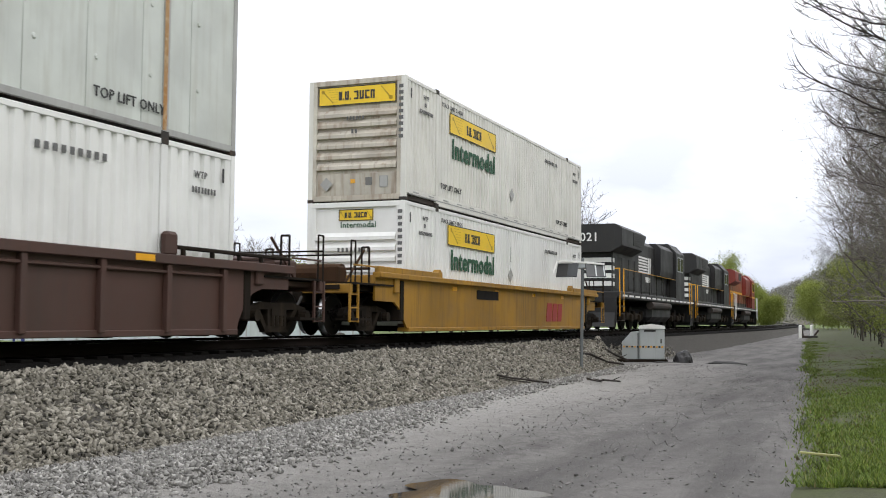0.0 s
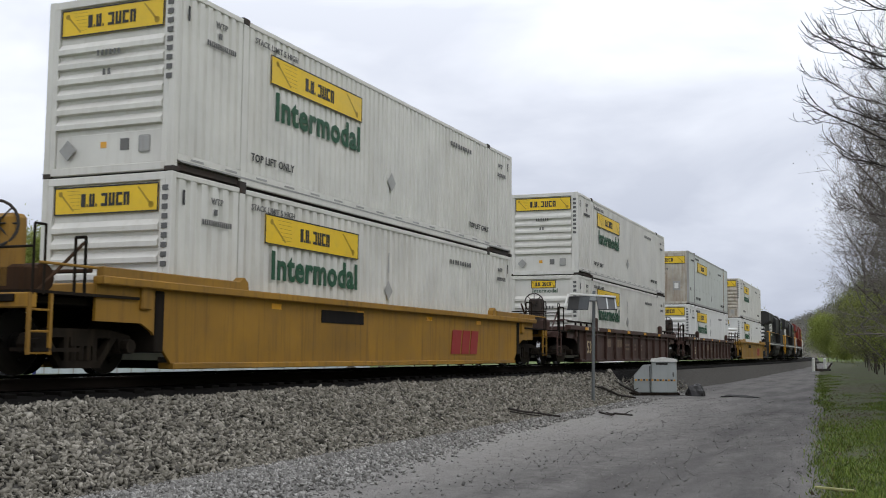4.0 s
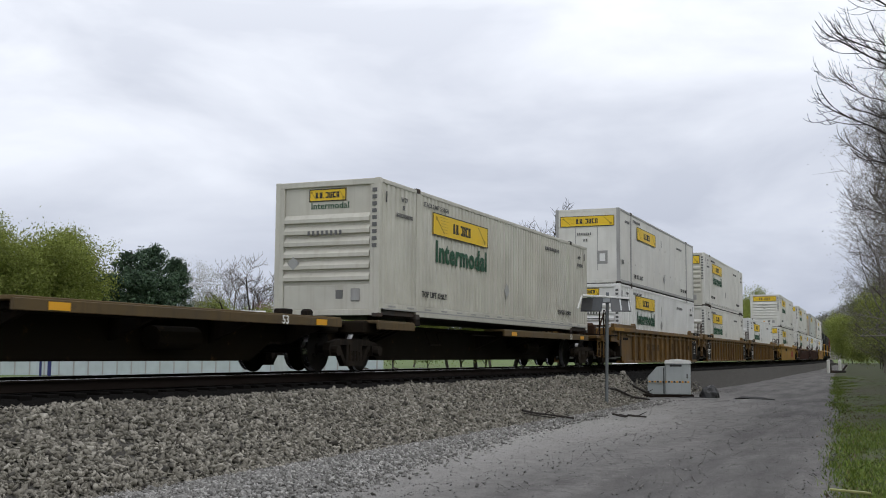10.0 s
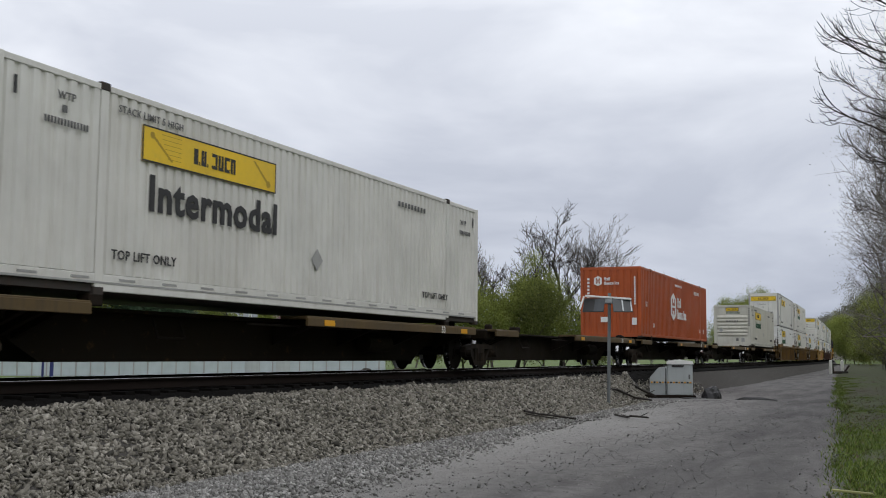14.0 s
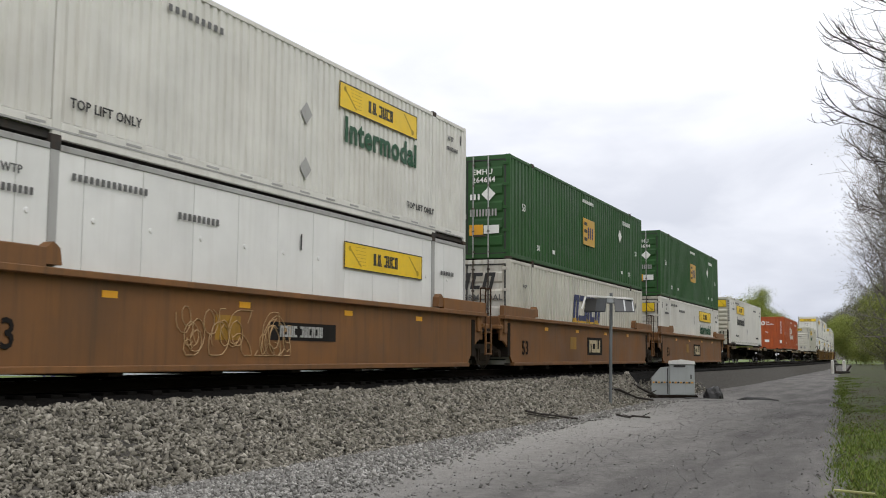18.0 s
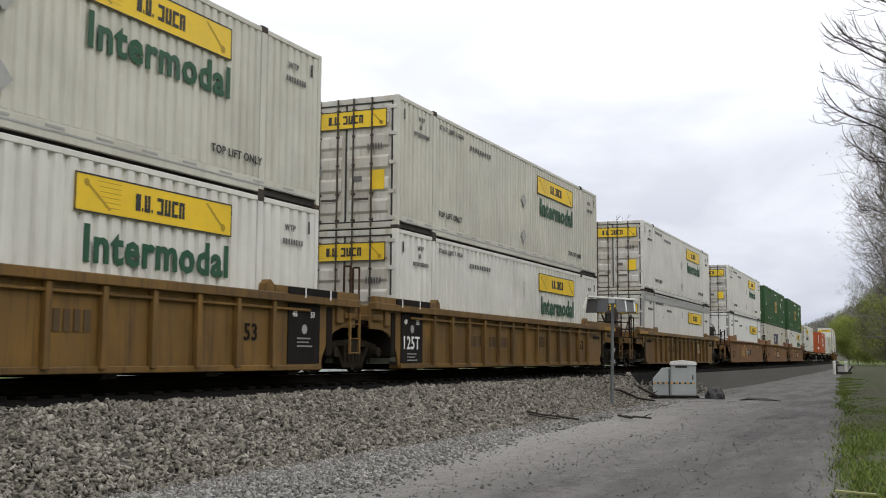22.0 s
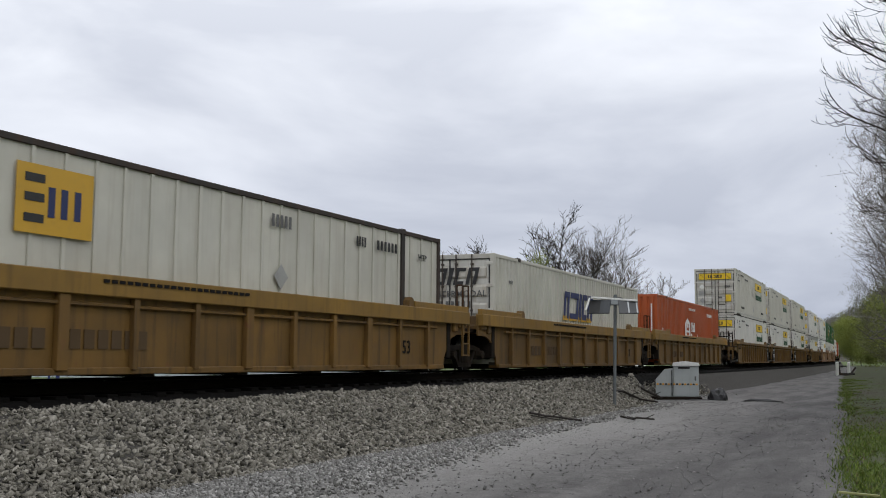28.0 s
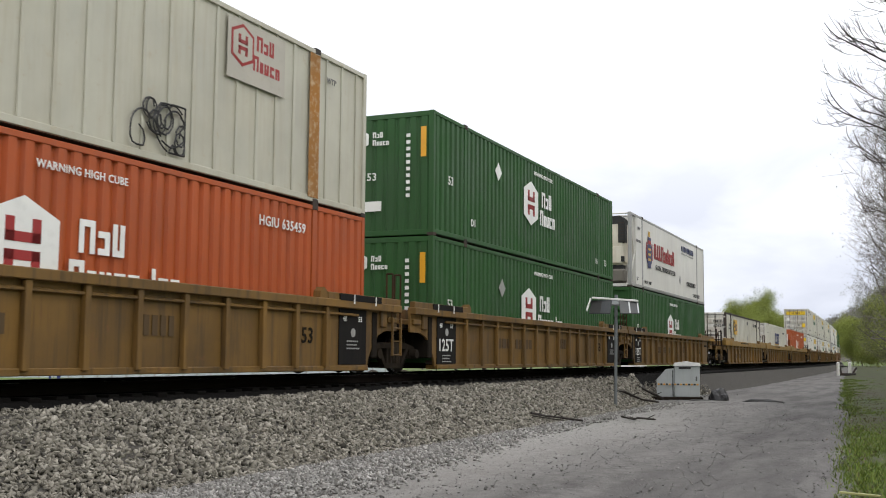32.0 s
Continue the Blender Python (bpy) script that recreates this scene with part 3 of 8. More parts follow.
FLOORS = {}             # where the well's floor lies under the lowest container of a wagon


def ride(ob, s, z=0.0):
    RIDERS.append((ob, s, z))
    return ob


def corrugated(bm, y0, y1, z0, z1, pitch, depth, x):
    """A wall of upright folds, with a flat inner sheet."""
    n = max(1, round((y1 - y0) / pitch))
    p = (y1 - y0) / n
    line = [(y0, x - depth)]
    for i in range(n):
        a = y0 + i * p
        line += [(a + 0.24 * p, x - depth), (a + 0.36 * p, x), (a + 0.86 * p, x), (a + 0.98 * p, x - depth)]
    line.append((y1, x - depth))
    prev = None
    for y, xx in line:
        lo, hi = bm.verts.new((xx, y, z0)), bm.verts.new((xx, y, z1))
        if prev:
            bm.faces.new((prev[0], lo, hi, prev[1]))
        prev = (lo, hi)


def side_wall(root, kind, body, k):
    """One long wall: a plain inner sheet with the folded, riveted or posted pieces that show on it. k: 1 towards the road, -1 away."""
    x, turn = CW / 2 - 0.012, pose(0, 0, 0, 0, 0, 0 if k > 0 else 180)
    y0 = -HALF + (0.86 if kind == "flush" else 0.1)
    wall = part("side_wall", box_mesh(x - 0.12, x - (0.004 if kind == "flush" else 0.075), y0, HALF - 0.1, 0.14, CH - 0.09), body, root, turn)
    if kind in ("corrugated", "fine"):
        pitch, depth, low = (0.285, 0.055, 0.14) if kind == "corrugated" else (0.215, 0.034, 0.28)
        for a, b in ((-HALF + 0.1, -6.17), (-6.03, 6.03), (6.17, HALF - 0.1)):
            part("folded_panel", mesh_of(("folded_panel", kind, a), lambda bm: corrugated(bm, a, b, low, CH - 0.09, pitch, depth, x)), body, wall)
    elif kind == "posts":
        part("skin", box_mesh(x - 0.074, x - 0.03, -HALF + 0.1, HALF - 0.1, 0.14, CH - 0.09), body, wall)
        for i in range(-13, 14):
            part("wall_post", box_mesh(x - 0.03, x - 0.002, -0.035, 0.035, 0.14, CH - 0.09, 0.006), body, wall, pose(0, i * 0.59, 0))
    elif kind == "smooth":
        n = 13
        w = (CL - 0.2) / n
        for i in range(n):
            a = -HALF + 0.1 + i * w
            part("skin_panel", box_mesh(x - 0.07, x - 0.006, 0.006, w - 0.006, 0.14, CH - 0.09, 0.004), body, wall, pose(0, a, 0))
            if k > 0:
                for z in (0.9, 2.0):
                    part("stud", mesh_of(("stud",), lambda bm: rod(bm, (x - 0.01, 0.2, 0), (x + 0.014, 0.2, 0), 0.05, 8, 0.03)), body, wall, pose(0, a, z))
    return wall


def rear_mesh(kind):
    y = -HALF

    def make(bm):
        if kind == "ribbed":
            box(bm, -1.2, 1.2, y + 0.055, y + 0.095, 0.1, CH - 0.1)
        elif kind == "flat":
            box(bm, -1.2, 1.2, y + 0.005, y + 0.05, 0.1, CH - 0.1)
    return mesh_of(("end_wall", kind), make)


def folded_end(bm):
    """An end wall with upright folds."""
    n, x0 = 8, -1.18
    p = 2.36 / n
    prev, y = None, -HALF + 0.04
    for i in range(n):
        for f, d in ((0, 0), (0.2, 0), (0.32, -0.035), (0.82, -0.035), (0.95, 0)):
            lo, hi = bm.verts.new((x0 + (i + f) * p, y + d, 0.1)), bm.verts.new((x0 + (i + f) * p, y + d, CH - 0.1))
            if prev:
                bm.faces.new((prev[0], lo, hi, prev[1]))
            prev = (lo, hi)
    box(bm, -1.2, 1.2, y + 0.012, y + 0.05, 0.1, CH - 0.1)


def door_leaf(bm, x0, x1):
    box(bm, x0, x1, -HALF + 0.02, -HALF + 0.06, 0.12, CH - 0.12)


def door_rib(bm, x0, x1):
    y = -HALF
    prism(bm, [(y + 0.02, 0), (y - 0.016, 0.06), (y - 0.016, 0.27), (y + 0.02, 0.33)], "x", x0 + 0.09, x1 - 0.09)


def sign_panel(parent, m, w, h):
    """A yellow board with a dark rim and a row of dark blocks where the name stands."""
    board = part("sign_board", plate(w, h, 0.010), YELLOW, parent, m, "yellow advertising board with a dark outline")
    t = 0.022

    def rim(bm):
        box(bm, 0, w, 0, t, 0, 0.009)
        box(bm, 0, w, h - t, h, 0, 0.009)
        box(bm, 0, t, t, h - t, 0, 0.009)
        box(bm, w - t, w, t, h - t, 0, 0.009)
    part("outline", mesh_of(("outline", w, h), rim), BLACK, board, None, "thin dark outline")
    k = w / 3.62

    def flourish(bm):
        for i in range(6):
            prism_art(bm, [(0.42 * k + 0.03 * i, h * (0.86 - 0.13 * i)), (0.92 * k, h * (0.86 - 0.13 * i)), (0.92 * k, h * (0.845 - 0.13 * i)), (0.44 * k + 0.03 * i, h * (0.845 - 0.13 * i))])
        prism_art(bm, [(0.16 * k, h * 0.8), (0.2 * k, h * 0.84), (0.72 * k, h * 0.16), (0.68 * k, h * 0.12)])
        prism_art(bm, [(w - 0.72 * k, h * 0.88), (w - 0.66 * k, h * 0.88), (w - 0.2 * k, h * 0.24), (w - 0.26 * k, h * 0.2)])
        bmesh.ops.create_circle(bm, cap_ends=True, segments=10, radius=0.12 * h, matrix=Matrix.Translation((w - 0.24 * k, h * 0.24, 0.008)))
        bmesh.ops.create_circle(bm, cap_ends=True, segments=10, radius=0.10 * h, matrix=Matrix.Translation((0.22 * k, h * 0.76, 0.008)))
    part("flourish", mesh_of(("flourish", w, h), flourish), OCHRE, board, None, "darker yellow scroll drawing")["kind"] = "stuff"
    word = blocks(((0.42, 1), (0.10, 0.22), (0.50, 1), (0.10, 0.22), (-0.16, 1), (0.58, 1), (0.55, 1), (0.58, 1), (0.52, 1)), h * 0.46, 0.13)
    part("name_mark", word, BLACK, board, Matrix.Translation((0.5 * w - h * 1.06, h * 0.27, 0.006)), "row of dark blocks")["kind"] = "stuff"
    return board


def prism_art(bm, pts):
    bm.faces.new([bm.verts.new((x, y, 0.008)) for x, y in pts])


RUSTY = paint("rusted_steel", (0.34, 0.15, 0.035), (0.58, 0.48, 0.32), 0.9, 0.85, rust=(0.60, 0.52, 0.38))
OCHRE = plain("ochre_drawing", (0.42, 0.27, 0.012))


def hexagon(bm, w, h, t=0.008):
    k = 0.2 * h
    prism_pts = [(0, k), (w / 2, 0), (w, k), (w, h - k), (w / 2, h), (0, h - k)]
    lo = [bm.verts.new((x, y, 0)) for x, y in prism_pts]
    hi = [bm.verts.new((x, y, t)) for x, y in prism_pts]
    bm.faces.new(hi)
    for i in range(6):
        j = (i + 1) % 6
        bm.faces.new((lo[i], lo[j], hi[j], hi[i]))


def badge(parent, m, w, h, ink, ground=None):
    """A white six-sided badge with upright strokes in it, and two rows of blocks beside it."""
    b = part("badge", mesh_of(("badge", w, h), lambda bm: hexagon(bm, w, h)), ground or WHITETXT, parent, m, "white six-sided badge")

    def strokes(bm):
        for x0, x1, y0, y1 in ((0.26, 0.38, 0.22, 0.46), (0.26, 0.38, 0.54, 0.78), (0.62, 0.74, 0.22, 0.46), (0.62, 0.74, 0.54, 0.78), (0.26, 0.74, 0.36, 0.46), (0.26, 0.74, 0.54, 0.64)):
            box(bm, x0 * w, x1 * w, y0 * h, y1 * h, 0.006, 0.013)
    part("stroke_mark", mesh_of(("strokes", w, h), strokes), ink, b, None, "upright and level strokes")["kind"] = "stuff"
    return b


def word_blocks(parent, m, w, h, n, material, slant=0.0, label="row of lettering blocks"):
    if h > 0.3 and n > 1:
        g = w / n * 0.25
        ws = tuple([w / n * 0.3, w / n * 0.2 + 0.0] * n)
        return tagged(part("marking", bars(ws, h, g, slant), material, parent, m, label), kind="stuff")
    g = w / n * 0.5
    return tagged(part("marking", bars(tuple([w / n - g] * n), h, g, slant), material, parent, m, label), kind="stuff")


def container(s, z, wall="corrugated", end="ribbed", body=None, art=(), label="", rail=None, end_body=None):
    root = ride(tagged(new("intermodal_container"), label, "shipping container", "containers on the train"), s + HALF, z)
    if z < 1:
        FLOORS[round(s, 2)] = z
    body = body or WHITE
    end_body = end_body or body
    if end == "doors" and end_body in (WHITE, CREAM):
        end_body = GRIMY
    rail = rail or body
    side_wall(root, wall, body, 1)
    side_wall(root, wall, body, -1)
    part("roof", box_mesh(-CW / 2 + 0.05, CW / 2 - 0.05, -HALF + (0.8 if end == "reefer" else 0.05), HALF - 0.05, CH - 0.07, CH - 0.03), body, root)
    part("underframe", box_mesh(-CW / 2 + 0.05, CW / 2 - 0.05, -HALF + 0.05, HALF - 0.05, 0.02, 0.13), CASTING, root)
    x = CW / 2
    deep = 0.27 if wall == "fine" else 0.14
    for k in (1, -1):
        a, b = sorted((k * (x - 0.09), k * x))
        part("top_rail", box_mesh(a, b, -HALF + 0.12, HALF - 0.12, CH - 0.10, CH - 0.01, 0.008), rail, root)
        reach = 6.02 if wall == "fine" else HALF - 0.12
        bot = part("bottom_rail", box_mesh(a, b, -reach, reach, 0.03, deep, 0.008), rail, root)
        if wall == "fine":
            for e in (-1, 1):
                part("raised_sill", box_mesh(a, b, *sorted((e * 6.18, e * (HALF - 0.12))), 0.155, deep, 0.008), rail, bot)
            a, b = sorted((k * (x - 0.01), k * (x + 0.006)))
            if k > 0:
                part("pocket_mark", bars(tuple([0.34] * 16), 0.035, 0.62), GREYRAIL, bot, on_side(-7.6, 0.19, x + 0.001))["kind"] = "stuff"
            part("rubbing_strip", box_mesh(a, b, -HALF + 0.2, HALF - 0.2, 0.135, 0.165), GREYRAIL, bot)
        for e in (-1, 1):
            a, b = sorted((k * (x - 0.13), k * (x + 0.002)))
            c, d = sorted((e * (HALF - 0.12), e * HALF))
            post = part("corner_post", box_mesh(a, b, c, d, 0.0, CH, 0.012), rail, root)
            c, d = sorted((e * 6.02, e * 6.18))
            lift = part("lifting_post", box_mesh(a, b, c, d, 0.06, CH - 0.03, 0.006), rail, root)
            a, b = sorted((k * (x - 0.17), k * (x + 0.010)))
            part("casting", box_mesh(a, b, e * 6.1 - 0.10, e * 6.1 + 0.10, CH - 0.10, CH + 0.02, 0.012), CASTING, lift, None, "dark steel lifting casting")
            part("casting", box_mesh(a, b, e * 6.1 - 0.10, e * 6.1 + 0.10, -0.03, 0.09, 0.012), CASTING, lift, None, "dark steel lifting casting")
            c, d = sorted((e * (HALF - 0.18), e * (HALF + 0.004)))
            part("casting", box_mesh(a, b, c, d, -0.03, 0.06, 0.012), CASTING, post)
    part("front_wall", mesh_of(("front_wall",), folded_end), body, root, pose(0, 0, 0, 0, 0, 180))
    y = -HALF
    if end != "reefer":
        part("end_header", box_mesh(-x + 0.12, x - 0.12, y, y + 0.1, CH - 0.14, CH - 0.01, 0.01), end_body, root)
    if end != "reefer":
        part("end_sill", box_mesh(-x + 0.12, x - 0.12, y, y + 0.1, 0.0, 0.13, 0.01), end_body, root)
    if end == "doors":
        for k in (-1, 1):
            a, b = sorted((k * 0.012, k * (x - 0.14)))
            leaf = part("door", mesh_of(("door", k), lambda bm: door_leaf(bm, a, b)), end_body, root, None, "folded steel door leaf")
            if body is not BRIGHT:
                for i in range(5):
                    part("door_rib", mesh_of(("door_rib", k), lambda bm: door_rib(bm, a, b)), end_body, leaf, pose(0, 0, 0.32 + i * 0.49))
            for r in (0.20, 0.66):
                bar = part("lock_rod", rod_mesh((k * r, y - 0.035, 0.02), (k * r, y - 0.035, CH - 0.02), 0.021), PALE_ROD if body is GREEN else DARK_ROD, leaf, None, "worn steel lock rod")
            for zz in (0.16, 0.75, 1.4, 2.05, 2.65):
                part("hinge", box_mesh(*sorted((k * (x - 0.22), k * (x - 0.05))), y - 0.02, y + 0.03, zz, zz + 0.09, 0.008), end_body, leaf)
                for r in (0.20, 0.66):
                    part("rod_guide", box_mesh(k * r - 0.035, k * r + 0.035, y - 0.05, y + 0.02, zz, zz + 0.05), DARK_ROD, leaf)
            part("handle", box_mesh(*sorted((k * 0.2, k * 0.6)), y - 0.06, y - 0.035, 0.62, 0.67), DARK_ROD, leaf, None, "dark lever handle")
            part("seal", box_mesh(*sorted((k * (x - 0.165), k * (x - 0.125))), y - 0.004, y + 0.05, 0.13, CH - 0.13), RUBBER, leaf)
        part("centre_seal", box_mesh(-0.02, 0.02, y + 0.0, y + 0.05, 0.13, CH - 0.13), RUBBER, root)
        part("top_seal", box_mesh(-x + 0.13, x - 0.13, y + 0.004, y + 0.05, CH - 0.165, CH - 0.135), RUBBER, root)
        part("bottom_seal", box_mesh(-x + 0.13, x - 0.13, y + 0.004, y + 0.05, 0.125, 0.155), RUBBER, root)
    elif end == "folded":
        part("end_wall", mesh_of(("front_wall",), folded_end), end_body, root)
    elif end == "reefer":
        reefer_end(root)
    else:
        ew = part("end_wall", rear_mesh(end), end_body, root)
        if end == "ribbed":
            rib = mesh_of(("end_rib",), lambda bm: prism(bm, [(y + 0.055, 0.0), (y - 0.02, 0.02), (y - 0.02, 0.10), (y + 0.055, 0.20)], "x", -1.06, 1.06))
            for i in range(6):
                part("end_rib", rib, end_body, ew, pose(0, 0, 0.74 + i * 0.255))
            for k in (-1, 1):
                part("end_post", box_mesh(*sorted((k * 1.07, k * 1.175)), y + 0.002, y + 0.09, 0.12, CH - 0.13, 0.01), end_body, ew)
            part("end_skirt", box_mesh(-1.065, 1.065, y + 0.03, y + 0.06, 0.13, 0.66, 0.01), end_body, ew)
            part("vent", box_mesh(0.62, 0.84, y + 0.01, y + 0.035, 0.30, 0.58, 0.02), GREYRAIL, ew)
            part("data_plate", box_mesh(0.25, 0.42, y + 0.02, y + 0.034, 0.36, 0.55), STEEL, ew)
        else:
            for a in (-0.48, 0.42):
                part("end_seam", box_mesh(a - 0.012, a + 0.012, y - 0.004, y + 0.01, 0.5, CH - 0.75), GREYRAIL, ew)
    for a in art:
        a(root)
    return root


def reefer_end(root):
    y = -HALF
    part("end_wall", box_mesh(-1.2, 1.2, y + 0.78, y + 0.83, 0.1, CH - 0.1), WHITE, root)
    unit = part("cooling_unit", mesh_of(("cooling_unit",), lambda bm: box(bm, -0.98, 1.0, y + 0.14, y + 0.76, 0.86, CH - 0.22, 0.10)), REEFER, root, None, "stained cream cooling unit")
    part("cowl", mesh_of(("reefer_cowl",), lambda bm: prism(bm, [(-1.0, CH - 0.46), (1.02, CH - 0.46), (1.02, CH - 0.30), (0.86, CH - 0.14), (-0.80, CH - 0.14), (-1.0, CH - 0.30)], "y", y + 0.12, y + 0.72)), RUBBER, unit, None, "black top cowl")
    grille = part("grille", box_mesh(0.72, 1.03, y + 0.115, y + 0.5, 1.72, CH - 0.24, 0.05), RUBBER, unit, None, "black air grille")
    for i in range(7):
        part("grille_bar", box_mesh(0.76, 1.0, y + 0.10, y + 0.118, 1.80 + 0.12 * i, 1.84 + 0.12 * i), CASTING, grille)
    part("lower_door", box_mesh(-0.94, 0.96, y + 0.115, y + 0.15, 0.94, 1.62, 0.03), REEFER, unit, None, "rust-streaked lower door")
    # solid black block put in the open gap in place of its shade
    part("shadow_gap", box_mesh(-0.9, 0.9, y + 0.24, y + 0.7, 0.70, 0.87), RUBBER, unit, None, "black block for the shade under the unit")
    part("tank", mesh_of(("fuel_tank",), lambda bm: box(bm, -1.0, 0.98, y + 0.12, y + 0.66, 0.16, 0.70, 0.07)), TANK_GREY, unit, None, "dirty grey metal fuel tank")
    for a in (-0.58, 0.32):
        part("strap", box_mesh(a, a + 0.08, y + 0.11, y + 0.67, 0.15, 0.71), CASTING, unit)
    part("vent_hole", mesh_of(("vent_hole",), lambda bm: rod(bm, (-0.05, y + 0.10, 1.05), (-0.05, y + 0.16, 1.05), 0.075, 12)), RUBBER, unit)
    part("hatch", box_mesh(0.86, 1.0, y + 0.10, y + 0.13, 0.98, 1.2), RUBBER, unit)
    part("emblem", box_mesh(-0.24, 0.0, y + 0.128, y + 0.142, 2.22, 2.40), CASTING, unit, None, "small dark square emblem")
    part("emblem_field", box_mesh(-0.20, -0.04, y + 0.122, y + 0.13, 2.26, 2.36), REEFER, unit)
    part("marking", bars(tuple([0.10] * 9), 0.10, 0.035), GREYTXT, unit, on_rear(-0.72, 1.93, y + 0.136))
    part("warning_diamond", mesh_of(("diamond", 0.36), lambda bm: diamond(bm, 0.36)), GREYRAIL, unit, on_rear(-0.75, 1.12, y + 0.11))
    for k in (-1, 1):
        part("brace", rod_mesh((k * 1.23, y + 0.06, 0.3), (k * 1.23, y + 0.78, 1.35), 0.035), WHITE, root)
        part("brace", rod_mesh((k * 1.23, y + 0.78, 1.35), (k * 1.23, y + 0.06, 2.6), 0.035), WHITE, root)
        part("top_bar", rod_mesh((k * 0.5, y + 0.06, CH - 0.05), (k * 1.22, y + 0.06, CH - 0.05), 0.03), WHITE, root)
    part("top_bar", rod_mesh((-0.5, y + 0.06, CH - 0.05), (0.5, y + 0.06, CH - 0.05), 0.03), WHITE, root)
    part("bottom_bar", box_mesh(-1.2, 1.2, y + 0.02, y + 0.14, 0.0, 0.12), WHITE, root)


TANK_GREY = paint("dirty_aluminium", (0.22, 0.205, 0.18), (0.10, 0.075, 0.05), 0.6, 0.6, 0.2)


def diamond(bm, w):
    h = w / 2
    v = [bm.verts.new(p) for p in ((h, 0, 0.004), (w, h, 0.004), (h, w, 0.004), (0, h, 0.004))]
    bm.faces.new(v)
    u = [bm.verts.new((p.co.x, p.co.y, -0.004)) for p in v]
    for i in range(4):
        bm.faces.new((v[i], u[i], u[(i + 1) % 4], v[(i + 1) % 4]))


# art: each takes the container's root; y counts from the rear end
def side_sign(y, z, w=3.62, h=0.54):
    return lambda r: sign_panel(r, on_side(y - HALF, z), w, h)


GLYPHS = {}


def glyphs(text, size):
    """The letters of one word, each as a mesh of its own, in their places."""
    if (text, size) not in GLYPHS:
        src = letters(text, size, 0.03)
        owner = list(range(len(src.vertices)))

        def find(i):
            while owner[i] != i:
                owner[i] = owner[owner[i]]
                i = owner[i]
            return i
        for e in src.edges:
            owner[find(e.vertices[0])] = find(e.vertices[1])
        groups = {}
        for f in src.polygons:
            groups.setdefault(find(f.vertices[0]), []).append(tuple(f.vertices))
        spans = []                              # front, back and rim of one letter belong together
        for fs in groups.values():
            xs = [src.vertices[i].co.x for f in fs for i in f]
            spans.append((min(xs), max(xs), fs))
        letters_of = []
        for lo, hi, fs in sorted(spans, key=lambda t: t[0]):
            tris = [(f[0], f[k], f[k + 1]) for f in fs for k in range(1, len(f) - 1)]
            if letters_of and (lo + hi) / 2 < letters_of[-1][0]:
                letters_of[-1][0] = max(hi, letters_of[-1][0])
                letters_of[-1][1].extend(tris)
            else:
                letters_of.append([hi, tris])
        out = []
        for _, faces in letters_of:
            ids = sorted({i for f in faces for i in f})
            at = {v: k for k, v in enumerate(ids)}
            out.append(raw_mesh("letter", [tuple(src.vertices[i].co) for i in ids], [tuple(at[i] for i in f) for f in faces]))
        GLYPHS[(text, size)] = out
    return GLYPHS[(text, size)]


def side_word(y, z, size=0.71, material=None):
    def draw(r):
        pieces = glyphs("Intermodal", size)
        word = part("large_lettering", pieces[0], material or LOGO_GREEN, r, on_side(y - HALF, z), "large dark green lettering")
        for me in pieces[1:]:
            part("letter", me, material or LOGO_GREEN, word)
    return draw


def side_text(text, y, z, size, material=None):
    return lambda r: part("lettering", letters(text, size), material or GREYTXT, r, on_side(y - HALF, z), "stencilled lettering")


def side_bars(y, z, w, h, n, material=None, slant=0.0):
    return lambda r: word_blocks(r, on_side(y - HALF, z), w, h, n, material or GREYTXT, slant)


def side_plate(y, z, w, h, material, label=""):
    return lambda r: part("patch", plate(w, h), material, r, on_side(y - HALF, z), label)


def side_badge(y, z, w, h, ink):
    return lambda r: badge(r, on_side(y - HALF, z), w, h, ink)


def side_diamond(y, z, w=0.42, material=None):
    return lambda r: part("warning_diamond", mesh_of(("diamond", w), lambda bm: diamond(bm, w)), material or GREYRAIL, r, on_side(y - HALF, z), "square placard set on its corner")


def end_sign(z=2.28, w=2.06, h=0.40, x=-1.03, y=-0.012):
    return lambda r: sign_panel(r, on_rear(x, z, -HALF + y - 0.004), w, h)


def end_word(z, x=-0.42, size=0.20):
    return lambda r: part("lettering", letters("Intermodal", size), LOGO_GREEN, r, on_rear(x, z, -HALF + 0.048))


def end_bars(x, z, w, h, n, material=None):
    return lambda r: word_blocks(r, on_rear(x, z, -HALF - 0.022), w, h, n, material or GREYTXT)


def end_plate(x, z, w, h, material, y=-0.02):
    return lambda r: part("patch", plate(w, h), material, r, on_rear(x, z, -HALF + y))


def end_text(text, x, z, size, material):
    return lambda r: part("lettering", letters(text, size), material, r, on_rear(x, z, -HALF - 0.022))


def end_badge(x, z, w, h, ink):
    return lambda r: badge(r, on_rear(x, z, -HALF - 0.02), w, h, ink)


def end_diamond(x, z, w, material):
    return lambda r: part("warning_diamond", mesh_of(("diamond", w), lambda bm: diamond(bm, w)), material, r, on_rear(x, z, -HALF - 0.024))


def side_blocks(y, z, spec, h, gap, material, slant=0.0, stroke=0.21):
    return lambda r: block_word(r, on_side(y - HALF, z), spec, h, gap, material, slant, stroke)


def end_blocks(x, z, spec, h, gap, material, slant=0.0):
    return lambda r: part("word_mark", blocks(spec, h, gap, slant), material, r, on_rear(x, z, -HALF - 0.024), "row of plain lettering blocks")


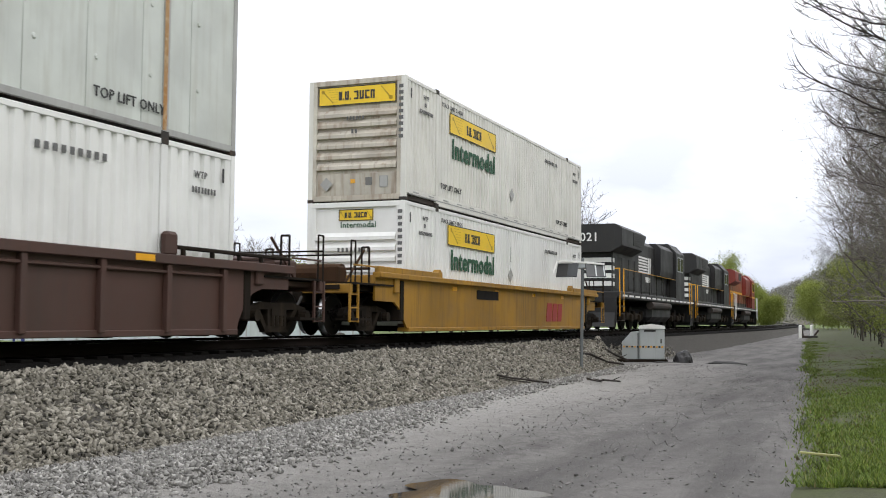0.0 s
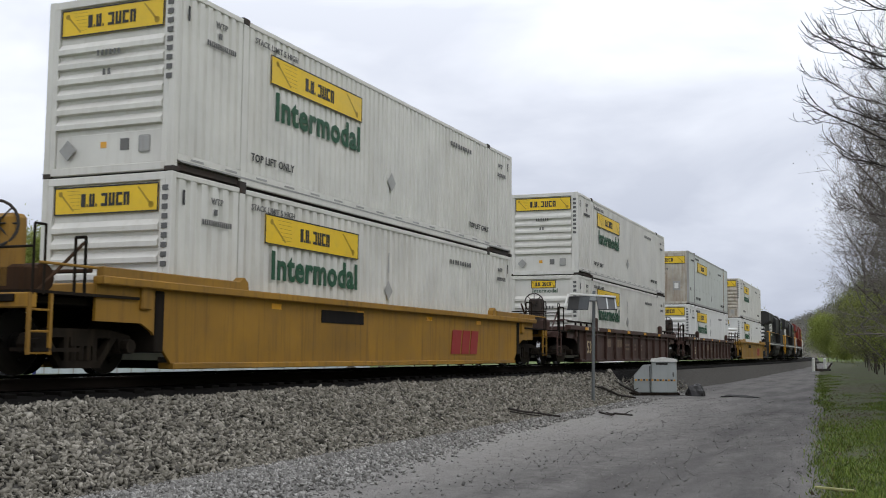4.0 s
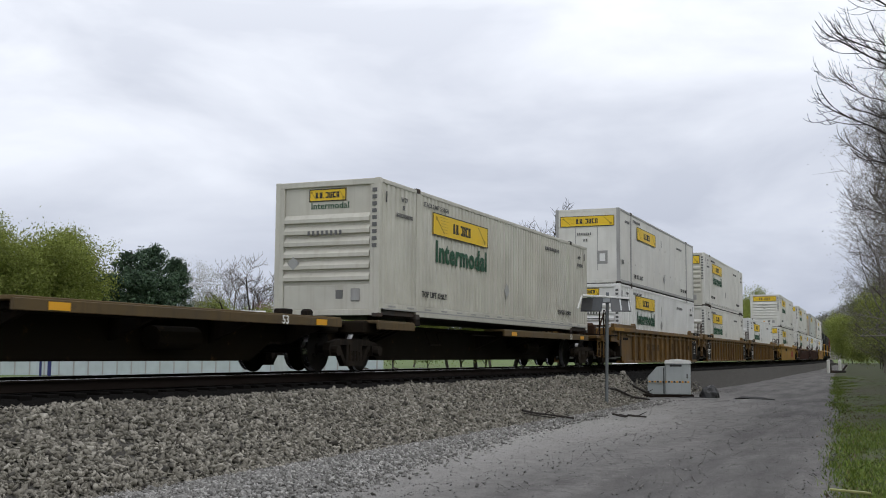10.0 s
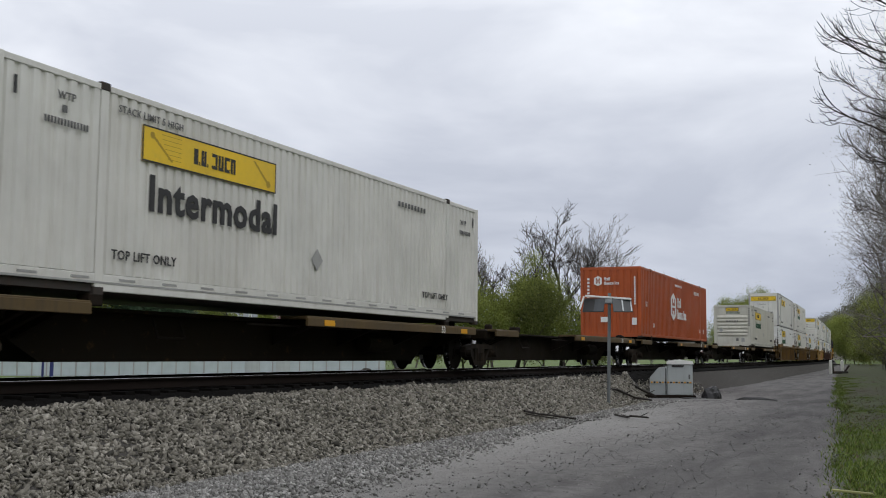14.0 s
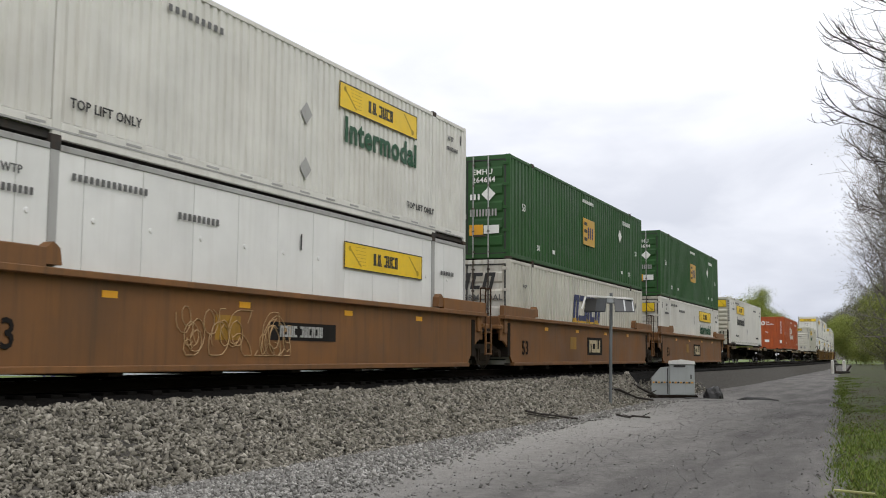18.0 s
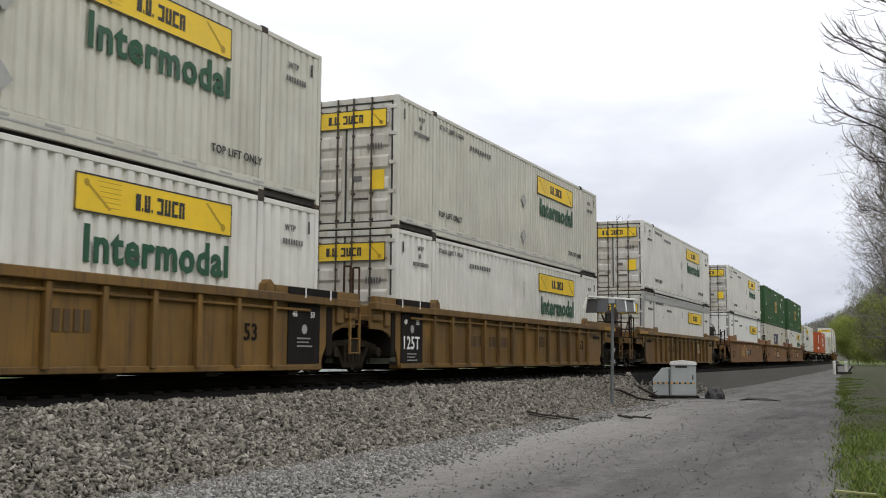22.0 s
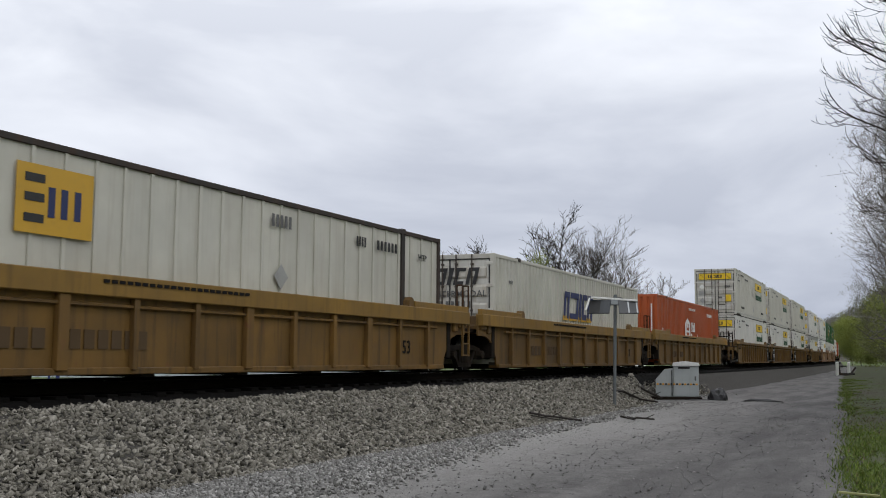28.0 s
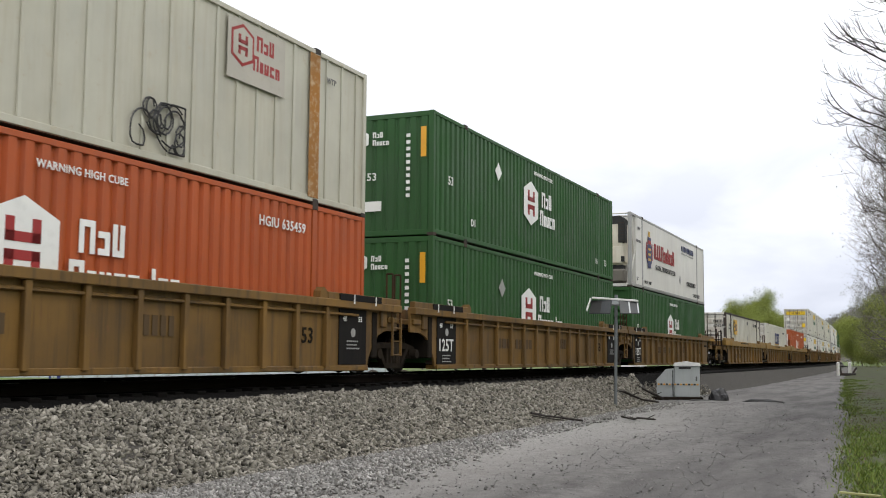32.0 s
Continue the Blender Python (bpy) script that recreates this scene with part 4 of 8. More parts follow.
def end_column(x, z, n, material, y=-0.006, w=0.11, step=0.15):
    """A column of small marks on a corner post."""
    def f(r):
        for_all = mesh_of(("column", n, w, step), lambda bm: [box(bm, 0, w, i * step, i * step + 0.085, -0.004, 0.005) for i in range(n)])
        part("marking", for_all, material, r, on_rear(x, z, -HALF + y))
    return f


STENCILS = (side_text("WTP", 1.05, 2.56, 0.15), side_plate(1.14, 2.38, 0.09, 0.10, GREYTXT), side_bars(0.82, 2.20, 0.85, 0.09, 14), side_text("STACK LIMIT 5 HIGH", 2.25, 2.62, 0.15),
            side_bars(14.9, 2.20, 0.7, 0.10, 8), side_text("WTP", 14.95, 2.45, 0.16), side_plate(0.28, 2.45, 0.05, 0.24, BLACK), side_plate(15.75, 2.45, 0.05, 0.24, BLACK))
FRONT_LOW = STENCILS + (side_sign(2.70, 2.07), side_word(2.92, 1.46), side_bars(11.4, 2.40, 1.5, 0.11, 9), side_plate(7.8, 1.9, 0.04, 0.45, GREYRAIL), side_diamond(7.6, 1.3))
GREEN_WORD = side_word(2.95, 1.39)
FRONT_HIGH = STENCILS + (side_sign(2.78, 2.01), GREEN_WORD, side_text("TOP LIFT ONLY", 2.2, 0.50, 0.195, BLACK), side_text("TOP LIFT ONLY", 12.7, 0.50, 0.195, BLACK),
                         side_bars(11.4, 2.45, 1.5, 0.11, 9), side_diamond(7.7, 0.75))
REAR_LOW = STENCILS + (side_sign(9.68, 2.14), side_word(9.86, 1.48), side_bars(4.2, 2.40, 1.5, 0.11, 9), side_plate(8.3, 1.9, 0.04, 0.45, GREYRAIL))
REAR_HIGH = STENCILS + (side_sign(9.55, 2.10), side_word(9.78, 1.47), side_text("TOP LIFT ONLY", 2.2, 0.50, 0.195, BLACK), side_text("TOP LIFT ONLY", 12.7, 0.50, 0.195, BLACK),
                        side_bars(4.2, 2.45, 1.5, 0.11, 9), side_diamond(8.1, 1.5), side_diamond(8.1, 0.45))
SMOOTH_HIGH = (side_sign(3.02, 1.98), side_text("TOP LIFT ONLY", 2.35, 0.33, 0.23, BLACK), side_text("TOP LIFT ONLY", 12.5, 0.33, 0.22, BLACK), side_bars(0.9, 2.45, 0.8, 0.1, 8),
               side_bars(2.3, 2.62, 1.3, 0.1, 11), side_bars(11.5, 2.35, 1.4, 0.1, 9), side_diamond(8.3, 0.45), side_plate(7.9, 2.1, 0.04, 0.3, BLACK), side_bars(0.35, 0.75, 0.4, 0.18, 2))
SMOOTH_LOW_REAR = (side_sign(9.85, 1.90, 3.66, 0.54), side_bars(0.8, 2.2, 0.85, 0.1, 9), side_text("WTP", 1.05, 2.45, 0.16), side_bars(2.3, 2.5, 1.6, 0.1, 14), side_bars(4.6, 2.25, 1.1, 0.11, 9),
                   side_plate(8.2, 2.1, 0.04, 0.3, BLACK), side_bars(14.6, 2.1, 0.8, 0.1, 8))
RIB_END_BIG = (end_sign(2.33, 2.08, 0.46, -1.04, 0.024), end_column(1.125, 1.45, 9, GREYTXT), end_bars(-0.25, 1.95, 0.5, 0.09, 6), end_bars(-0.12, 1.62, 0.2, 0.1, 2), end_diamond(-0.95, 0.24, 0.34, GREYRAIL), end_plate(-0.15, 0.42, 0.12, 0.1, SAFETY, 0.028))
RIB_END_SMALL = (end_sign(2.50, 0.92, 0.28, -0.46, 0.05), end_word(2.34), end_column(1.125, 1.45, 9, GREYTXT), end_bars(-0.45, 1.75, 0.9, 0.1, 8), end_diamond(-0.95, 1.0, 0.3, GREYRAIL))
DOOR_END = (end_sign(2.25, 2.06, 0.42, -1.03, -0.016), end_bars(0.55, 1.75, 0.4, 0.14, 6), end_plate(0.62, 0.85, 0.36, 0.44, YELLOW), end_plate(-1.02, 1.25, 0.42, 0.28, GREYRAIL),
            end_diamond(-1.0, 1.62, 0.36, WHITETXT), end_diamond(-0.98, 0.75, 0.36, GREYRAIL), end_plate(0.22, 1.05, 0.2, 0.12, GREYTXT))
FLAT_END = (end_sign(2.25, 2.2, 0.42, -1.1), end_bars(-0.4, 1.9, 0.6, 0.1, 7), end_bars(-0.15, 1.65, 0.2, 0.1, 2), end_plate(0.4, 0.75, 0.42, 0.52, GREYRAIL, -0.002), end_plate(0.5, 0.86, 0.22, 0.3, BRIGHT, -0.006),
            end_diamond(-0.95, 0.7, 0.3, GREYRAIL))
HUB_SIDE = (side_text("53", 0.85, 1.30, 0.30, WHITETXT), side_text("WARNING HIGH CUBE", 7.2, 2.54, 0.16, WHITETXT), side_text("53", 14.9, 0.45, 0.30, WHITETXT),
            side_text("D1", 2.3, 0.45, 0.26, WHITETXT), side_text("1A", 13.75, 0.45, 0.26, WHITETXT))
HUB_END = (end_badge(-0.7, 2.15, 0.34, 0.42, ORANGE), end_blocks(-0.26, 2.38, ((0.6, 1), (0.5, 0.7), (0.5, 1)), 0.13, 0.15, WHITETXT), end_blocks(-0.26, 2.20, ((0.6, 1), (0.4, 0.7), (0.5, 0.7), (0.5, 0.7), (0.5, 0.7), (-0.1, 1), (0.2, 1), (0.5, 0.7), (0.4, 0.7)), 0.13, 0.15, WHITETXT), end_text("53", -0.35, 1.45, 0.26, WHITETXT), end_plate(-0.42, 0.62, 0.4, 0.22, WHITETXT),
           end_column(-1.0, 1.35, 8, WHITETXT, -0.022, 0.10, 0.15), end_column(1.02, 1.35, 12, WHITETXT, -0.022, 0.06, 0.1), end_plate(0.92, 0.5, 0.2, 0.3, WHITETXT))
HUB_GREEN_END = (end_badge(-0.75, 2.15, 0.34, 0.42, GREEN), end_blocks(-0.3, 2.38, ((0.6, 1), (0.5, 0.7), (0.5, 1)), 0.14, 0.15, WHITETXT), end_blocks(-0.3, 2.19, ((0.6, 1), (0.4, 0.7), (0.5, 0.7), (0.5, 0.7), (0.5, 0.7)), 0.14, 0.15, WHITETXT), end_text("53", -0.45, 1.35, 0.26, WHITETXT), end_plate(-0.5, 0.6, 0.45, 0.24, WHITETXT),
                 end_column(0.6, 0.9, 10, WHITETXT, -0.022, 0.10, 0.16), end_plate(0.98, 1.85, 0.14, 0.72, SAFETY))


def hub(y, z, ink, big=True):
    top = ((0.66, 1), (0.50, 0.72), (0.52, 1))
    low = ((0.62, 1), (0.38, 0.72), (0.50, 0.72), (0.50, 0.72), (0.50, 0.72))
    more = ((0.10, 0.18), (-0.1, 1), (0.18, 1), (0.48, 0.72), (0.44, 0.72), (0.10, 0.18)) if big else ()
    return (side_badge(y, z, 1.25, 1.30, ink), side_blocks(y + 1.62, z + 0.66, top, 0.46, 0.14, WHITETXT, 0, 0.20), side_blocks(y + 1.45, z + 0.10, low + more, 0.46, 0.14, WHITETXT, 0, 0.20))


def emp(y, z, w=1.45, h=0.92):
    def f(r):
        p = part("emblem_square", plate(w, h, 0.010), GOLD, r, on_side(y - HALF, z), "yellow square emblem")
        for k in (0.16, 0.46, 0.74):
            part("emblem_stroke", plate(0.34, 0.11), BLACK, p, Matrix.Translation((0.14, h * k, 0.008)))
        for k in (0.58, 0.82, 1.08):
            part("emblem_stroke", plate(0.12, h * 0.44), BLUE, p, Matrix.Translation((k * w / 1.45, h * 0.26, 0.008)))
    return f


def end_emp(x, z, w, h):
    def f(r):
        p = part("emblem_square", plate(w, h, 0.010), GOLD, r, on_rear(x, z, -HALF - 0.022), "yellow square emblem")
        part("emblem_stroke", bars((0.05, 0.04, 0.05, 0.05), h * 0.5, 0.04), BLACK, p, Matrix.Translation((w * 0.2, h * 0.25, 0.007)))
    return f


EMP_SIDE = (emp(7.35, 1.10), side_text("53", 1.0, 1.45, 0.30, WHITETXT), side_diamond(12.2, 1.65, 0.5, WHITETXT), side_bars(12.9, 2.38, 1.2, 0.16, 7, WHITETXT), side_bars(7.3, 2.55, 1.4, 0.11, 13, WHITETXT),
            side_text("53", 14.9, 1.35, 0.26, WHITETXT), side_text("D1", 2.35, 0.42, 0.24, WHITETXT), side_text("D1", 13.75, 0.42, 0.24, WHITETXT), side_plate(12.6, 0.45, 0.22, 0.12, WHITETXT), side_plate(3.9, 0.45, 0.24, 0.12, WHITETXT))
EMP_END = (end_emp(-0.85, 2.0, 0.5, 0.36), end_text("EMHU", 0.16, 2.40, 0.22, WHITETXT), end_text("264644", 0.16, 2.17, 0.22, WHITETXT), end_diamond(0.45, 1.62, 0.42, WHITETXT), end_bars(0.1, 1.68, 0.35, 0.16, 3, WHITETXT),
           end_plate(0.08, 0.66, 0.42, 0.30, SAFETY), end_plate(0.52, 0.70, 0.46, 0.24, WHITETXT), end_text("53", -0.62, 0.72, 0.28, WHITETXT), end_plate(-0.98, 0.62, 0.18, 0.28, GREYRAIL),
           end_bars(0.1, 1.2, 0.85, 0.2, 9, GREYRAIL), end_text("WARNING", -0.92, 1.33, 0.17, WHITETXT), end_text("HIGH CUBE", -0.95, 1.14, 0.17, WHITETXT))
SWIFT_WORD = ((0.62, 1), (1.05, 1), (0.26, 1), (0.62, 1), (0.66, 1))
SWIFT_SIDE = (side_blocks(6.10, 1.44, SWIFT_WORD, 0.86, 0.14, BLUE, 0.22), side_blocks(6.04, 1.38, ((0.62, 0.16), (1.05, 0.16), (0.26, 0.16), (0.62, 0.16), (0.66, 0.16)), 0.86, 0.14, GOLD, 0.22), side_bars(12.3, 2.35, 1.5, 0.13, 9, GREYTXT), side_text("WTP", 1.1, 2.2, 0.14), side_plate(14.9, 2.2, 0.15, 0.2, GREYTXT))
SWIFT_END = (end_blocks(-1.0, 2.12, SWIFT_WORD, 0.46, 0.16, BLACK, 0.25), end_text("INTERMODAL", -0.50, 1.80, 0.24, GREYTXT), end_bars(-0.9, 1.5, 1.6, 0.18, 10, GREYTXT))


def crest(r):
    c = part("crest", mesh_of(("crest",), lambda bm: (box(bm, 0.15, 1.0, 0.2, 0.95, 0, 0.01, 0.0), box(bm, 0.3, 0.85, 0.0, 0.2, 0, 0.01), box(bm, 0.3, 0.85, 0.95, 1.3, 0, 0.01))), BLUE, r, on_side(2.6 - HALF, 0.95), "blue and gold shield emblem")
    for y in (0.3, 0.52, 0.74):
        part("crest_mark", plate(0.5, 0.1), GOLD, c, Matrix.Translation((0.33, y, 0.01)))
    part("crest_mark", plate(0.5, 0.16), RED, c, Matrix.Translation((0.33, 1.0, 0.01)))
    part("crest_mark", plate(0.3, 0.22), GOLD, c, Matrix.Translation((0.43, 1.32, 0.0)))
    for x in (0.02, 1.0):
        part("crest_mark", plate(0.16, 0.7), RED, c, Matrix.Translation((x, 0.35, 0.004)))


ENGLAND = (crest, side_blocks(4.1, 1.42, ((0.62, 1), (0.12, 0.2), (0.72, 1), (0.12, 0.2), (0.75, 1), (0.50, 0.74), (0.48, 0.74), (0.26, 1), (0.50, 0.74), (0.50, 0.74), (0.50, 1)), 0.66, 0.13, RED, 0, 0.20), side_text("GLOBAL TRANSPORTATION", 4.35, 0.98, 0.31, BLACK), side_bars(10.1, 2.32, 3.2, 0.26, 9, BLUE), side_bars(10.1, 2.18, 3.1, 0.06, 20, GREYRAIL),
           (lambda r: part("marking", blocks(tuple([(0.72, 1)] * 13), 0.20, 0.16), BLACK, r, on_side(11.3 - HALF, 0.72))), side_text("TOP LIFT ONLY", 12.9, 0.25, 0.24, BLACK), side_text("TOP LIFT ONLY", 2.1, 0.25, 0.19, BLACK), side_text("53'", 0.9, 0.30, 0.18, BLACK), side_text("WTP", 1.1, 2.35, 0.2), side_bars(0.8, 1.85, 0.9, 0.1, 8),
           side_diamond(9.5, 0.7, 0.4), side_plate(2.0, 0.09, 14.0, 0.05, GREYRAIL))


def loops(bm, rng, w, h, lines, r):
    """Looping sprayed lines: short rods along wandering curves."""
    for _ in range(lines):
        x, y, turn = rng.uniform(0, w), rng.uniform(0.1, 0.9) * h, rng.uniform(0, 6.28)
        bend = rng.choice((-1, 1)) * rng.uniform(0.25, 0.7)
        p = Vector((x, y, 0.004))
        for i in range(14):
            turn += bend + rng.uniform(-0.25, 0.25)
            q = p + Vector((math.cos(turn) * 0.10 + 0.012, math.sin(turn) * 0.12, 0))
            q.x, q.y = min(max(q.x, 0), w), min(max(q.y, 0), h)
            if (q - p).length > 0.01:
                rod(bm, p, q, r, 4)
            p = q


def scrawl(y, z, w, h, material):
    """A loose sprayed tag."""
    def f(r):
        part("sprayed_tag", mesh_of(("sprayed_tag", w, h), lambda bm: loops(bm, random.Random(5), w, h, 11, 0.016)), material, r, on_side(y - HALF, z), "dark sprayed scrawl")
    return f


def outlined_badge(y, z, w, h, ink, ground):
    """A six-sided outline with strokes in it on a repainted patch."""
    def f(r):
        rim = part("badge_outline", mesh_of(("badge", w, h), lambda bm: hexagon(bm, w, h)), ink, r, on_side(y - HALF, z), "red six-sided outline")
        badge(rim, Matrix.Translation((0.05, 0.06, 0.004)), round(w - 0.10, 3), round(h - 0.12, 3), ink, ground)
    return f


JB = "white steel container with a yellow board and dark green lettering"
SM = "smooth white riveted container with a yellow board"
container(263.30, 0.235, "fine", "ribbed", BRIGHT, FRONT_LOW + RIB_END_SMALL, JB)
container(263.30, 3.22, "fine", "ribbed", WHITE, FRONT_HIGH + RIB_END_BIG, "white steel container with a rust-stained ribbed end", end_body=STAINED)
container(240.00, 0.225, "corrugated", "ribbed", BRIGHT, FRONT_LOW + RIB_END_BIG[:2], JB)
container(240.00, 3.21, "smooth", "flat", GREY_WHITE, SMOOTH_HIGH + FLAT_END + (side_plate(14.10, 0.1, 0.09, 2.65, RUSTY, "rusted lifting post"),), "dirty smooth white container with a rust-stained end and small hatch", GREYRAIL, STAINED)
container(216.75, 0.235, "fine", "ribbed", WHITE, FRONT_LOW + RIB_END_SMALL, JB)
container(216.75, 3.22, "fine", "ribbed", WHITE, FRONT_HIGH + RIB_END_BIG, JB)
container(193.35, 0.235, "corrugated", "ribbed", WHITE, FRONT_LOW + RIB_END_BIG[:2], JB)
container(193.35, 3.22, "fine", "ribbed", WHITE, FRONT_HIGH + RIB_END_BIG, JB)
container(169.95, 0.235, "fine", "ribbed", BRIGHT, FRONT_LOW + RIB_END_SMALL, JB)
container(150.30, 0.25, "fine", "ribbed", WHITE, FRONT_LOW + RIB_END_SMALL, JB)
container(150.30, 3.235, "fine", "ribbed", WHITE, FRONT_HIGH + RIB_END_BIG, JB, end_body=CREAM)
container(130.60, 0.25, "corrugated", "ribbed", BRIGHT, FRONT_LOW + RIB_END_SMALL, JB)
container(130.60, 3.235, "smooth", "flat", WHITE, SMOOTH_HIGH + FLAT_END, SM, GREYRAIL)
container(109.75, 1.20, "fine", "ribbed", CREAM, FRONT_HIGH + RIB_END_SMALL, "streaked white steel container with a yellow board", end_body=CREAM)
container(74.15, 1.20, "corrugated", "folded", ORANGE, HUB_SIDE + HUB_END + hub(6.2, 0.90, ORANGE) + (side_text("HGIU 634351", 12.3, 2.40, 0.25, WHITETXT),), "orange corrugated steel container with white markings")
container(39.45, 1.20, "fine", "ribbed", WHITE, tuple(a for a in FRONT_HIGH if a is not GREEN_WORD) + (side_word(2.95, 1.30, 0.74, BLACK),) + RIB_END_BIG[:2], "white steel container with a yellowed ribbed end", end_body=TAN_WHITE)
container(18.40, 0.135, "fine", "doors", WHITE, REAR_LOW + DOOR_END[:1], JB)
container(18.40, 3.12, "corrugated", "doors", GREEN, EMP_SIDE + EMP_END, "dark green corrugated container with a yellow emblem")
container(-1.45, 0.125, "corrugated", "doors", CREAM, SWIFT_SIDE + SWIFT_END, "white corrugated container with large dark blue lettering blocks")
container(-1.45, 3.11, "corrugated", "doors", GREEN, EMP_SIDE + EMP_END, "dark green corrugated container with a yellow emblem")
container(-20.85, 0.185, "smooth", "doors", BRIGHT, SMOOTH_LOW_REAR + (end_sign(1.95, 1.0, 0.42, -1.05, -0.016),), SM, GREYRAIL)
container(-20.85, 3.17, "fine", "doors", WHITE, REAR_HIGH + DOOR_END, JB)
container(-44.25, 0.185, "smooth", "doors", WHITE, SMOOTH_LOW_REAR + (side_plate(0.15, 2.60, 15.85, 0.24, GREYRAIL, "grey upper band"), end_sign(2.0, 2.06, 0.42, -1.03, -0.016), end_bars(0.6, 1.3, 0.4, 0.14, 6)), SM, GREYRAIL)
container(-44.25, 3.17, "fine", "doors", WHITE, REAR_HIGH + DOOR_END, JB)
container(-67.70, 0.195, "corrugated", "doors", WHITE, REAR_LOW + DOOR_END[:2], JB)
container(-67.70, 3.18, "fine", "doors", CREAM, REAR_HIGH + DOOR_END, "grey-white steel container with stained doors")
container(-87.20, 0.16, "corrugated", "doors", WHITE, REAR_LOW + DOOR_END[:2], JB)
container(-87.20, 3.145, "fine", "doors", CREAM, REAR_HIGH + DOOR_END, "grey-white steel container with stained doors")
container(-106.65, 0.18, "fine", "doors", WHITE, REAR_LOW + DOOR_END[:2], JB)
container(-106.65, 3.165, "fine", "doors", CREAM, REAR_HIGH + DOOR_END, "grey-white steel container with stained doors")
container(-130.05, 0.215, "corrugated", "folded", ORANGE, HUB_SIDE + HUB_END + hub(6.2, 0.84, ORANGE) + (side_text("HGIU 635044", 12.3, 2.38, 0.25, WHITETXT),), "orange corrugated steel container with white markings")
container(-149.80, 0.195, "corrugated", "doors", CREAM, SWIFT_SIDE + SWIFT_END, "white corrugated container with large dark blue lettering blocks")
container(-169.50, 0.195, "posts", "doors", CREAM, (emp(3.05, 1.72, 1.38, 0.90), side_text("WTP", 1.15, 2.15, 0.26, BLACK), side_bars(0.95, 2.0, 0.8, 0.06, 10), side_bars(12.0, 2.4, 0.45, 0.20, 4, BLACK),
          side_bars(12.9, 2.4, 1.0, 0.20, 6, BLACK), side_bars(8.9, 2.45, 0.7, 0.22, 5, GREYTXT), side_text("WTP", 14.9, 2.35, 0.2, BLACK), side_diamond(9.0, 1.35, 0.45),
          end_emp(-1.05, 1.95, 0.62, 0.42), end_text("EMHU", 0.55, 2.36, 0.22, BLACK), end_text("638246", 0.55, 2.10, 0.22, BLACK)), "white posted-side container with a yellow square emblem", CASTING)
container(-193.00, 0.235, "corrugated", "ribbed", GREEN, HUB_SIDE + HUB_GREEN_END[:3] + hub(6.7, 0.84, RED, False), "green corrugated container with white markings")
container(-193.00, 3.22, "flush", "reefer", WHITE, ENGLAND, "white refrigerated container with a crest and dark red lettering blocks", GREYRAIL)
container(-212.00, 0.245, "corrugated", "folded", GREEN, HUB_SIDE + HUB_GREEN_END + hub(6.1, 0.84, RED) + (side_diamond(4.3, 1.75, 0.5, GREYRAIL),), "green corrugated container with white markings")
container(-212.00, 3.23, "corrugated", "folded", GREEN, HUB_SIDE + HUB_GREEN_END + hub(6.3, 1.0, RED, False) + (side_diamond(4.0, 1.9, 0.5, WHITETXT),), "green corrugated container with white markings")
container(-231.50, 0.245, "corrugated", "folded", ORANGE, HUB_SIDE + HUB_END + hub(6.4, 0.84, RED) + (side_text("HGIU 635459", 12.3, 2.38, 0.25, WHITETXT),), "orange corrugated steel container with white markings")
container(-231.50, 3.23, "posts", "folded", TAN_WHITE, (side_plate(11.25, 1.75, 1.75, 1.05, OLD_PATCH), outlined_badge(11.35, 2.0, 0.66, 0.74, RED, OLD_PATCH), side_blocks(12.1, 2.38, ((0.66, 1), (0.50, 0.72), (0.52, 1)), 0.27, 0.14, RED), side_blocks(12.0, 2.02, ((0.62, 1), (0.38, 0.72), (0.50, 0.72), (0.50, 0.72), (0.50, 0.72)), 0.27, 0.14, RED), scrawl(8.95, 0.2, 1.25, 0.75, BLACK),
          side_plate(13.88, 0.1, 0.36, 2.75, RUSTY, "rusted lifting post"), side_text("WTP", 14.5, 2.4, 0.16)), "weathered cream container with a rusted post and a sprayed scrawl")


def wheel_disc(bm):
    rod(bm, (-0.06, 0, 0), (0.06, 0, 0), 0.44, 24)
    rod(bm, (-0.075, 0, 0), (-0.06, 0, 0), 0.475, 24)
    rod(bm, (0.06, 0, 0), (0.09, 0, 0), 0.14, 12)


def tyre_ring(bm):
    n = 24
    for i in range(n):
        a, b = 2 * math.pi * i / n, 2 * math.pi * (i + 1) / n
        q = []
        for x, r in ((-0.058, 0.446), (0.062, 0.446)):
            q += [(x, r * math.cos(a), r * math.sin(a)), (x, r * math.cos(b), r * math.sin(b))]
        bm.faces.new([bm.verts.new(p) for p in (q[0], q[1], q[3], q[2])])


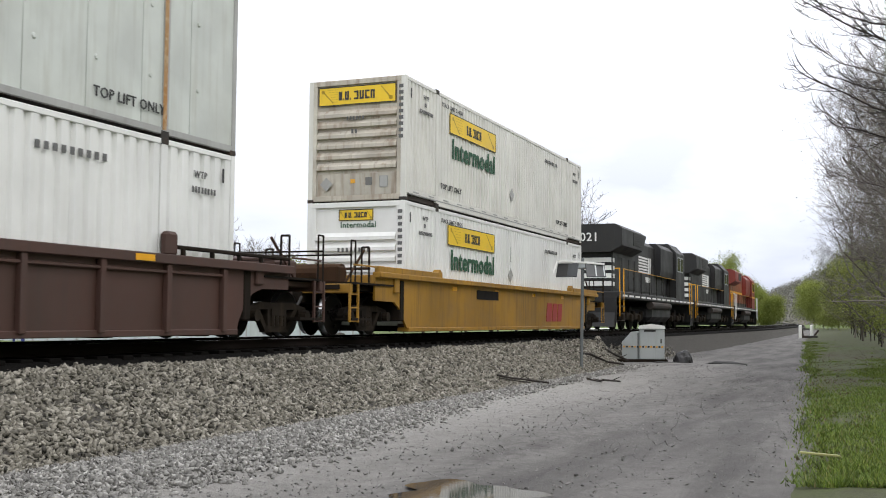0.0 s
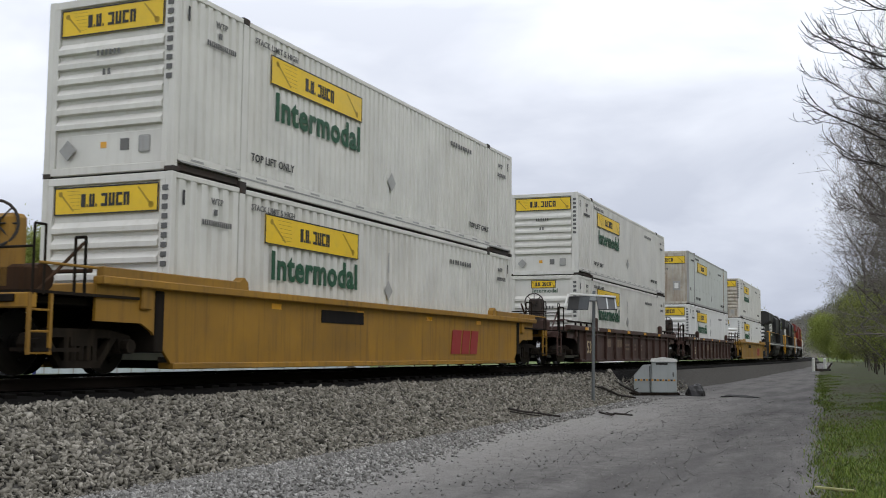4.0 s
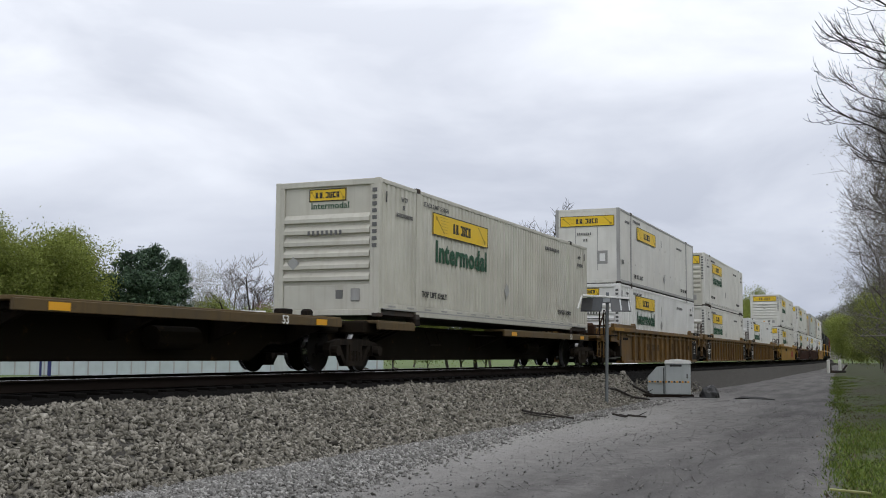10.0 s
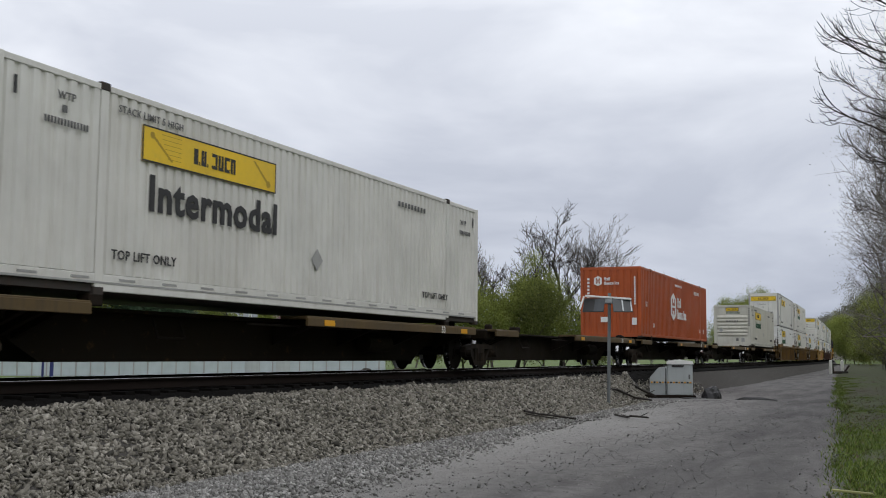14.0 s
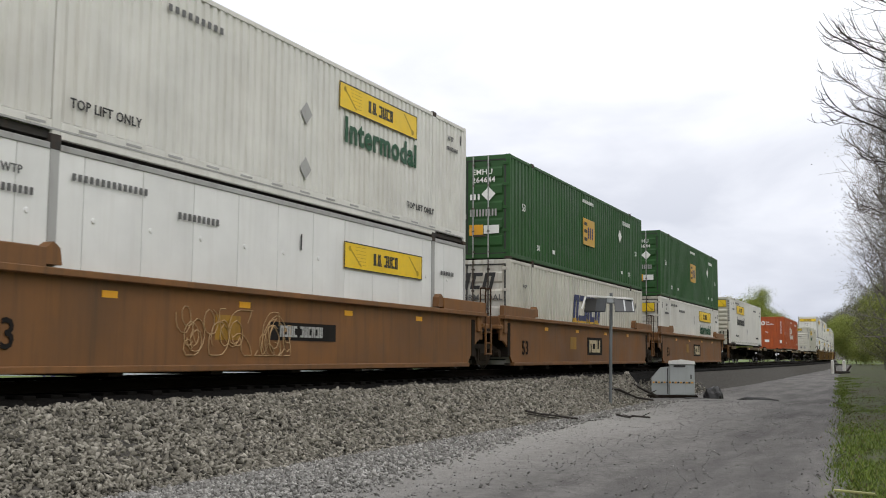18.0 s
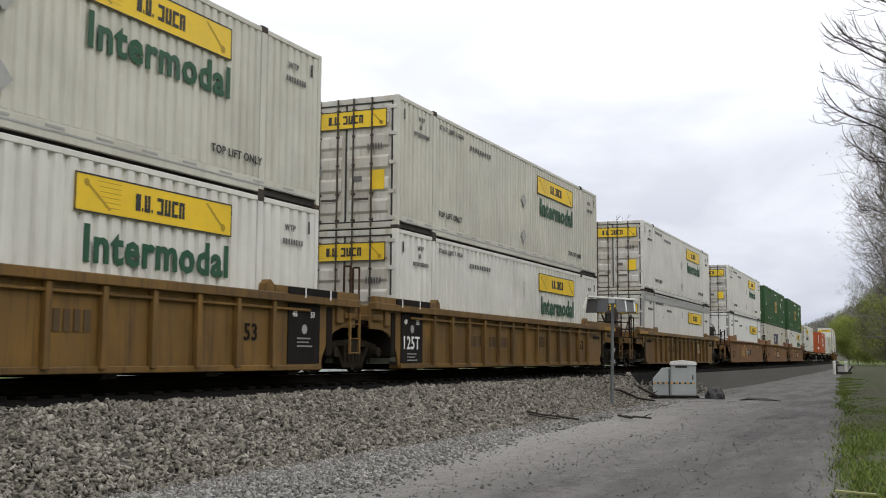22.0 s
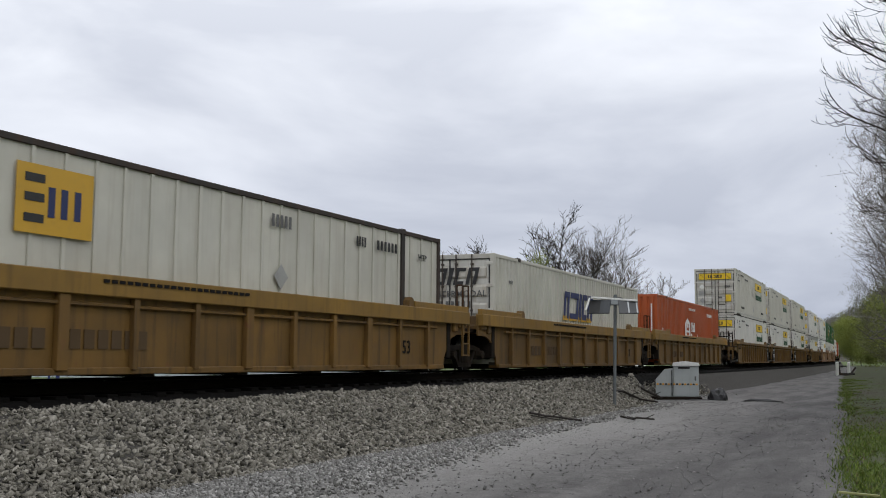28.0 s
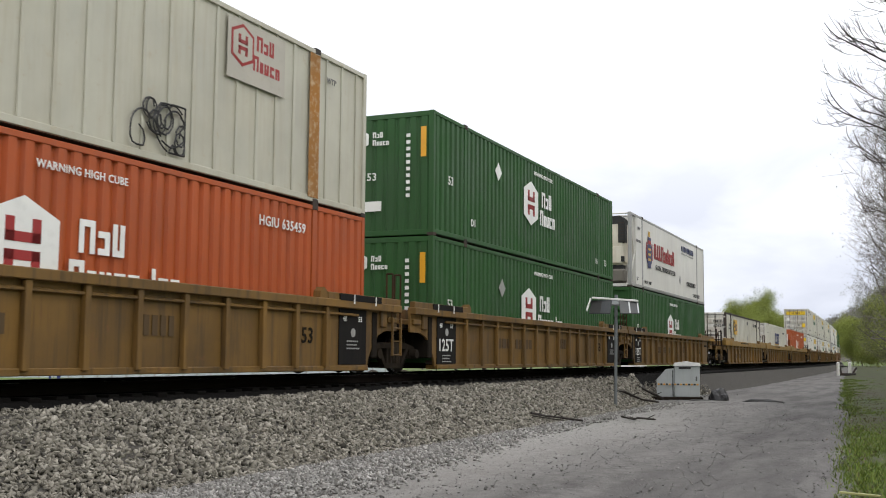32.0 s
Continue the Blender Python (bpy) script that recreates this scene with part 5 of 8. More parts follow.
def side_frame(bm):
    """Cast side frame of a two-axle truck, seen from the side, with two windows."""
    x0, x1 = 1.02, 1.16
    for k in (-1, 1):
        prism(bm, [(k * 0.0, 0.68), (k * 0.55, 0.68), (k * 1.02, 0.60), (k * 1.08, 0.46), (k * 1.02, 0.34), (k * 0.80, 0.34), (k * 0.76, 0.55), (0, 0.56)], "x", x0, x1)
        prism(bm, [(k * 0.62, 0.57), (k * 0.76, 0.57), (k * 0.42, 0.16), (k * 0.30, 0.16)], "x", x0 + 0.01, x1 - 0.01)
        prism(bm, [(k * 0.24, 0.57), (k * 0.33, 0.57), (k * 0.33, 0.24), (k * 0.24, 0.24)], "x", x0 + 0.01, x1 - 0.01)
        rod(bm, (x0, k * 0.9, 0.44), (x1 + 0.13, k * 0.9, 0.44), 0.105, 10)
    box(bm, x0 + 0.01, x1 - 0.01, -0.42, 0.42, 0.13, 0.24)
    for y in (-0.15, 0.0, 0.15):
        rod(bm, (x1 - 0.04, y, 0.24), (x1 - 0.04, y, 0.44), 0.06, 8)
    box(bm, x0 - 0.02, x1 + 0.01, -0.22, 0.22, 0.44, 0.57)


AXLES = []


def truck(parent, y):
    t = part("truck", mesh_of(("bolster",), lambda bm: (box(bm, -1.1, 1.1, -0.16, 0.16, 0.45, 0.66), box(bm, -0.4, 0.4, -0.35, 0.35, 0.6, 0.74))), TRUCK, parent, pose(0, y, 0), "dirty cast-steel two-axle truck")
    sf = mesh_of(("side_frame",), side_frame)
    part("side_frame", sf, TRUCK, t)
    part("side_frame", sf, TRUCK, t, pose(0, 0, 0, 0, 0, 180))

    def wheelset(bm):
        rod(bm, (-0.95, 0, 0), (0.95, 0, 0), 0.085, 10)
        for k in (-1, 1):
            n0 = len(bm.verts)
            wheel_disc(bm)
            bm.verts.ensure_lookup_table()
            for v in bm.verts[n0:]:
                v.co = Vector((k * (0.755 + v.co.x), v.co.y, v.co.z))
            for i in range(3):
                a = i * 2.1
                box(bm, k * 0.85 - 0.02, k * 0.85 + 0.02, 0.25 * math.cos(a) - 0.03, 0.25 * math.cos(a) + 0.03, 0.25 * math.sin(a) - 0.03, 0.25 * math.sin(a) + 0.03)
        bmesh.ops.recalc_face_normals(bm, faces=bm.faces[:])
    for k in (-1, 1):
        w = part("wheelset", mesh_of(("wheelset",), wheelset), WHEEL, t, pose(0, k * 0.89, 0.475), "dark steel wheels on an axle")
        AXLES.append(w)
        for sx in (-0.755, 0.755):
            part("tread", mesh_of(("tread",), tyre_ring), TREAD, t, pose(sx, k * 0.89, 0.475), "bright polished wheel tread")
    return t


def handrail(parent, pts, r=0.02, material=None):
    for a, b in zip(pts, pts[1:]):
        part("handrail", rod_mesh(a, b, r), material or CAR_DARK, parent)


def brake_wheel(parent, x, y, z, material):
    stand = part("brake_stand", box_mesh(x - 0.22, x + 0.24, y - 0.1, y + 0.22, z - 0.95, z + 0.10, 0.06), material, parent, None, "dark brake stand")

    def make(bm):
        n = 20
        for i in range(n):
            a, b = 2 * math.pi * i / n, 2 * math.pi * (i + 1) / n
            rod(bm, (0.31 * math.cos(a), 0, 0.31 * math.sin(a)), (0.31 * math.cos(b), 0, 0.31 * math.sin(b)), 0.022, 5)
        for i in range(8):
            a = math.pi * i / 4
            rod(bm, (0, 0.02, 0), (0.31 * math.cos(a), 0, 0.31 * math.sin(a)), 0.014, 4)
        rod(bm, (0, -0.03, 0), (0, 0.1, 0), 0.06, 8)
    part("brake_wheel", mesh_of(("brake_wheel",), make), CASTING, stand, pose(x, y - 0.16, z - 0.05, 0, 0, 24), "black spoked hand-brake wheel")


def well_car(s, style, rear, front, label, brake=False, stencil=True):
    """A well wagon unit. rear, front: 'truck' (own truck and coupler), 'joint' (shares the truck behind it) or 'none' (rests on its neighbour's truck)."""
    root = ride(tagged(new("well_car"), label, "railway wagon", "wagons of the train"), s + HALF)
    body = {"tan": CAR_TAN, "maroon": CAR_MAROON, "smooth": CAR_BROWN, "gold": CAR_GOLD, "deep": CAR_TAN}[style]
    top = {"tan": 1.46, "maroon": 1.36, "smooth": 1.47, "gold": 1.42, "deep": 1.47}[style]
    x0, x1 = 1.33, 1.38
    low = FLOORS.get(round(s, 2), 0.24)
    if style == "smooth":
        reach = {-1: 9.05, 1: 9.05}
    else:
        reach = {-1: 9.8 if rear == "truck" else 9.42, 1: 9.8 if front == "truck" else 9.42}
    for k in (1, -1):
        def sheet(bm):
            if style in ("smooth", "gold"):
                half = [(8.0, 0.12), (8.55, 0.66), (8.8, 0.78)]
            else:
                half = [(8.08, 0.12), (8.16, 0.36), (8.33, 0.62), (8.58, 0.82), (8.88, 0.91)]
            lip = half[-1][1] + 0.01
            poly = [(-reach[-1], lip)] + [(-y, z) for y, z in half[::-1]] + half + [(reach[1], lip), (reach[1], top - 0.08), (-reach[-1], top - 0.08)]
            prism(bm, poly, "x", *sorted((k * x0, k * x1)))
        side = part("well_side", mesh_of(("well_side", style, k, reach[-1], reach[1]), sheet), body, root, None, "steel side of the well")
        deep = {"deep": 0.30, "smooth": 0.10, "gold": 0.12}.get(style, 0.15)
        a, b = sorted((k * (x0 - 0.02), k * (x1 + 0.13)))
        part("top_chord", box_mesh(a, b, -reach[-1], reach[1], top - deep, top, 0.012), CHORD if style == "deep" else body, side)
        a, b = sorted((k * (x0 - 0.2), k * (x1 + 0.05)))
        part("bottom_chord", box_mesh(a, b, -8.06, 8.06, 0.10, 0.20, 0.012), body, side)
        if style in ("tan", "maroon", "deep"):
            step = {"tan": 1.06, "maroon": 1.52, "deep": 1.42}[style]
            n = int((6.8 if style == "tan" else 7.7) / step)
            a, b = sorted((k * x1, k * (x1 + 0.10)))
            for i in range(-n, n + 1):
                w = 0.10 if style == "deep" and i % 3 == 0 else 0.055
                part("rib", box_mesh(a, b, i * step - w, i * step + w, 0.16, top - deep, 0.01), body, side)
            part("pipe", rod_mesh((k * (x1 + 0.05), -7.6, top - deep - 0.12), (k * (x1 + 0.05), 7.6, top - deep - 0.12), 0.028), body, side, None, "thin brake pipe")
        elif k == 1:
            for y in (-5.2, -1.9, 1.7, 5.0):
                part("reflector", box_mesh(x1, x1 + 0.006, y, y + 0.32, 1.14, 1.24), SAFETY, side)
        for e in (-1, 1):
            what = rear if e < 0 else front
            c, d = sorted((e * 6.35, e * (reach[e] - 0.02)))
            a, b = sorted((k * (x0 + 0.02), k * (x1 + 0.10)))
            if style == "maroon":
                part("guide_rail", rod_mesh((k * 1.4, c, top + 0.13), (k * 1.4, d, top + 0.13), 0.035), CAR_DARK, root)
                for y in (e * 6.5, e * 7.3, e * 8.1, e * 8.8):
                    part("guide_leg", box_mesh(k * 1.4 - 0.03, k * 1.4 + 0.03, y - 0.03, y + 0.03, top - 0.02, top + 0.12), CAR_DARK, root)
                part("guide_bracket", box_mesh(*sorted((k * 1.32, k * 1.5)), e * 6.12 - 0.14, e * 6.12 + 0.14, top - 0.03, top + 0.36, 0.05), CAR_MAROON, root)
            else:
                rise = 0.26 if style in ("smooth",) else 0.13
                part("raised_end", box_mesh(a, b, c, d, top - 0.02, top + rise, 0.012), CHORD if style == "deep" else body, root)
                def bracket(bm):
                    prism(bm, [(-0.16, 0), (0.16, 0), (0.12, 0.22), (0.0, 0.30), (-0.12, 0.22)], "x", -0.1, 0.1)
                part("guide_bracket", mesh_of(("guide_bracket",), bracket), body, root, pose(k * 1.36, e * 6.22, top + rise - 0.22))
                if what == "truck" and style != "smooth":
                    c, d = sorted((e * (reach[e] - 1.5), e * (reach[e] + 0.004)))
                    part("yellow_cap", box_mesh(*sorted((k * (x1 + 0.128), k * (x1 + 0.136))), c, d, top - deep + 0.02, top - 0.02), CAR_GOLD, root, None, "bright yellow painted end of the beam")
                if style == "tan" and k > 0 and what != "truck":
                    part("black_patch", box_mesh(x1 + 0.10, x1 + 0.135, *sorted((e * 6.75, e * 8.45)), top - 0.01, top + rise - 0.01), PANEL_DARK, root, None, "black painted patch")
                if style == "tan" and what != "truck":
                    for y in (e * 7.3, e * 8.2):
                        part("height_mark", box_mesh(*sorted((k * (x1 + 0.10), k * (x1 + 0.14))), y - 0.018, y + 0.018, top - 0.06, top + 0.12), WHITETXT, root)
    # floor of the well and bulkheads
    for i in range(7):
        y = -7.2 + i * 2.4
        part("cross_beam", box_mesh(-1.34, 1.34, y - 0.16, y + 0.16, low - 0.14, low - 0.004, 0.01), CAR_DARK, root)
    for e, what in ((-1, rear), (1, front)):
        c, d = sorted((e * 8.28, e * 8.5))
        part("bulkhead", box_mesh(-1.4, 1.4, c, d, 0.35, 1.28, 0.02), CAR_DARK, root)
        c, d = sorted((e * 8.4, e * (11.15 if what == "truck" else 9.62)))
        part("platform", box_mesh(-1.2, 1.2, c, d, 1.0, 1.10, 0.01), CAR_DARK if style != "maroon" else CAR_MAROON, root)
        part("draft_sill", box_mesh(-0.32, 0.32, c, d, 0.72, 1.0, 0.02), CAR_DARK, root)
        part("end_beam", box_mesh(-1.44, 1.44, *sorted((e * 8.62, e * 8.86)), 0.98, top - 0.02, 0.02), body, root)
        if what == "truck":
            truck(root, e * 9.8)
            part("coupler", mesh_of(("coupler", e), lambda bm: (box(bm, -0.1, 0.1, *sorted((e * 11.1, e * 11.55)), 0.76, 0.96, 0.03), box(bm, -0.17, 0.15, *sorted((e * 11.45, e * 11.72)), 0.70, 1.02, 0.05))), CASTING, root, None, "dark knuckle coupler")
            part("air_hose", rod_mesh((0.35, e * 11.2, 0.85), (0.3, e * 11.55, 0.4), 0.03), RUBBER, root)
            for k in (-1, 1):
                part("end_sill_beam", box_mesh(*sorted((k * 0.3, k * 1.42)), *sorted((e * 10.95, e * 11.12)), 0.92, 1.12, 0.015), body, root)
                for y in (e * 10.9,):
                    ladder = part("ladder", mesh_of(("ladder",), ladder_shape), body if style != "maroon" else CAR_MAROON, root, pose(k * 1.42, y, 0))
                handrail(root, [(k * 1.42, e * 11.05, 1.1), (k * 1.42, e * 11.05, 2.02), (k * 1.42, e * 10.85, 2.02), (k * 1.42, e * 10.85, 1.1)], 0.018)
                handrail(root, [(k * 1.3, e * 9.95, 1.1), (k * 1.3, e * 9.95, 1.95), (k * 1.12, e * 9.95, 1.95), (k * 1.12, e * 9.95, 1.1)], 0.022)
                handrail(root, [(k * 1.43, e * 9.85, 1.52), (k * 1.43, e * 10.95, 1.52)], 0.02, body)
                part("step_board", box_mesh(*sorted((k * 1.05, k * 1.44)), *sorted((e * 10.15, e * 11.02)), 0.36, 0.41), CAR_DARK, root)
                part("walkway", box_mesh(*sorted((k * 0.5, k * 1.42)), *sorted((e * 8.9, e * 11.0)), 1.12, 1.16), CAR_DARK, root)
            handrail(root, [(-1.42, e * 11.05, 1.72), (1.42, e * 11.05, 1.72)], 0.018)
            grim = CAR_MAROON if style == "maroon" else CAR_RUST
            part("brake_reservoir", mesh_of(("brake_reservoir",), lambda bm: rod(bm, (-0.55, 0, 0), (0.75, 0, 0), 0.21, 12)), grim, root, pose(0, e * 10.15, 1.38), "grimy brake reservoir")
            part("valve_box", box_mesh(0.45, 0.98, *sorted((e * 10.45, e * 10.8)), 1.14, 1.52, 0.04), grim, root, None, "grimy brake valve")
            part("bracing", mesh_of(("bracing", e), lambda bm: (rod(bm, (1.05, e * 9.7, 1.9), (1.05, e * 10.6, 1.15), 0.028), rod(bm, (-0.9, e * 9.7, 1.5), (1.2, e * 9.7, 1.5), 0.03))), grim, root)
        elif what == "joint":
            truck(root, e * 9.76)
            part("joint_casting", box_mesh(-0.4, 0.4, *sorted((e * 9.2, e * 10.2)), 0.68, 1.12, 0.05), CAR_DARK, root)
        if what != "truck":
            for k in (-1, 1):
                if e > 0:
                    part("ladder", mesh_of(("ladder",), ladder_shape), body, root, pose(k * 1.47, e * 9.24, 0.08))
                    for y in (9.05, 9.42):
                        handrail(root, [(k * 1.46, y, 1.1), (k * 1.46, y, 2.12), (k * 1.32, y, 2.12), (k * 1.32, y, 1.1)], 0.02, CAR_RUST)
                part("end_step", box_mesh(*sorted((k * 0.7, k * 1.44)), *sorted((e * 8.95, e * 9.35)), 1.08, 1.2, 0.02), body, root)
    if brake:
        brake_wheel(root, 0.55, -10.7, 2.12, CASTING if style != "gold" else CAR_GOLD)
    side_x = x1 + 0.012
    if style == "tan":
        for e in (-1, 1):
            if (rear if e < 0 else front) == "truck":
                part("marking", bars((0.12, 0.12, 0.12, 0.12, 0.12), 0.09, 0.05), PANEL_DARK, root, on_side(e * 7.6 - 0.4, 1.0, side_x))
                continue
            p = part("stencil_panel", box_mesh(0, 0.02, -0.55, 0.55, 0.22, 1.30), PANEL_DARK, root, pose(x1 + 0.002, e * 7.46, 0), "black stencil panel")
            if e < 0:
                part("lettering", letters("125T", 0.40), WHITETXT, p, on_side(-0.5, 0.52, 0.022))
            for i, n in enumerate(("48", "53")):
                part("lettering", letters(n, 0.15), WHITETXT, p, on_side(-0.42 + 0.62 * i, 1.06, 0.022))
            part("roundel", mesh_of(("roundel",), lambda bm: rod(bm, (0.018, 0, 0), (0.024, 0, 0), 0.09, 12)), GREYRAIL, p, pose(0, 0.0, 0.96 if e < 0 else 0.84), "small pale roundel")
            for i, w in enumerate((0.05, 0.04, 0.06)):
                part("marking", bars(tuple([w] * 6), 0.028, 0.03), GREYRAIL, p, on_side(-0.25, (0.40 if e < 0 else 0.66) - 0.07 * i, 0.022))
        part("lettering", letters("53", 0.40), CAR_DARK, root, on_side(5.55, 0.62, side_x))
        part("marking", bars((0.3, 0.3, 0.3, -0.2, 0.2, 0.2, 0.2, 0.2, 0.2), 0.26, 0.08), FAINT, root, on_side(-4.1, 0.62, side_x))
        part("marking", bars((0.12, 0.12, 0.12, 0.12), 0.30, 0.07), FAINT, root, on_side(1.22, 0.66, side_x))
    elif style == "maroon":
        part("lettering", letters("53", 0.62), CREAMTXT, root, on_side(-7.25, 0.42, side_x), "large cream number")
        part("marking", bars((0.22, 0.22, 0.22, -0.5, 0.2, 0.2, 0.2, 0.2, 0.2), 0.30, 0.08), DIMTXT, root, on_side(-4.5, 0.66, side_x))
        part("marking", bars((0.3, 0.2, 0.3, -0.3, 0.35, -0.1, 0.2, -0.6, 0.3, 0.25), 0.09, 0.06), DIMTXT, root, on_side(-1.3, 0.72, side_x))
        part("marking", bars((0.3, 0.2, 0.3, -0.3, 0.35, -0.1, 0.2, -0.6, 0.3, 0.25), 0.09, 0.06), DIMTXT, root, on_side(-1.3, 0.55, side_x))
        for y in (-7.9, -4.6, -1.2, 2.0, 5.2):
            part("reflector", box_mesh(x1 + 0.13, x1 + 0.136, y, y + 0.45, top - 0.13, top - 0.03), SAFETY, root)
        for i, n in enumerate(("53", "48", "40")):
            part("lettering", letters(n, 0.14), WHITETXT, root, on_side(-7.6 + 0.75 * i, top - 0.13, x1 + 0.136))
    elif style == "smooth":
        if brake:
            p = part("number_panel", box_mesh(0, 0.008, -1.15, 1.15, 0.62, 0.94), PANEL_DARK, root, pose(x1 + 0.002, 0.2, 0), "dark number panel")
            part("marking", blocks(((0.6, 1),) * 4 + ((-0.3, 1),) + ((0.55, 1),) * 6, 0.2, 0.14), GREYRAIL, p, on_side(-0.85, 0.68, 0.012))
        else:
            p = part("emblem_panel", box_mesh(0, 0.008, -0.95, 0.95, 0.42, 1.02), PANEL_DARK, root, pose(x1 + 0.002, 0.4, 0), "black emblem panel")
            part("marking", blocks(((0.95, 1), (0.95, 1), (1.1, 1)), 0.42, 0.12, 0.0, 0.28), CREAMTXT, p, on_side(-0.72, 0.51, 0.012))
        part("lettering", letters("53", 0.55), PANEL_DARK, root, on_side(-7.3, 0.42, side_x))
        part("worn_patch", box_mesh(0, 0.004, -0.35, 0.35, 0.6, 1.0), CAR_GOLD, root, pose(x1, -2.2, 0))
    elif style == "gold":
        part("emblem_panel", box_mesh(0, 0.008, -0.9, 0.9, 0.95, 1.2), PANEL_DARK, root, pose(x1 + 0.002, -2.5, 0), "black number panel")
        part("marking", bars((0.6, 0.5, 0.5), 0.6, 0.1, 0.2), RED, root, on_side(3.2, 0.36, side_x), "red emblem strokes")
    else:
        part("marking", bars((0.22, 0.22, 0.22, 0.22, -0.3, 0.2, 0.2, 0.2, 0.2, 0.2, 0.2), 0.26, 0.07), FAINT, root, on_side(-5.6, 0.45, side_x))
        part("marking", bars(tuple([0.12] * 22), 0.05, 0.04), PANEL_DARK, root, on_side(-3.6, top - 0.12, x1 + 0.138))
        part("lettering", letters("53", 0.40), PANEL_DARK, root, on_side(5.9, 0.45, side_x))
    return root


CREAMTXT = plain("cream_lettering", (0.50, 0.41, 0.26))
DIMTXT = plain("faded_cream_lettering", (0.17, 0.115, 0.075))
TAGPAINT = plain("faded_spray_paint", (0.42, 0.27, 0.13))


def ladder_shape(bm):
    for y in (-0.19, 0.19):
        box(bm, -0.02, 0.02, y - 0.025, y + 0.025, 0.32, 1.12)
    for z in (0.34, 0.62, 0.9):
        rod(bm, (0, -0.19, z), (0, 0.19, z), 0.016, 5)


def scrawl_on_car(root):
    part("sprayed_scrawl", mesh_of(("sprayed_scrawl",), lambda bm: loops(bm, random.Random(9), 3.3, 0.75, 20, 0.008)), TAGPAINT, root, on_side(-3.6, 0.35, 1.39), "pale sprayed scrawl")


def spine_car(s, length, loaded, rear_end=False, front_end=False, own_truck=True):
    """A spine platform: a deep middle sill with side shelves."""
    root = ride(tagged(new("spine_car"), "sooty spine wagon platform with yellow side shelves, " + ("loaded" if loaded else "empty"), "railway wagon", "wagons of the train"), s)
    h = length / 2
    part("centre_sill", mesh_of(("centre_sill", length), lambda bm: prism(bm, [(-h + 0.2, 0.62), (-h + 1.9, 0.60), (-h + 2.6, 0.24), (h - 2.6, 0.24), (h - 1.9, 0.60), (h - 0.2, 0.62), (h - 0.2, 0.98), (-h + 0.2, 0.98)], "x", -0.36, 0.36)), SPINE, root, None, "deep sooty middle sill")
    part("deck_plate", box_mesh(-0.62, 0.62, -h + 0.2, h - 0.2, 0.98, 1.04, 0.01), SPINE, root)
    for e in (-1, 1):
        for k in (-1, 1):
            c, d = (-h + 0.7, -h + 2.5) if e < 0 else (-0.5, h - 0.9)
            shelf = part("side_shelf", box_mesh(*sorted((k * 0.75, k * 1.34)), c, d, 1.03, 1.09, 0.01), SHELF, root, None, "weathered yellow side shelf")
            part("shelf_edge", box_mesh(*sorted((k * 1.30, k * 1.36)), c, d, 0.90, 1.06, 0.008), SHELF, shelf)
            for i in range(4):
                y = c + 0.4 + (d - c - 0.8) * i / 3
                part("bracket", mesh_of(("shelf_bracket", k), lambda bm: prism(bm, [(k * 0.36, 1.03), (k * 1.3, 1.03), (k * 1.3, 0.94), (k * 0.36, 0.55)], "y", -0.05, 0.05)), CAR_DARK, shelf, pose(0, y, 0))
            if e > 0:
                part("lettering", letters("53", 0.22), WHITETXT, shelf, on_side(d - 2.2, 0.91, 1.364) if k > 0 else pose(0, d - 2.2, 0.5))
                part("reflector", box_mesh(*sorted((k * 1.36, k * 1.366)), c + 0.6, c + 1.0, 0.92, 1.03), SAFETY, shelf)
                part("reflector", box_mesh(*sorted((k * 1.36, k * 1.366)), d - 1.0, d - 0.6, 0.92, 1.03), SAFETY, shelf)
            part("pedestal", box_mesh(*sorted((k * 1.05, k * 1.3)), e * 6.1 - 0.14, e * 6.1 + 0.14, 1.02, 1.19, 0.02), CAR_DARK, root)
        part("end_saddle", box_mesh(-1.1, 1.1, *sorted((e * (h - 1.25), e * (h - 0.55))), 0.80, 1.08, 0.04), SPINE, root)
        part("hook", box_mesh(0.75, 0.95, *sorted((e * (h - 1.5), e * (h - 1.3))), 1.04, 1.24, 0.04), CAR_DARK, root)
    handrail(root, [(0.5, -3.9, 0.95), (0.62, -3.9, 0.62), (0.62, -3.2, 0.62), (0.5, -3.2, 0.9)], 0.02)
    handrail(root, [(0.95, -1.9, 0.9), (0.95, 3.2, 0.9)], 0.02)
    part("air_tank", mesh_of(("air_tank",), lambda bm: rod(bm, (0.62, 3.1, 0.62), (0.62, 4.2, 0.62), 0.19, 12)), SPINE, root, None, "round air tank")
    if own_truck:
        truck(root, -h)
    if front_end:
        truck(root, h - 0.9)
    for e, there in ((-1, rear_end), (1, front_end)):
        if there:
            part("coupler", mesh_of(("spine_coupler", e, length), lambda bm: (box(bm, -0.3, 0.3, *sorted((e * (h - 0.3), e * (h + 1.0))), 0.68, 1.0, 0.03), box(bm, -0.15, 0.15, *sorted((e * (h + 0.9), e * (h + 1.45))), 0.74, 1.0, 0.04))), CASTING, root)
            for k in (-1, 1):
                part("ladder", mesh_of(("ladder",), ladder_shape), CAR_TAN, root, pose(k * 1.3, e * (h + 0.7), 0))
                handrail(root, [(k * 1.3, e * (h + 0.8), 1.0), (k * 1.3, e * (h + 0.8), 2.1)], 0.03, CAR_DARK)
                handrail(root, [(k * 0.7, e * (h + 0.8), 1.0), (k * 0.7, e * (h + 0.8), 2.0), (k * 0.5, e * (h + 0.8), 2.0), (k * 0.5, e * (h + 0.8), 1.0)], 0.03, CAR_DARK)
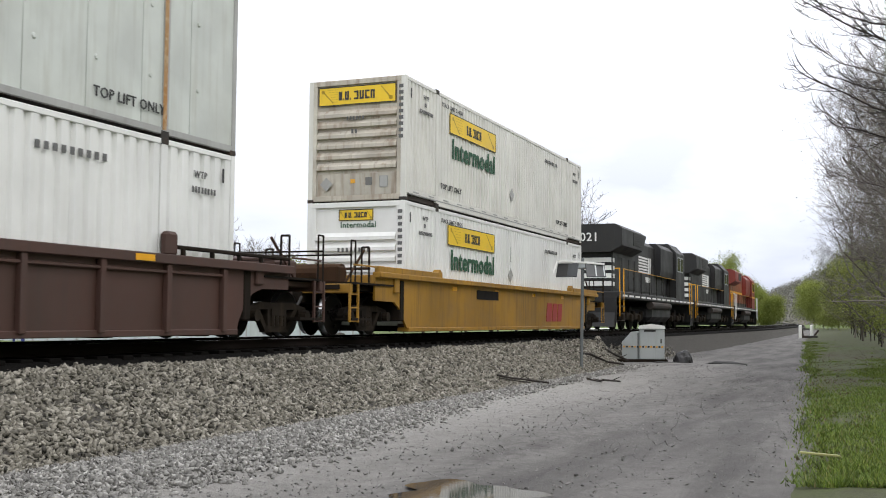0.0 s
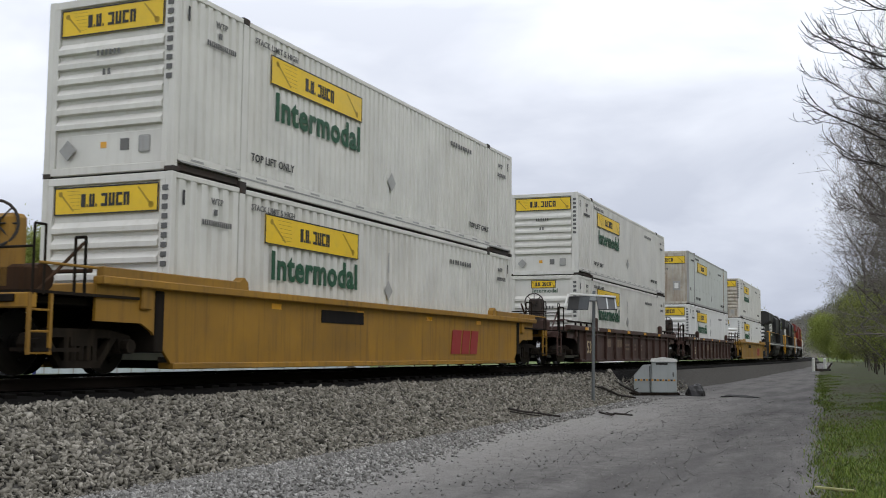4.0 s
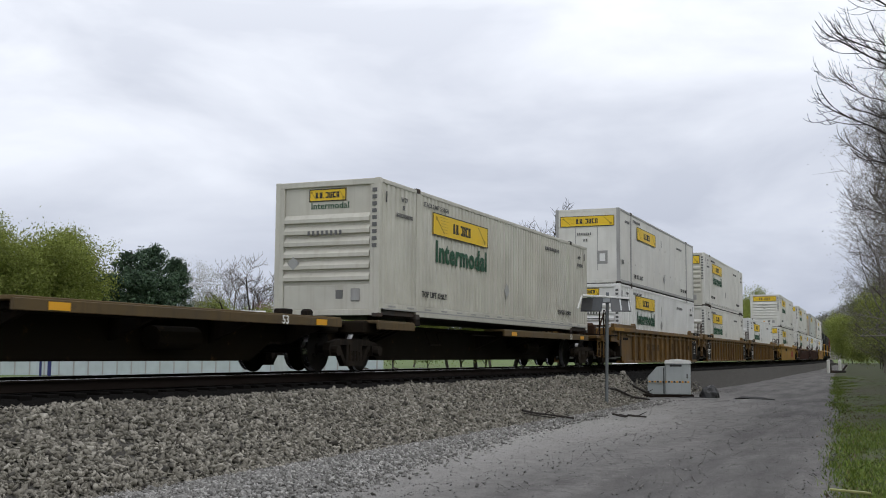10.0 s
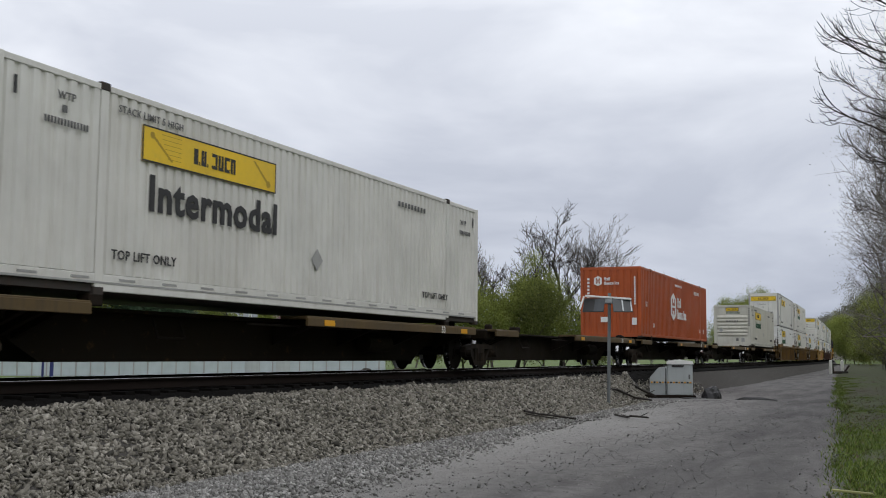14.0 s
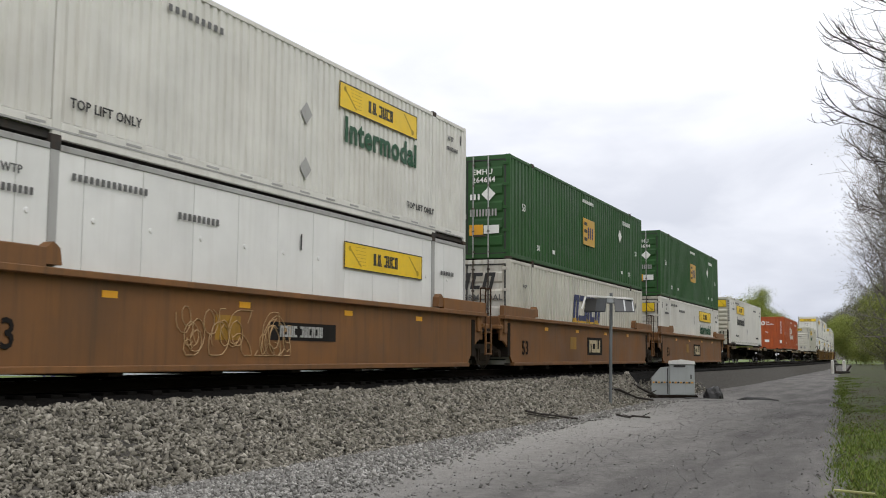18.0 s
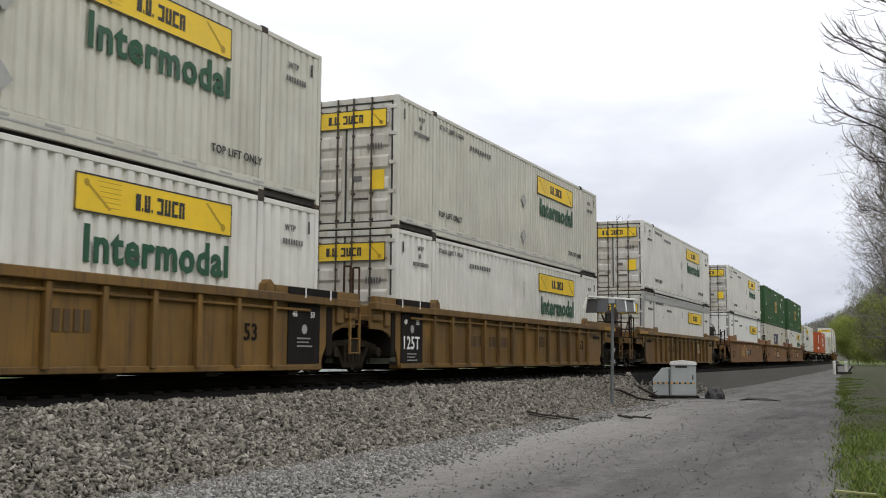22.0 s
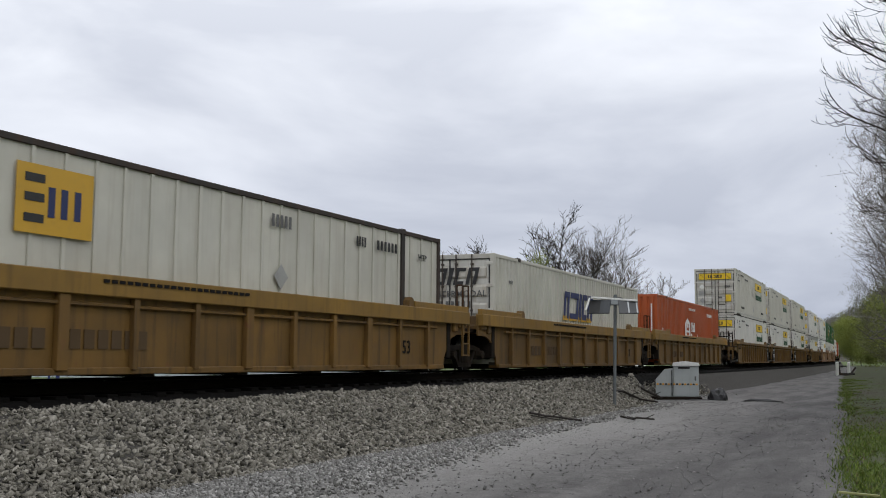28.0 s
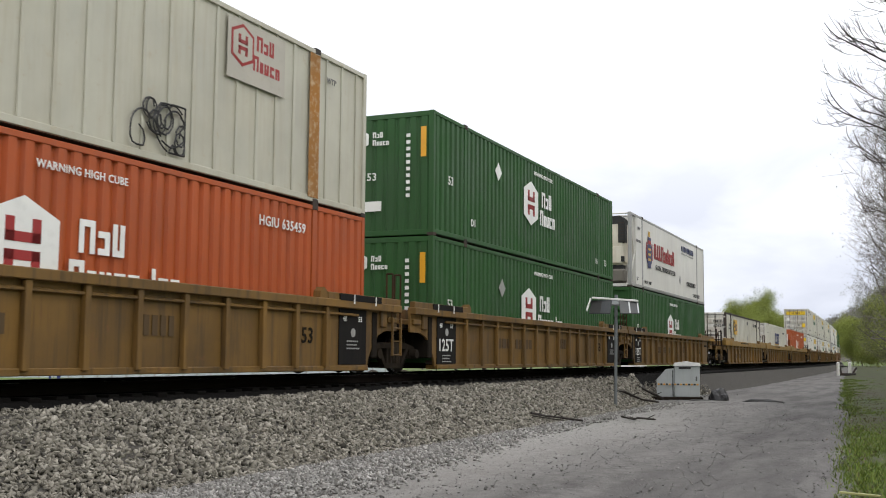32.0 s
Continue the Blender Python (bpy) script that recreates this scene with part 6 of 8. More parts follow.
            part("end_platform", box_mesh(-1.35, 1.35, *sorted((e * (h + 0.2), e * (h + 0.95))), 1.0, 1.1, 0.01), CAR_TAN, root)
            if there == "brake":
                brake_wheel(root, 0.5, e * (h + 0.5), 2.0, CASTING)


TAN_LABEL = "weathered yellow ribbed well wagon with black stencil panels"
well_car(263.30, "gold", "truck", "truck", "yellow smooth-sided well wagon with a black number panel")
well_car(240.00, "maroon", "truck", "truck", "dark red ribbed well wagon with a cream number", True)
well_car(216.75, "maroon", "truck", "truck", "dark red ribbed well wagon with a cream number", True)
well_car(193.35, "gold", "truck", "truck", "bright yellow smooth well wagon with red strokes", True)
well_car(169.95, "tan", "joint", "truck", TAN_LABEL)
well_car(150.30, "tan", "joint", "none", TAN_LABEL)
well_car(130.60, "tan", "truck", "none", TAN_LABEL)
spine_car(117.85, 17.75, True, front_end=True)
spine_car(100.10, 17.75, False)
spine_car(82.30, 17.75, True)
spine_car(64.90, 17.50, False)
spine_car(47.50, 17.50, True, rear_end=True)
well_car(18.40, "smooth", "joint", "truck", "brown smooth-sided well wagon with a black emblem panel")
well_car(-1.45, "smooth", "joint", "none", "brown smooth-sided well wagon with a black emblem panel")
k13 = well_car(-20.85, "smooth", "truck", "none", "brown smooth-sided well wagon with a pale sprayed scrawl", True)
scrawl_on_car(k13)
pale = well_car(-44.25, "tan", "truck", "truck", "weathered yellow ribbed well wagon with a pale emblem", True)
part("word_mark", blocks(((0.62, 1), (0.62, 1), (0.80, 1)), 0.46, 0.12, 0.0, 0.24), CREAMTXT, pale, on_side(3.55, 0.60, 1.395), "row of plain lettering blocks")
well_car(-67.70, "tan", "joint", "truck", TAN_LABEL)
well_car(-87.20, "tan", "joint", "none", TAN_LABEL)
well_car(-106.65, "tan", "truck", "none", TAN_LABEL)
well_car(-130.05, "deep", "joint", "truck", "weathered yellow well wagon with a deep top beam", True)
well_car(-149.80, "deep", "joint", "none", "weathered yellow well wagon with a deep top beam")
well_car(-169.50, "deep", "truck", "none", "weathered yellow well wagon with a deep top beam")
well_car(-193.00, "tan", "joint", "truck", TAN_LABEL)
well_car(-212.00, "tan", "joint", "none", TAN_LABEL)
well_car(-231.50, "tan", "truck", "none", TAN_LABEL)


def loco_truck(parent, y):
    t = part("truck", mesh_of(("loco_truck",), lambda bm: (box(bm, 0.95, 1.2, -2.1, 2.1, 0.45, 0.75, 0.05), box(bm, -1.2, -0.95, -2.1, 2.1, 0.45, 0.75, 0.05), box(bm, -1.0, 1.0, -0.3, 0.3, 0.5, 0.8))), TRUCK, parent, pose(0, y, 0), "dirty three-axle truck")
    for k in (-1.75, 0, 1.75):
        w = part("wheelset", mesh_of(("loco_wheelset",), lambda bm: (rod(bm, (-0.83, 0, 0), (-0.69, 0, 0), 0.53, 20), rod(bm, (0.69, 0, 0), (0.83, 0, 0), 0.53, 20), rod(bm, (-0.95, 0, 0), (0.95, 0, 0), 0.1, 8))), WHEEL, t, pose(0, k, 0.53))
        AXLES.append(w)
        part("axle_box", box_mesh(1.1, 1.3, -0.2, 0.2, -0.12, 0.2, 0.04), TRUCK, t, pose(0, k, 0.5))
        part("spring", mesh_of(("spring",), lambda bm: rod(bm, (1.22, 0.42, 0.5), (1.22, 0.42, 0.85), 0.1, 8)), TRUCK, t, pose(0, k, 0))


def locomotive(s, body, label, number="", lead=False):
    """A six-axle road locomotive, its nose the way it travels."""
    length = 20.6
    root = ride(tagged(new("locomotive"), label, "locomotive", "locomotives"), s + length / 2)
    h = length / 2
    upper = LOCO_RED if lead else body
    part("frame", box_mesh(-1.5, 1.5, -h + 0.5, h - 0.5, 1.35, 1.65, 0.03), LOCO_BLACK, root)
    hood = part("long_hood", mesh_of(("long_hood",), lambda bm: prism(bm, [(-1.0, 1.6), (1.0, 1.6), (1.0, 4.1), (0.8, 4.3), (-0.8, 4.3), (-1.0, 4.1)], "y", -h + 1.5, h - 6.0)), body, root, None, "long engine hood")

    def wings(bm):
        prism(bm, [(-1.0, 3.35), (-1.5, 3.62), (-1.5, 4.36), (-1.2, 4.55), (1.2, 4.55), (1.5, 4.36), (1.5, 3.62), (1.0, 3.35)], "y", -h + 1.1, -h + 6.4)
        for v in bm.verts:                                     # the front of the housing slants back into the hood
            if v.co.y > 0 - h + 5 and v.co.z < 4.0:
                v.co.y -= 0.9
    part("radiator_housing", mesh_of(("radiator_housing",), wings), upper, hood, None, "flared radiator housing")
    grille = part("radiator_grille", box_mesh(1.5, 1.515, -h + 3.4, -h + 5.2, 3.75, 4.3), RUBBER, hood)
    for i in range(5):
        part("grille_bar", box_mesh(1.515, 1.525, -h + 3.4, -h + 5.2, 3.80 + 0.1 * i, 3.83 + 0.1 * i), LOCO_BLACK, grille)
    part("exhaust", box_mesh(-0.35, 0.35, -0.6, 1.0, 4.25, 4.5, 0.05), LOCO_BLACK, hood)
    part("roof_fan", mesh_of(("roof_fan",), lambda bm: rod(bm, (0, 0, 4.5), (0, 0, 4.64), 0.55, 16)), LOCO_BLACK, hood, pose(0, -h + 3.2, 0))
    part("blower_housing", mesh_of(("blower_housing",), lambda bm: prism(bm, [(-1.3, 2.7), (1.3, 2.7), (1.35, 3.0), (1.35, 4.1), (1.1, 4.35), (-1.1, 4.35), (-1.35, 4.1), (-1.35, 3.0)], "y", 0.6, h - 6.0)), upper, hood)
    for i in range(9):
        y = -h + 1.9 + i * 1.38
        part("hood_door", box_mesh(1.0, 1.018, y, y + 1.26, 1.8, 3.2, 0.005), body, hood)
        part("door_latch", box_mesh(1.018, 1.03, y + 1.1, y + 1.16, 2.3, 2.42), CASTING, hood)
    cab = part("cab", mesh_of(("loco_cab",), lambda bm: prism(bm, [(-1.5, 1.6), (1.5, 1.6), (1.5, 4.1), (1.05, 4.6), (-1.05, 4.6), (-1.5, 4.1)], "y", h - 6.0, h - 3.2)), upper, root, None, "crew cab")
    for y0, y1 in ((5.45, 4.75), (4.55, 3.8)):
        win = part("side_window", box_mesh(1.5, 1.512, h - y0, h - y1, 3.15, 3.85), GLASS, cab)
        part("window_frame", box_mesh(1.5, 1.508, h - y0 - 0.06, h - y1 + 0.06, 3.09, 3.91), GALV if not lead else SAFETY, win)
    part("rear_window", box_mesh(1.02, 1.36, h - 6.012, h - 6.0, 3.3, 3.85), GLASS, cab)
    part("nose", box_mesh(-1.0, 1.0, h - 3.3, h - 1.5, 1.6, 3.2, 0.12), body, root)
    tank = part("fuel_tank", mesh_of(("loco_tank",), lambda bm: box(bm, -1.45, 1.45, -2.6, 2.9, 0.35, 1.30, 0.25)), LOCO_BLACK, root, None, "big black fuel tank")
    gold = SAFETY if not lead else WHITETXT
    for k in (-1, 1):
        part("air_reservoir", mesh_of(("air_reservoir",), lambda bm: rod(bm, (0, -2.5, 1.15), (0, 2.5, 1.15), 0.19, 12)), CASTING, root, pose(k * 1.42, -0.2, 0))
        for e in (-1, 1):
            for i in range(4):
                part("step", box_mesh(-0.12, 0.12, -0.35, 0.35, 0.4 + 0.3 * i, 0.44 + 0.3 * i), CASTING, root, pose(k * 1.45, e * (h - 1.0), 0))
            handrail(root, [(k * 1.5, e * (h - 0.6), 0.6), (k * 1.5, e * (h - 0.6), 2.6), (k * 1.3, e * (h - 0.6), 2.6)], 0.028, gold)
            handrail(root, [(k * 1.5, e * (h - 1.4), 0.8), (k * 1.5, e * (h - 1.4), 2.62)], 0.028, gold)
        handrail(root, [(k * 1.48, -h + 1.4, 2.62), (k * 1.48, h - 6.1, 2.62)], 0.014, SAFETY if k > 0 else CASTING)
        for i in range(8):
            y = -h + 1.6 + i * (2 * h - 7.6) / 7
            handrail(root, [(k * 1.48, y, 1.6), (k * 1.48, y, 2.62)], 0.013)
        for i in range(15):
            part("sill_dash", box_mesh(*sorted((k * 1.5, k * 1.506)), -h + 1.2 + i * 1.32, -h + 2.15 + i * 1.32, 1.44, 1.52), WHITETXT, root)
    loco_truck(root, -h + 4.2)
    loco_truck(root, h - 4.2)
    for e in (-1, 1):
        part("coupler", box_mesh(-0.15, 0.15, *sorted((e * (h - 0.5), e * (h + 0.15))), 0.75, 1.02, 0.04), CASTING, root)
        part("pilot", box_mesh(-1.4, 1.4, *sorted((e * (h - 0.5), e * (h - 0.35))), 0.3, 1.4, 0.02), LOCO_BLACK, root)
        part("plow", mesh_of(("plow", e), lambda bm: prism(bm, [(e * (h - 0.35), 0.15), (e * (h - 0.1), 0.15), (e * (h - 0.35), 0.75)], "x", -1.35, 1.35)), LOCO_BLACK, root)
    end = part("hood_end", box_mesh(-0.96, 0.96, -h + 1.47, -h + 1.5, 1.7, 3.95), body, hood)
    if not lead:
        for i in range(4):
            part("end_stripe", box_mesh(-0.95, 0.95, -h + 1.455, -h + 1.47, 1.9 + 0.34 * i, 2.10 + 0.34 * i), WHITETXT, end, None, "white end stripe")
            part("corner_stripe", box_mesh(1.0, 1.006, -h + 1.52, -h + 1.85, 1.9 + 0.34 * i, 2.08 + 0.34 * i), WHITETXT, hood, None, "white corner stripe")
        if number:
            part("lettering", letters(number, 0.52), WHITETXT, hood, on_rear(-0.62, 3.82, -h + 1.094), "white running number")
        em = part("emblem_stripes", mesh_of(("emblem_stripes",), lambda bm: [box(bm, 0, 2.2, 0.14 * i, 0.14 * i + 0.085, 0, 0.008) for i in range(6)]), WHITETXT, hood, on_side(-h + 6.9, 2.72, 1.021), "white striped emblem")
        em["kind"] = "stuff"
        part("marking", bars((0.3, 0.3), 0.80, 0.10, 0.1), WHITETXT, em, Matrix.Translation((2.3, 0.0, 0)))
        part("marking", bars((0.3, 0.3, 0.3), 0.26, 0.12), WHITETXT, hood, on_side(-h + 8.6, 2.30, 1.021))
    else:
        part("band", box_mesh(1.0, 1.025, -h + 1.6, h - 6.0, 2.75, 2.90), SAFETY, hood, None, "yellow band")
        part("band", box_mesh(1.5, 1.51, h - 5.9, h - 3.3, 2.55, 2.70), SAFETY, cab, None, "yellow band")
        part("lower_band", box_mesh(1.019, 1.024, -h + 1.6, h - 6.0, 1.65, 2.0), LOCO_BLACK, hood, None, "black lower band")
    return root


locomotive(284.40, LOCO_BLACK, "black freight locomotive with white stripes and running number", "9021")
locomotive(305.30, LOCO_BLACK, "black freight locomotive with white stripes, coupled in the middle")
locomotive(326.20, LOCO_ORANGE, "orange and dark red locomotive with a yellow band", lead=True)


# ---- beside the road ----
PANEL_GREY = paint("dull_panel_glass", (0.045, 0.05, 0.055), (0.12, 0.12, 0.12), 0.3, 0.45)


def panel_post():
    root = tagged(new("trackside_post"), "grey steel trackside post with two tilted panels under a white cap", "post")
    root.matrix_world = pose(-8.81, 32.5, 0.0, 0, 0, 15)
    part("post", mesh_of(("post",), lambda bm: rod(bm, (0, 0, -0.1), (0.05, 0, 3.55), 0.05, 10)), paint("dull_grey_post", (0.15, 0.165, 0.17), (0.09, 0.09, 0.085), 0.4, 0.6), root, None, "dull grey steel tube")
    part("cap", box_mesh(-0.70, 0.72, -0.12, 0.08, -0.03, 0.03, 0.01), WHITEPOST, root, pose(0, 0, 3.41, 0, 4, 0), "white cap strip")
    part("end_strip", box_mesh(-0.025, 0.025, -0.03, 0.03, -0.46, 0.0, 0.008), WHITEPOST, root, pose(-0.73, -0.06, 3.44, -28, 10, -14), "white edge strip")
    part("hub", box_mesh(-0.12, 0.16, -0.10, 0.08, 3.22, 3.40, 0.03), GALV, root)
    left = part("panel", box_mesh(-0.33, 0.33, -0.02, 0.02, -0.46, 0.02, 0.006), PANEL_GREY, root, pose(-0.40, -0.05, 3.36, -28, 0, -14), "dark grey tilted panel")
    part("panel_face", box_mesh(-0.31, 0.02, -0.028, -0.021, -0.44, -0.02), RUBBER, left, None, "dark glass face")
    right = part("panel", box_mesh(-0.30, 0.30, -0.02, 0.02, -0.46, 0.02, 0.006), PANEL_GREY, root, pose(0.42, -0.05, 3.36, -28, 0, 12), "dark grey tilted panel")
    part("panel_rib", box_mesh(-0.02, 0.02, -0.035, -0.02, -0.44, 0.0), GALV, right)
    part("panel_rib", box_mesh(0.24, 0.28, -0.035, -0.02, -0.44, 0.0), GALV, right)
    part("footing", box_mesh(-0.14, 0.14, -0.14, 0.14, -0.1, 0.05, 0.03), STEEL, root)


def relay_case():
    root = tagged(new("relay_case"), "pale grey steel relay case with a striped band on slab", "equipment cabinet")
    root.matrix_world = pose(-9.05, 42.6, 0.0, 0, 0, 13)
    part("slab", box_mesh(-1.05, 0.95, -0.7, 0.7, -0.1, 0.13, 0.03), CAR_DARK, root, None, "dark timber slab")
    part("body", box_mesh(-0.12, 0.84, -0.45, 0.45, 0.13, 1.32, 0.015), GREYBOX, root)
    part("lid", mesh_of(("lid",), lambda bm: prism(bm, [(-0.16, 1.32), (0.88, 1.32), (0.84, 1.44), (0.36, 1.50), (-0.12, 1.44)], "y", -0.5, 0.5)), WHITEPOST, root, None, "white sloped lid")
    part("side_case", mesh_of(("side_case",), lambda bm: prism(bm, [(-0.80, 0.13), (-0.125, 0.13), (-0.125, 1.22), (-0.45, 1.18), (-0.80, 0.78)], "y", -0.40, 0.40)), GREYBOX, root, None, "lower case with a sloping front")
    part("seam", box_mesh(-0.20, -0.165, -0.42, -0.40, 0.15, 1.15), RUBBER, root)
    part("vent", box_mesh(0.05, 0.5, -0.458, -0.45, 1.2, 1.28), RUBBER, root)
    part("handle", box_mesh(0.68, 0.74, -0.48, -0.45, 0.75, 0.92, 0.01), STEEL, root)
    for i in range(15):
        x = -0.76 + i * 0.105
        part("band_mark", box_mesh(x, x + 0.075, -0.462, -0.452, 0.58, 0.64), RUBBER if i % 2 else SAFETY, root)


def lump(name, x, y, size, material, label, category, seed):
    def make(bm):
        bmesh.ops.create_icosphere(bm, subdivisions=3, radius=1.0)
        for v in bm.verts:
            f = 1 + 0.35 * noise.noise(v.co * 1.7 + Vector((seed, 0, 0))) + 0.12 * noise.noise(v.co * 5 + Vector((seed, 3, 0)))
            v.co = Vector((v.co.x * size[0] * f, v.co.y * size[1] * f, max(-0.05, v.co.z * size[2] * f)))
    ob = part(name, mesh_of((name, seed), make), material, None, pose(x, y, 0.0))
    tagged(ob, label, category)


def branch_litter(name, pts, r, label):
    """A fallen branch along a few points, with stubs."""
    rng = random.Random(len(pts))
    def make(bm):
        for a, b in zip(pts, pts[1:]):
            rod(bm, a, b, r, 5, r * 0.8)
            m = (Vector(a) + Vector(b)) / 2
            rod(bm, m, m + Vector((rng.uniform(-0.25, 0.25), rng.uniform(-0.15, 0.15), rng.uniform(0.0, 0.14))), r * 0.5, 4, r * 0.2)
    tagged(part(name, mesh_of((name, round(pts[0][0], 2)), make), BARK_DARK), label, "branch")


BARK_DARK = paint("wet_dark_bark", (0.03, 0.024, 0.02), (0.02, 0.016, 0.012), 0.5, 0.9)
panel_post()
relay_case()
lump("tarpaulin_heap", -7.45, 42.3, (0.42, 0.36, 0.46), plain("black_tarpaulin", (0.022, 0.022, 0.025), 0.45), "black tarpaulin heap lying beside the relay case", "heap", 3)
lump("flat_rubber_mat", -5.8, 42.4, (0.72, 0.34, 0.10), RUBBER, "flat black rubber strip lying on the road", "mat", 8)
lump("flat_rubber_mat", -8.1, 42.0, (0.55, 0.3, 0.06), RUBBER, "flat black rubber strip lying by the relay case", "mat", 5)
branch_litter("fallen_branch", [(-8.63, 24.3, 0.30), (-8.5, 25.0, 0.2), (-8.34, 25.6, 0.14), (-8.1, 25.7, 0.10), (-7.8, 25.75, 0.07)], 0.03, "dark fallen branch lying on the gravel")
branch_litter("fallen_branch", [(-8.55, 24.2, 0.24), (-8.3, 24.9, 0.14), (-8.1, 25.2, 0.10)], 0.018, "thin dark fallen branch lying on the gravel")
branch_litter("fallen_branch", [(-7.5, 28.3, 0.06), (-6.95, 27.4, 0.05), (-6.75, 27.0, 0.11), (-6.45, 27.6, 0.05)], 0.03, "dark fallen branch lying on the gravel")
branch_litter("fallen_branch", [(-10.1, 34.8, 0.75), (-9.6, 34.6, 0.55), (-9.3, 35.4, 0.5), (-8.9, 36.0, 0.25)], 0.045, "dark fallen branch lying on the bank")
branch_litter("fallen_branch", [(-10.0, 38.0, 0.75), (-9.7, 38.8, 0.62), (-9.4, 39.2, 0.40), (-8.9, 39.4, 0.16)], 0.05, "dark fallen branch lying on the bank")
branch_litter("fallen_branch", [(-9.6, 36.2, 0.50), (-9.0, 36.4, 0.22), (-8.5, 36.9, 0.12)], 0.04, "dark fallen branch lying on the bank")


def marker_posts():
    for x, y, h in ((-8.50, 117.0, 1.35), (-7.55, 119.5, 1.35)):
        ob = tagged(new("marker_post"), "white round marker post beside the road", "post", "white marker posts")
        ob.matrix_world = pose(x, y, 0)
        part("shaft", mesh_of(("marker_shaft",), lambda bm: rod(bm, (0, 0, -0.1), (0, 0, 1.3), 0.16, 10)), WHITEPOST, ob)
        part("cap", mesh_of(("marker_cap",), lambda bm: rod(bm, (0, 0, 1.3), (0, 0, 1.38), 0.17, 10, 0.08)), WHITEPOST, ob)
    st = tagged(new("switch_stand"), "dark steel switch machine between white posts", "switch stand")
    st.matrix_world = pose(-7.75, 117.4, 0, 0, 0, 8)
    part("base", box_mesh(-0.7, 0.9, -0.3, 0.3, 0.0, 0.28, 0.05), CASTING, st)
    part("lever", rod_mesh((-0.5, 0, 0.2), (-0.62, 0, 1.0), 0.09), CASTING, st)
    part("lever", rod_mesh((0.55, 0, 0.2), (1.0, 0, 0.85), 0.10), CASTING, st)
    part("link", rod_mesh((-0.6, 0, 0.95), (0.15, 0, 0.95), 0.07), CASTING, st)


marker_posts()
board = part("yellow_board", box_mesh(-0.22, 0.22, -0.03, 0.03, 0, 0.025, 0.005), paint("faded_yellow_board", (0.30, 0.30, 0.11), (0.15, 0.16, 0.06), 0.5), None, pose(-0.76, 13.13, 0.09, 0, 4, 12))
tagged(board, "faded yellow wooden board lying in the grass", "board")


def puddle():
    rng = random.Random(2)
    n = 30
    pts = []
    for i in range(n):
        a = 2 * math.pi * i / n
        k = 1 + 0.25 * math.sin(3 * a + 1) + 0.12 * math.sin(7 * a)
        pts.append((0.62 * k * math.cos(a), 0.62 * k * math.sin(a)))
    def make(bm):
        bm.faces.new([bm.verts.new((x, y, 0)) for x, y in pts])
    m, nt, b = nodes_of("muddy_water")
    v = coords(nt, per_object=False)
    nt.links.new(mixed(nt, noise_of(nt, v, 3.0), (0.05, 0.047, 0.043), (0.09, 0.085, 0.078)), b.inputs["Base Color"])
    b.inputs["Roughness"].default_value = 0.04
    bumped(nt, b, noise_of(nt, v, 14.0), 0.03, 0.005)
    ob = part("puddle", mesh_of(("puddle",), make), m, None, pose(-3.62, 9.2, 0.048))
    tagged(ob, "shallow muddy puddle on the gravel road", "puddle", kind="structure")


puddle()


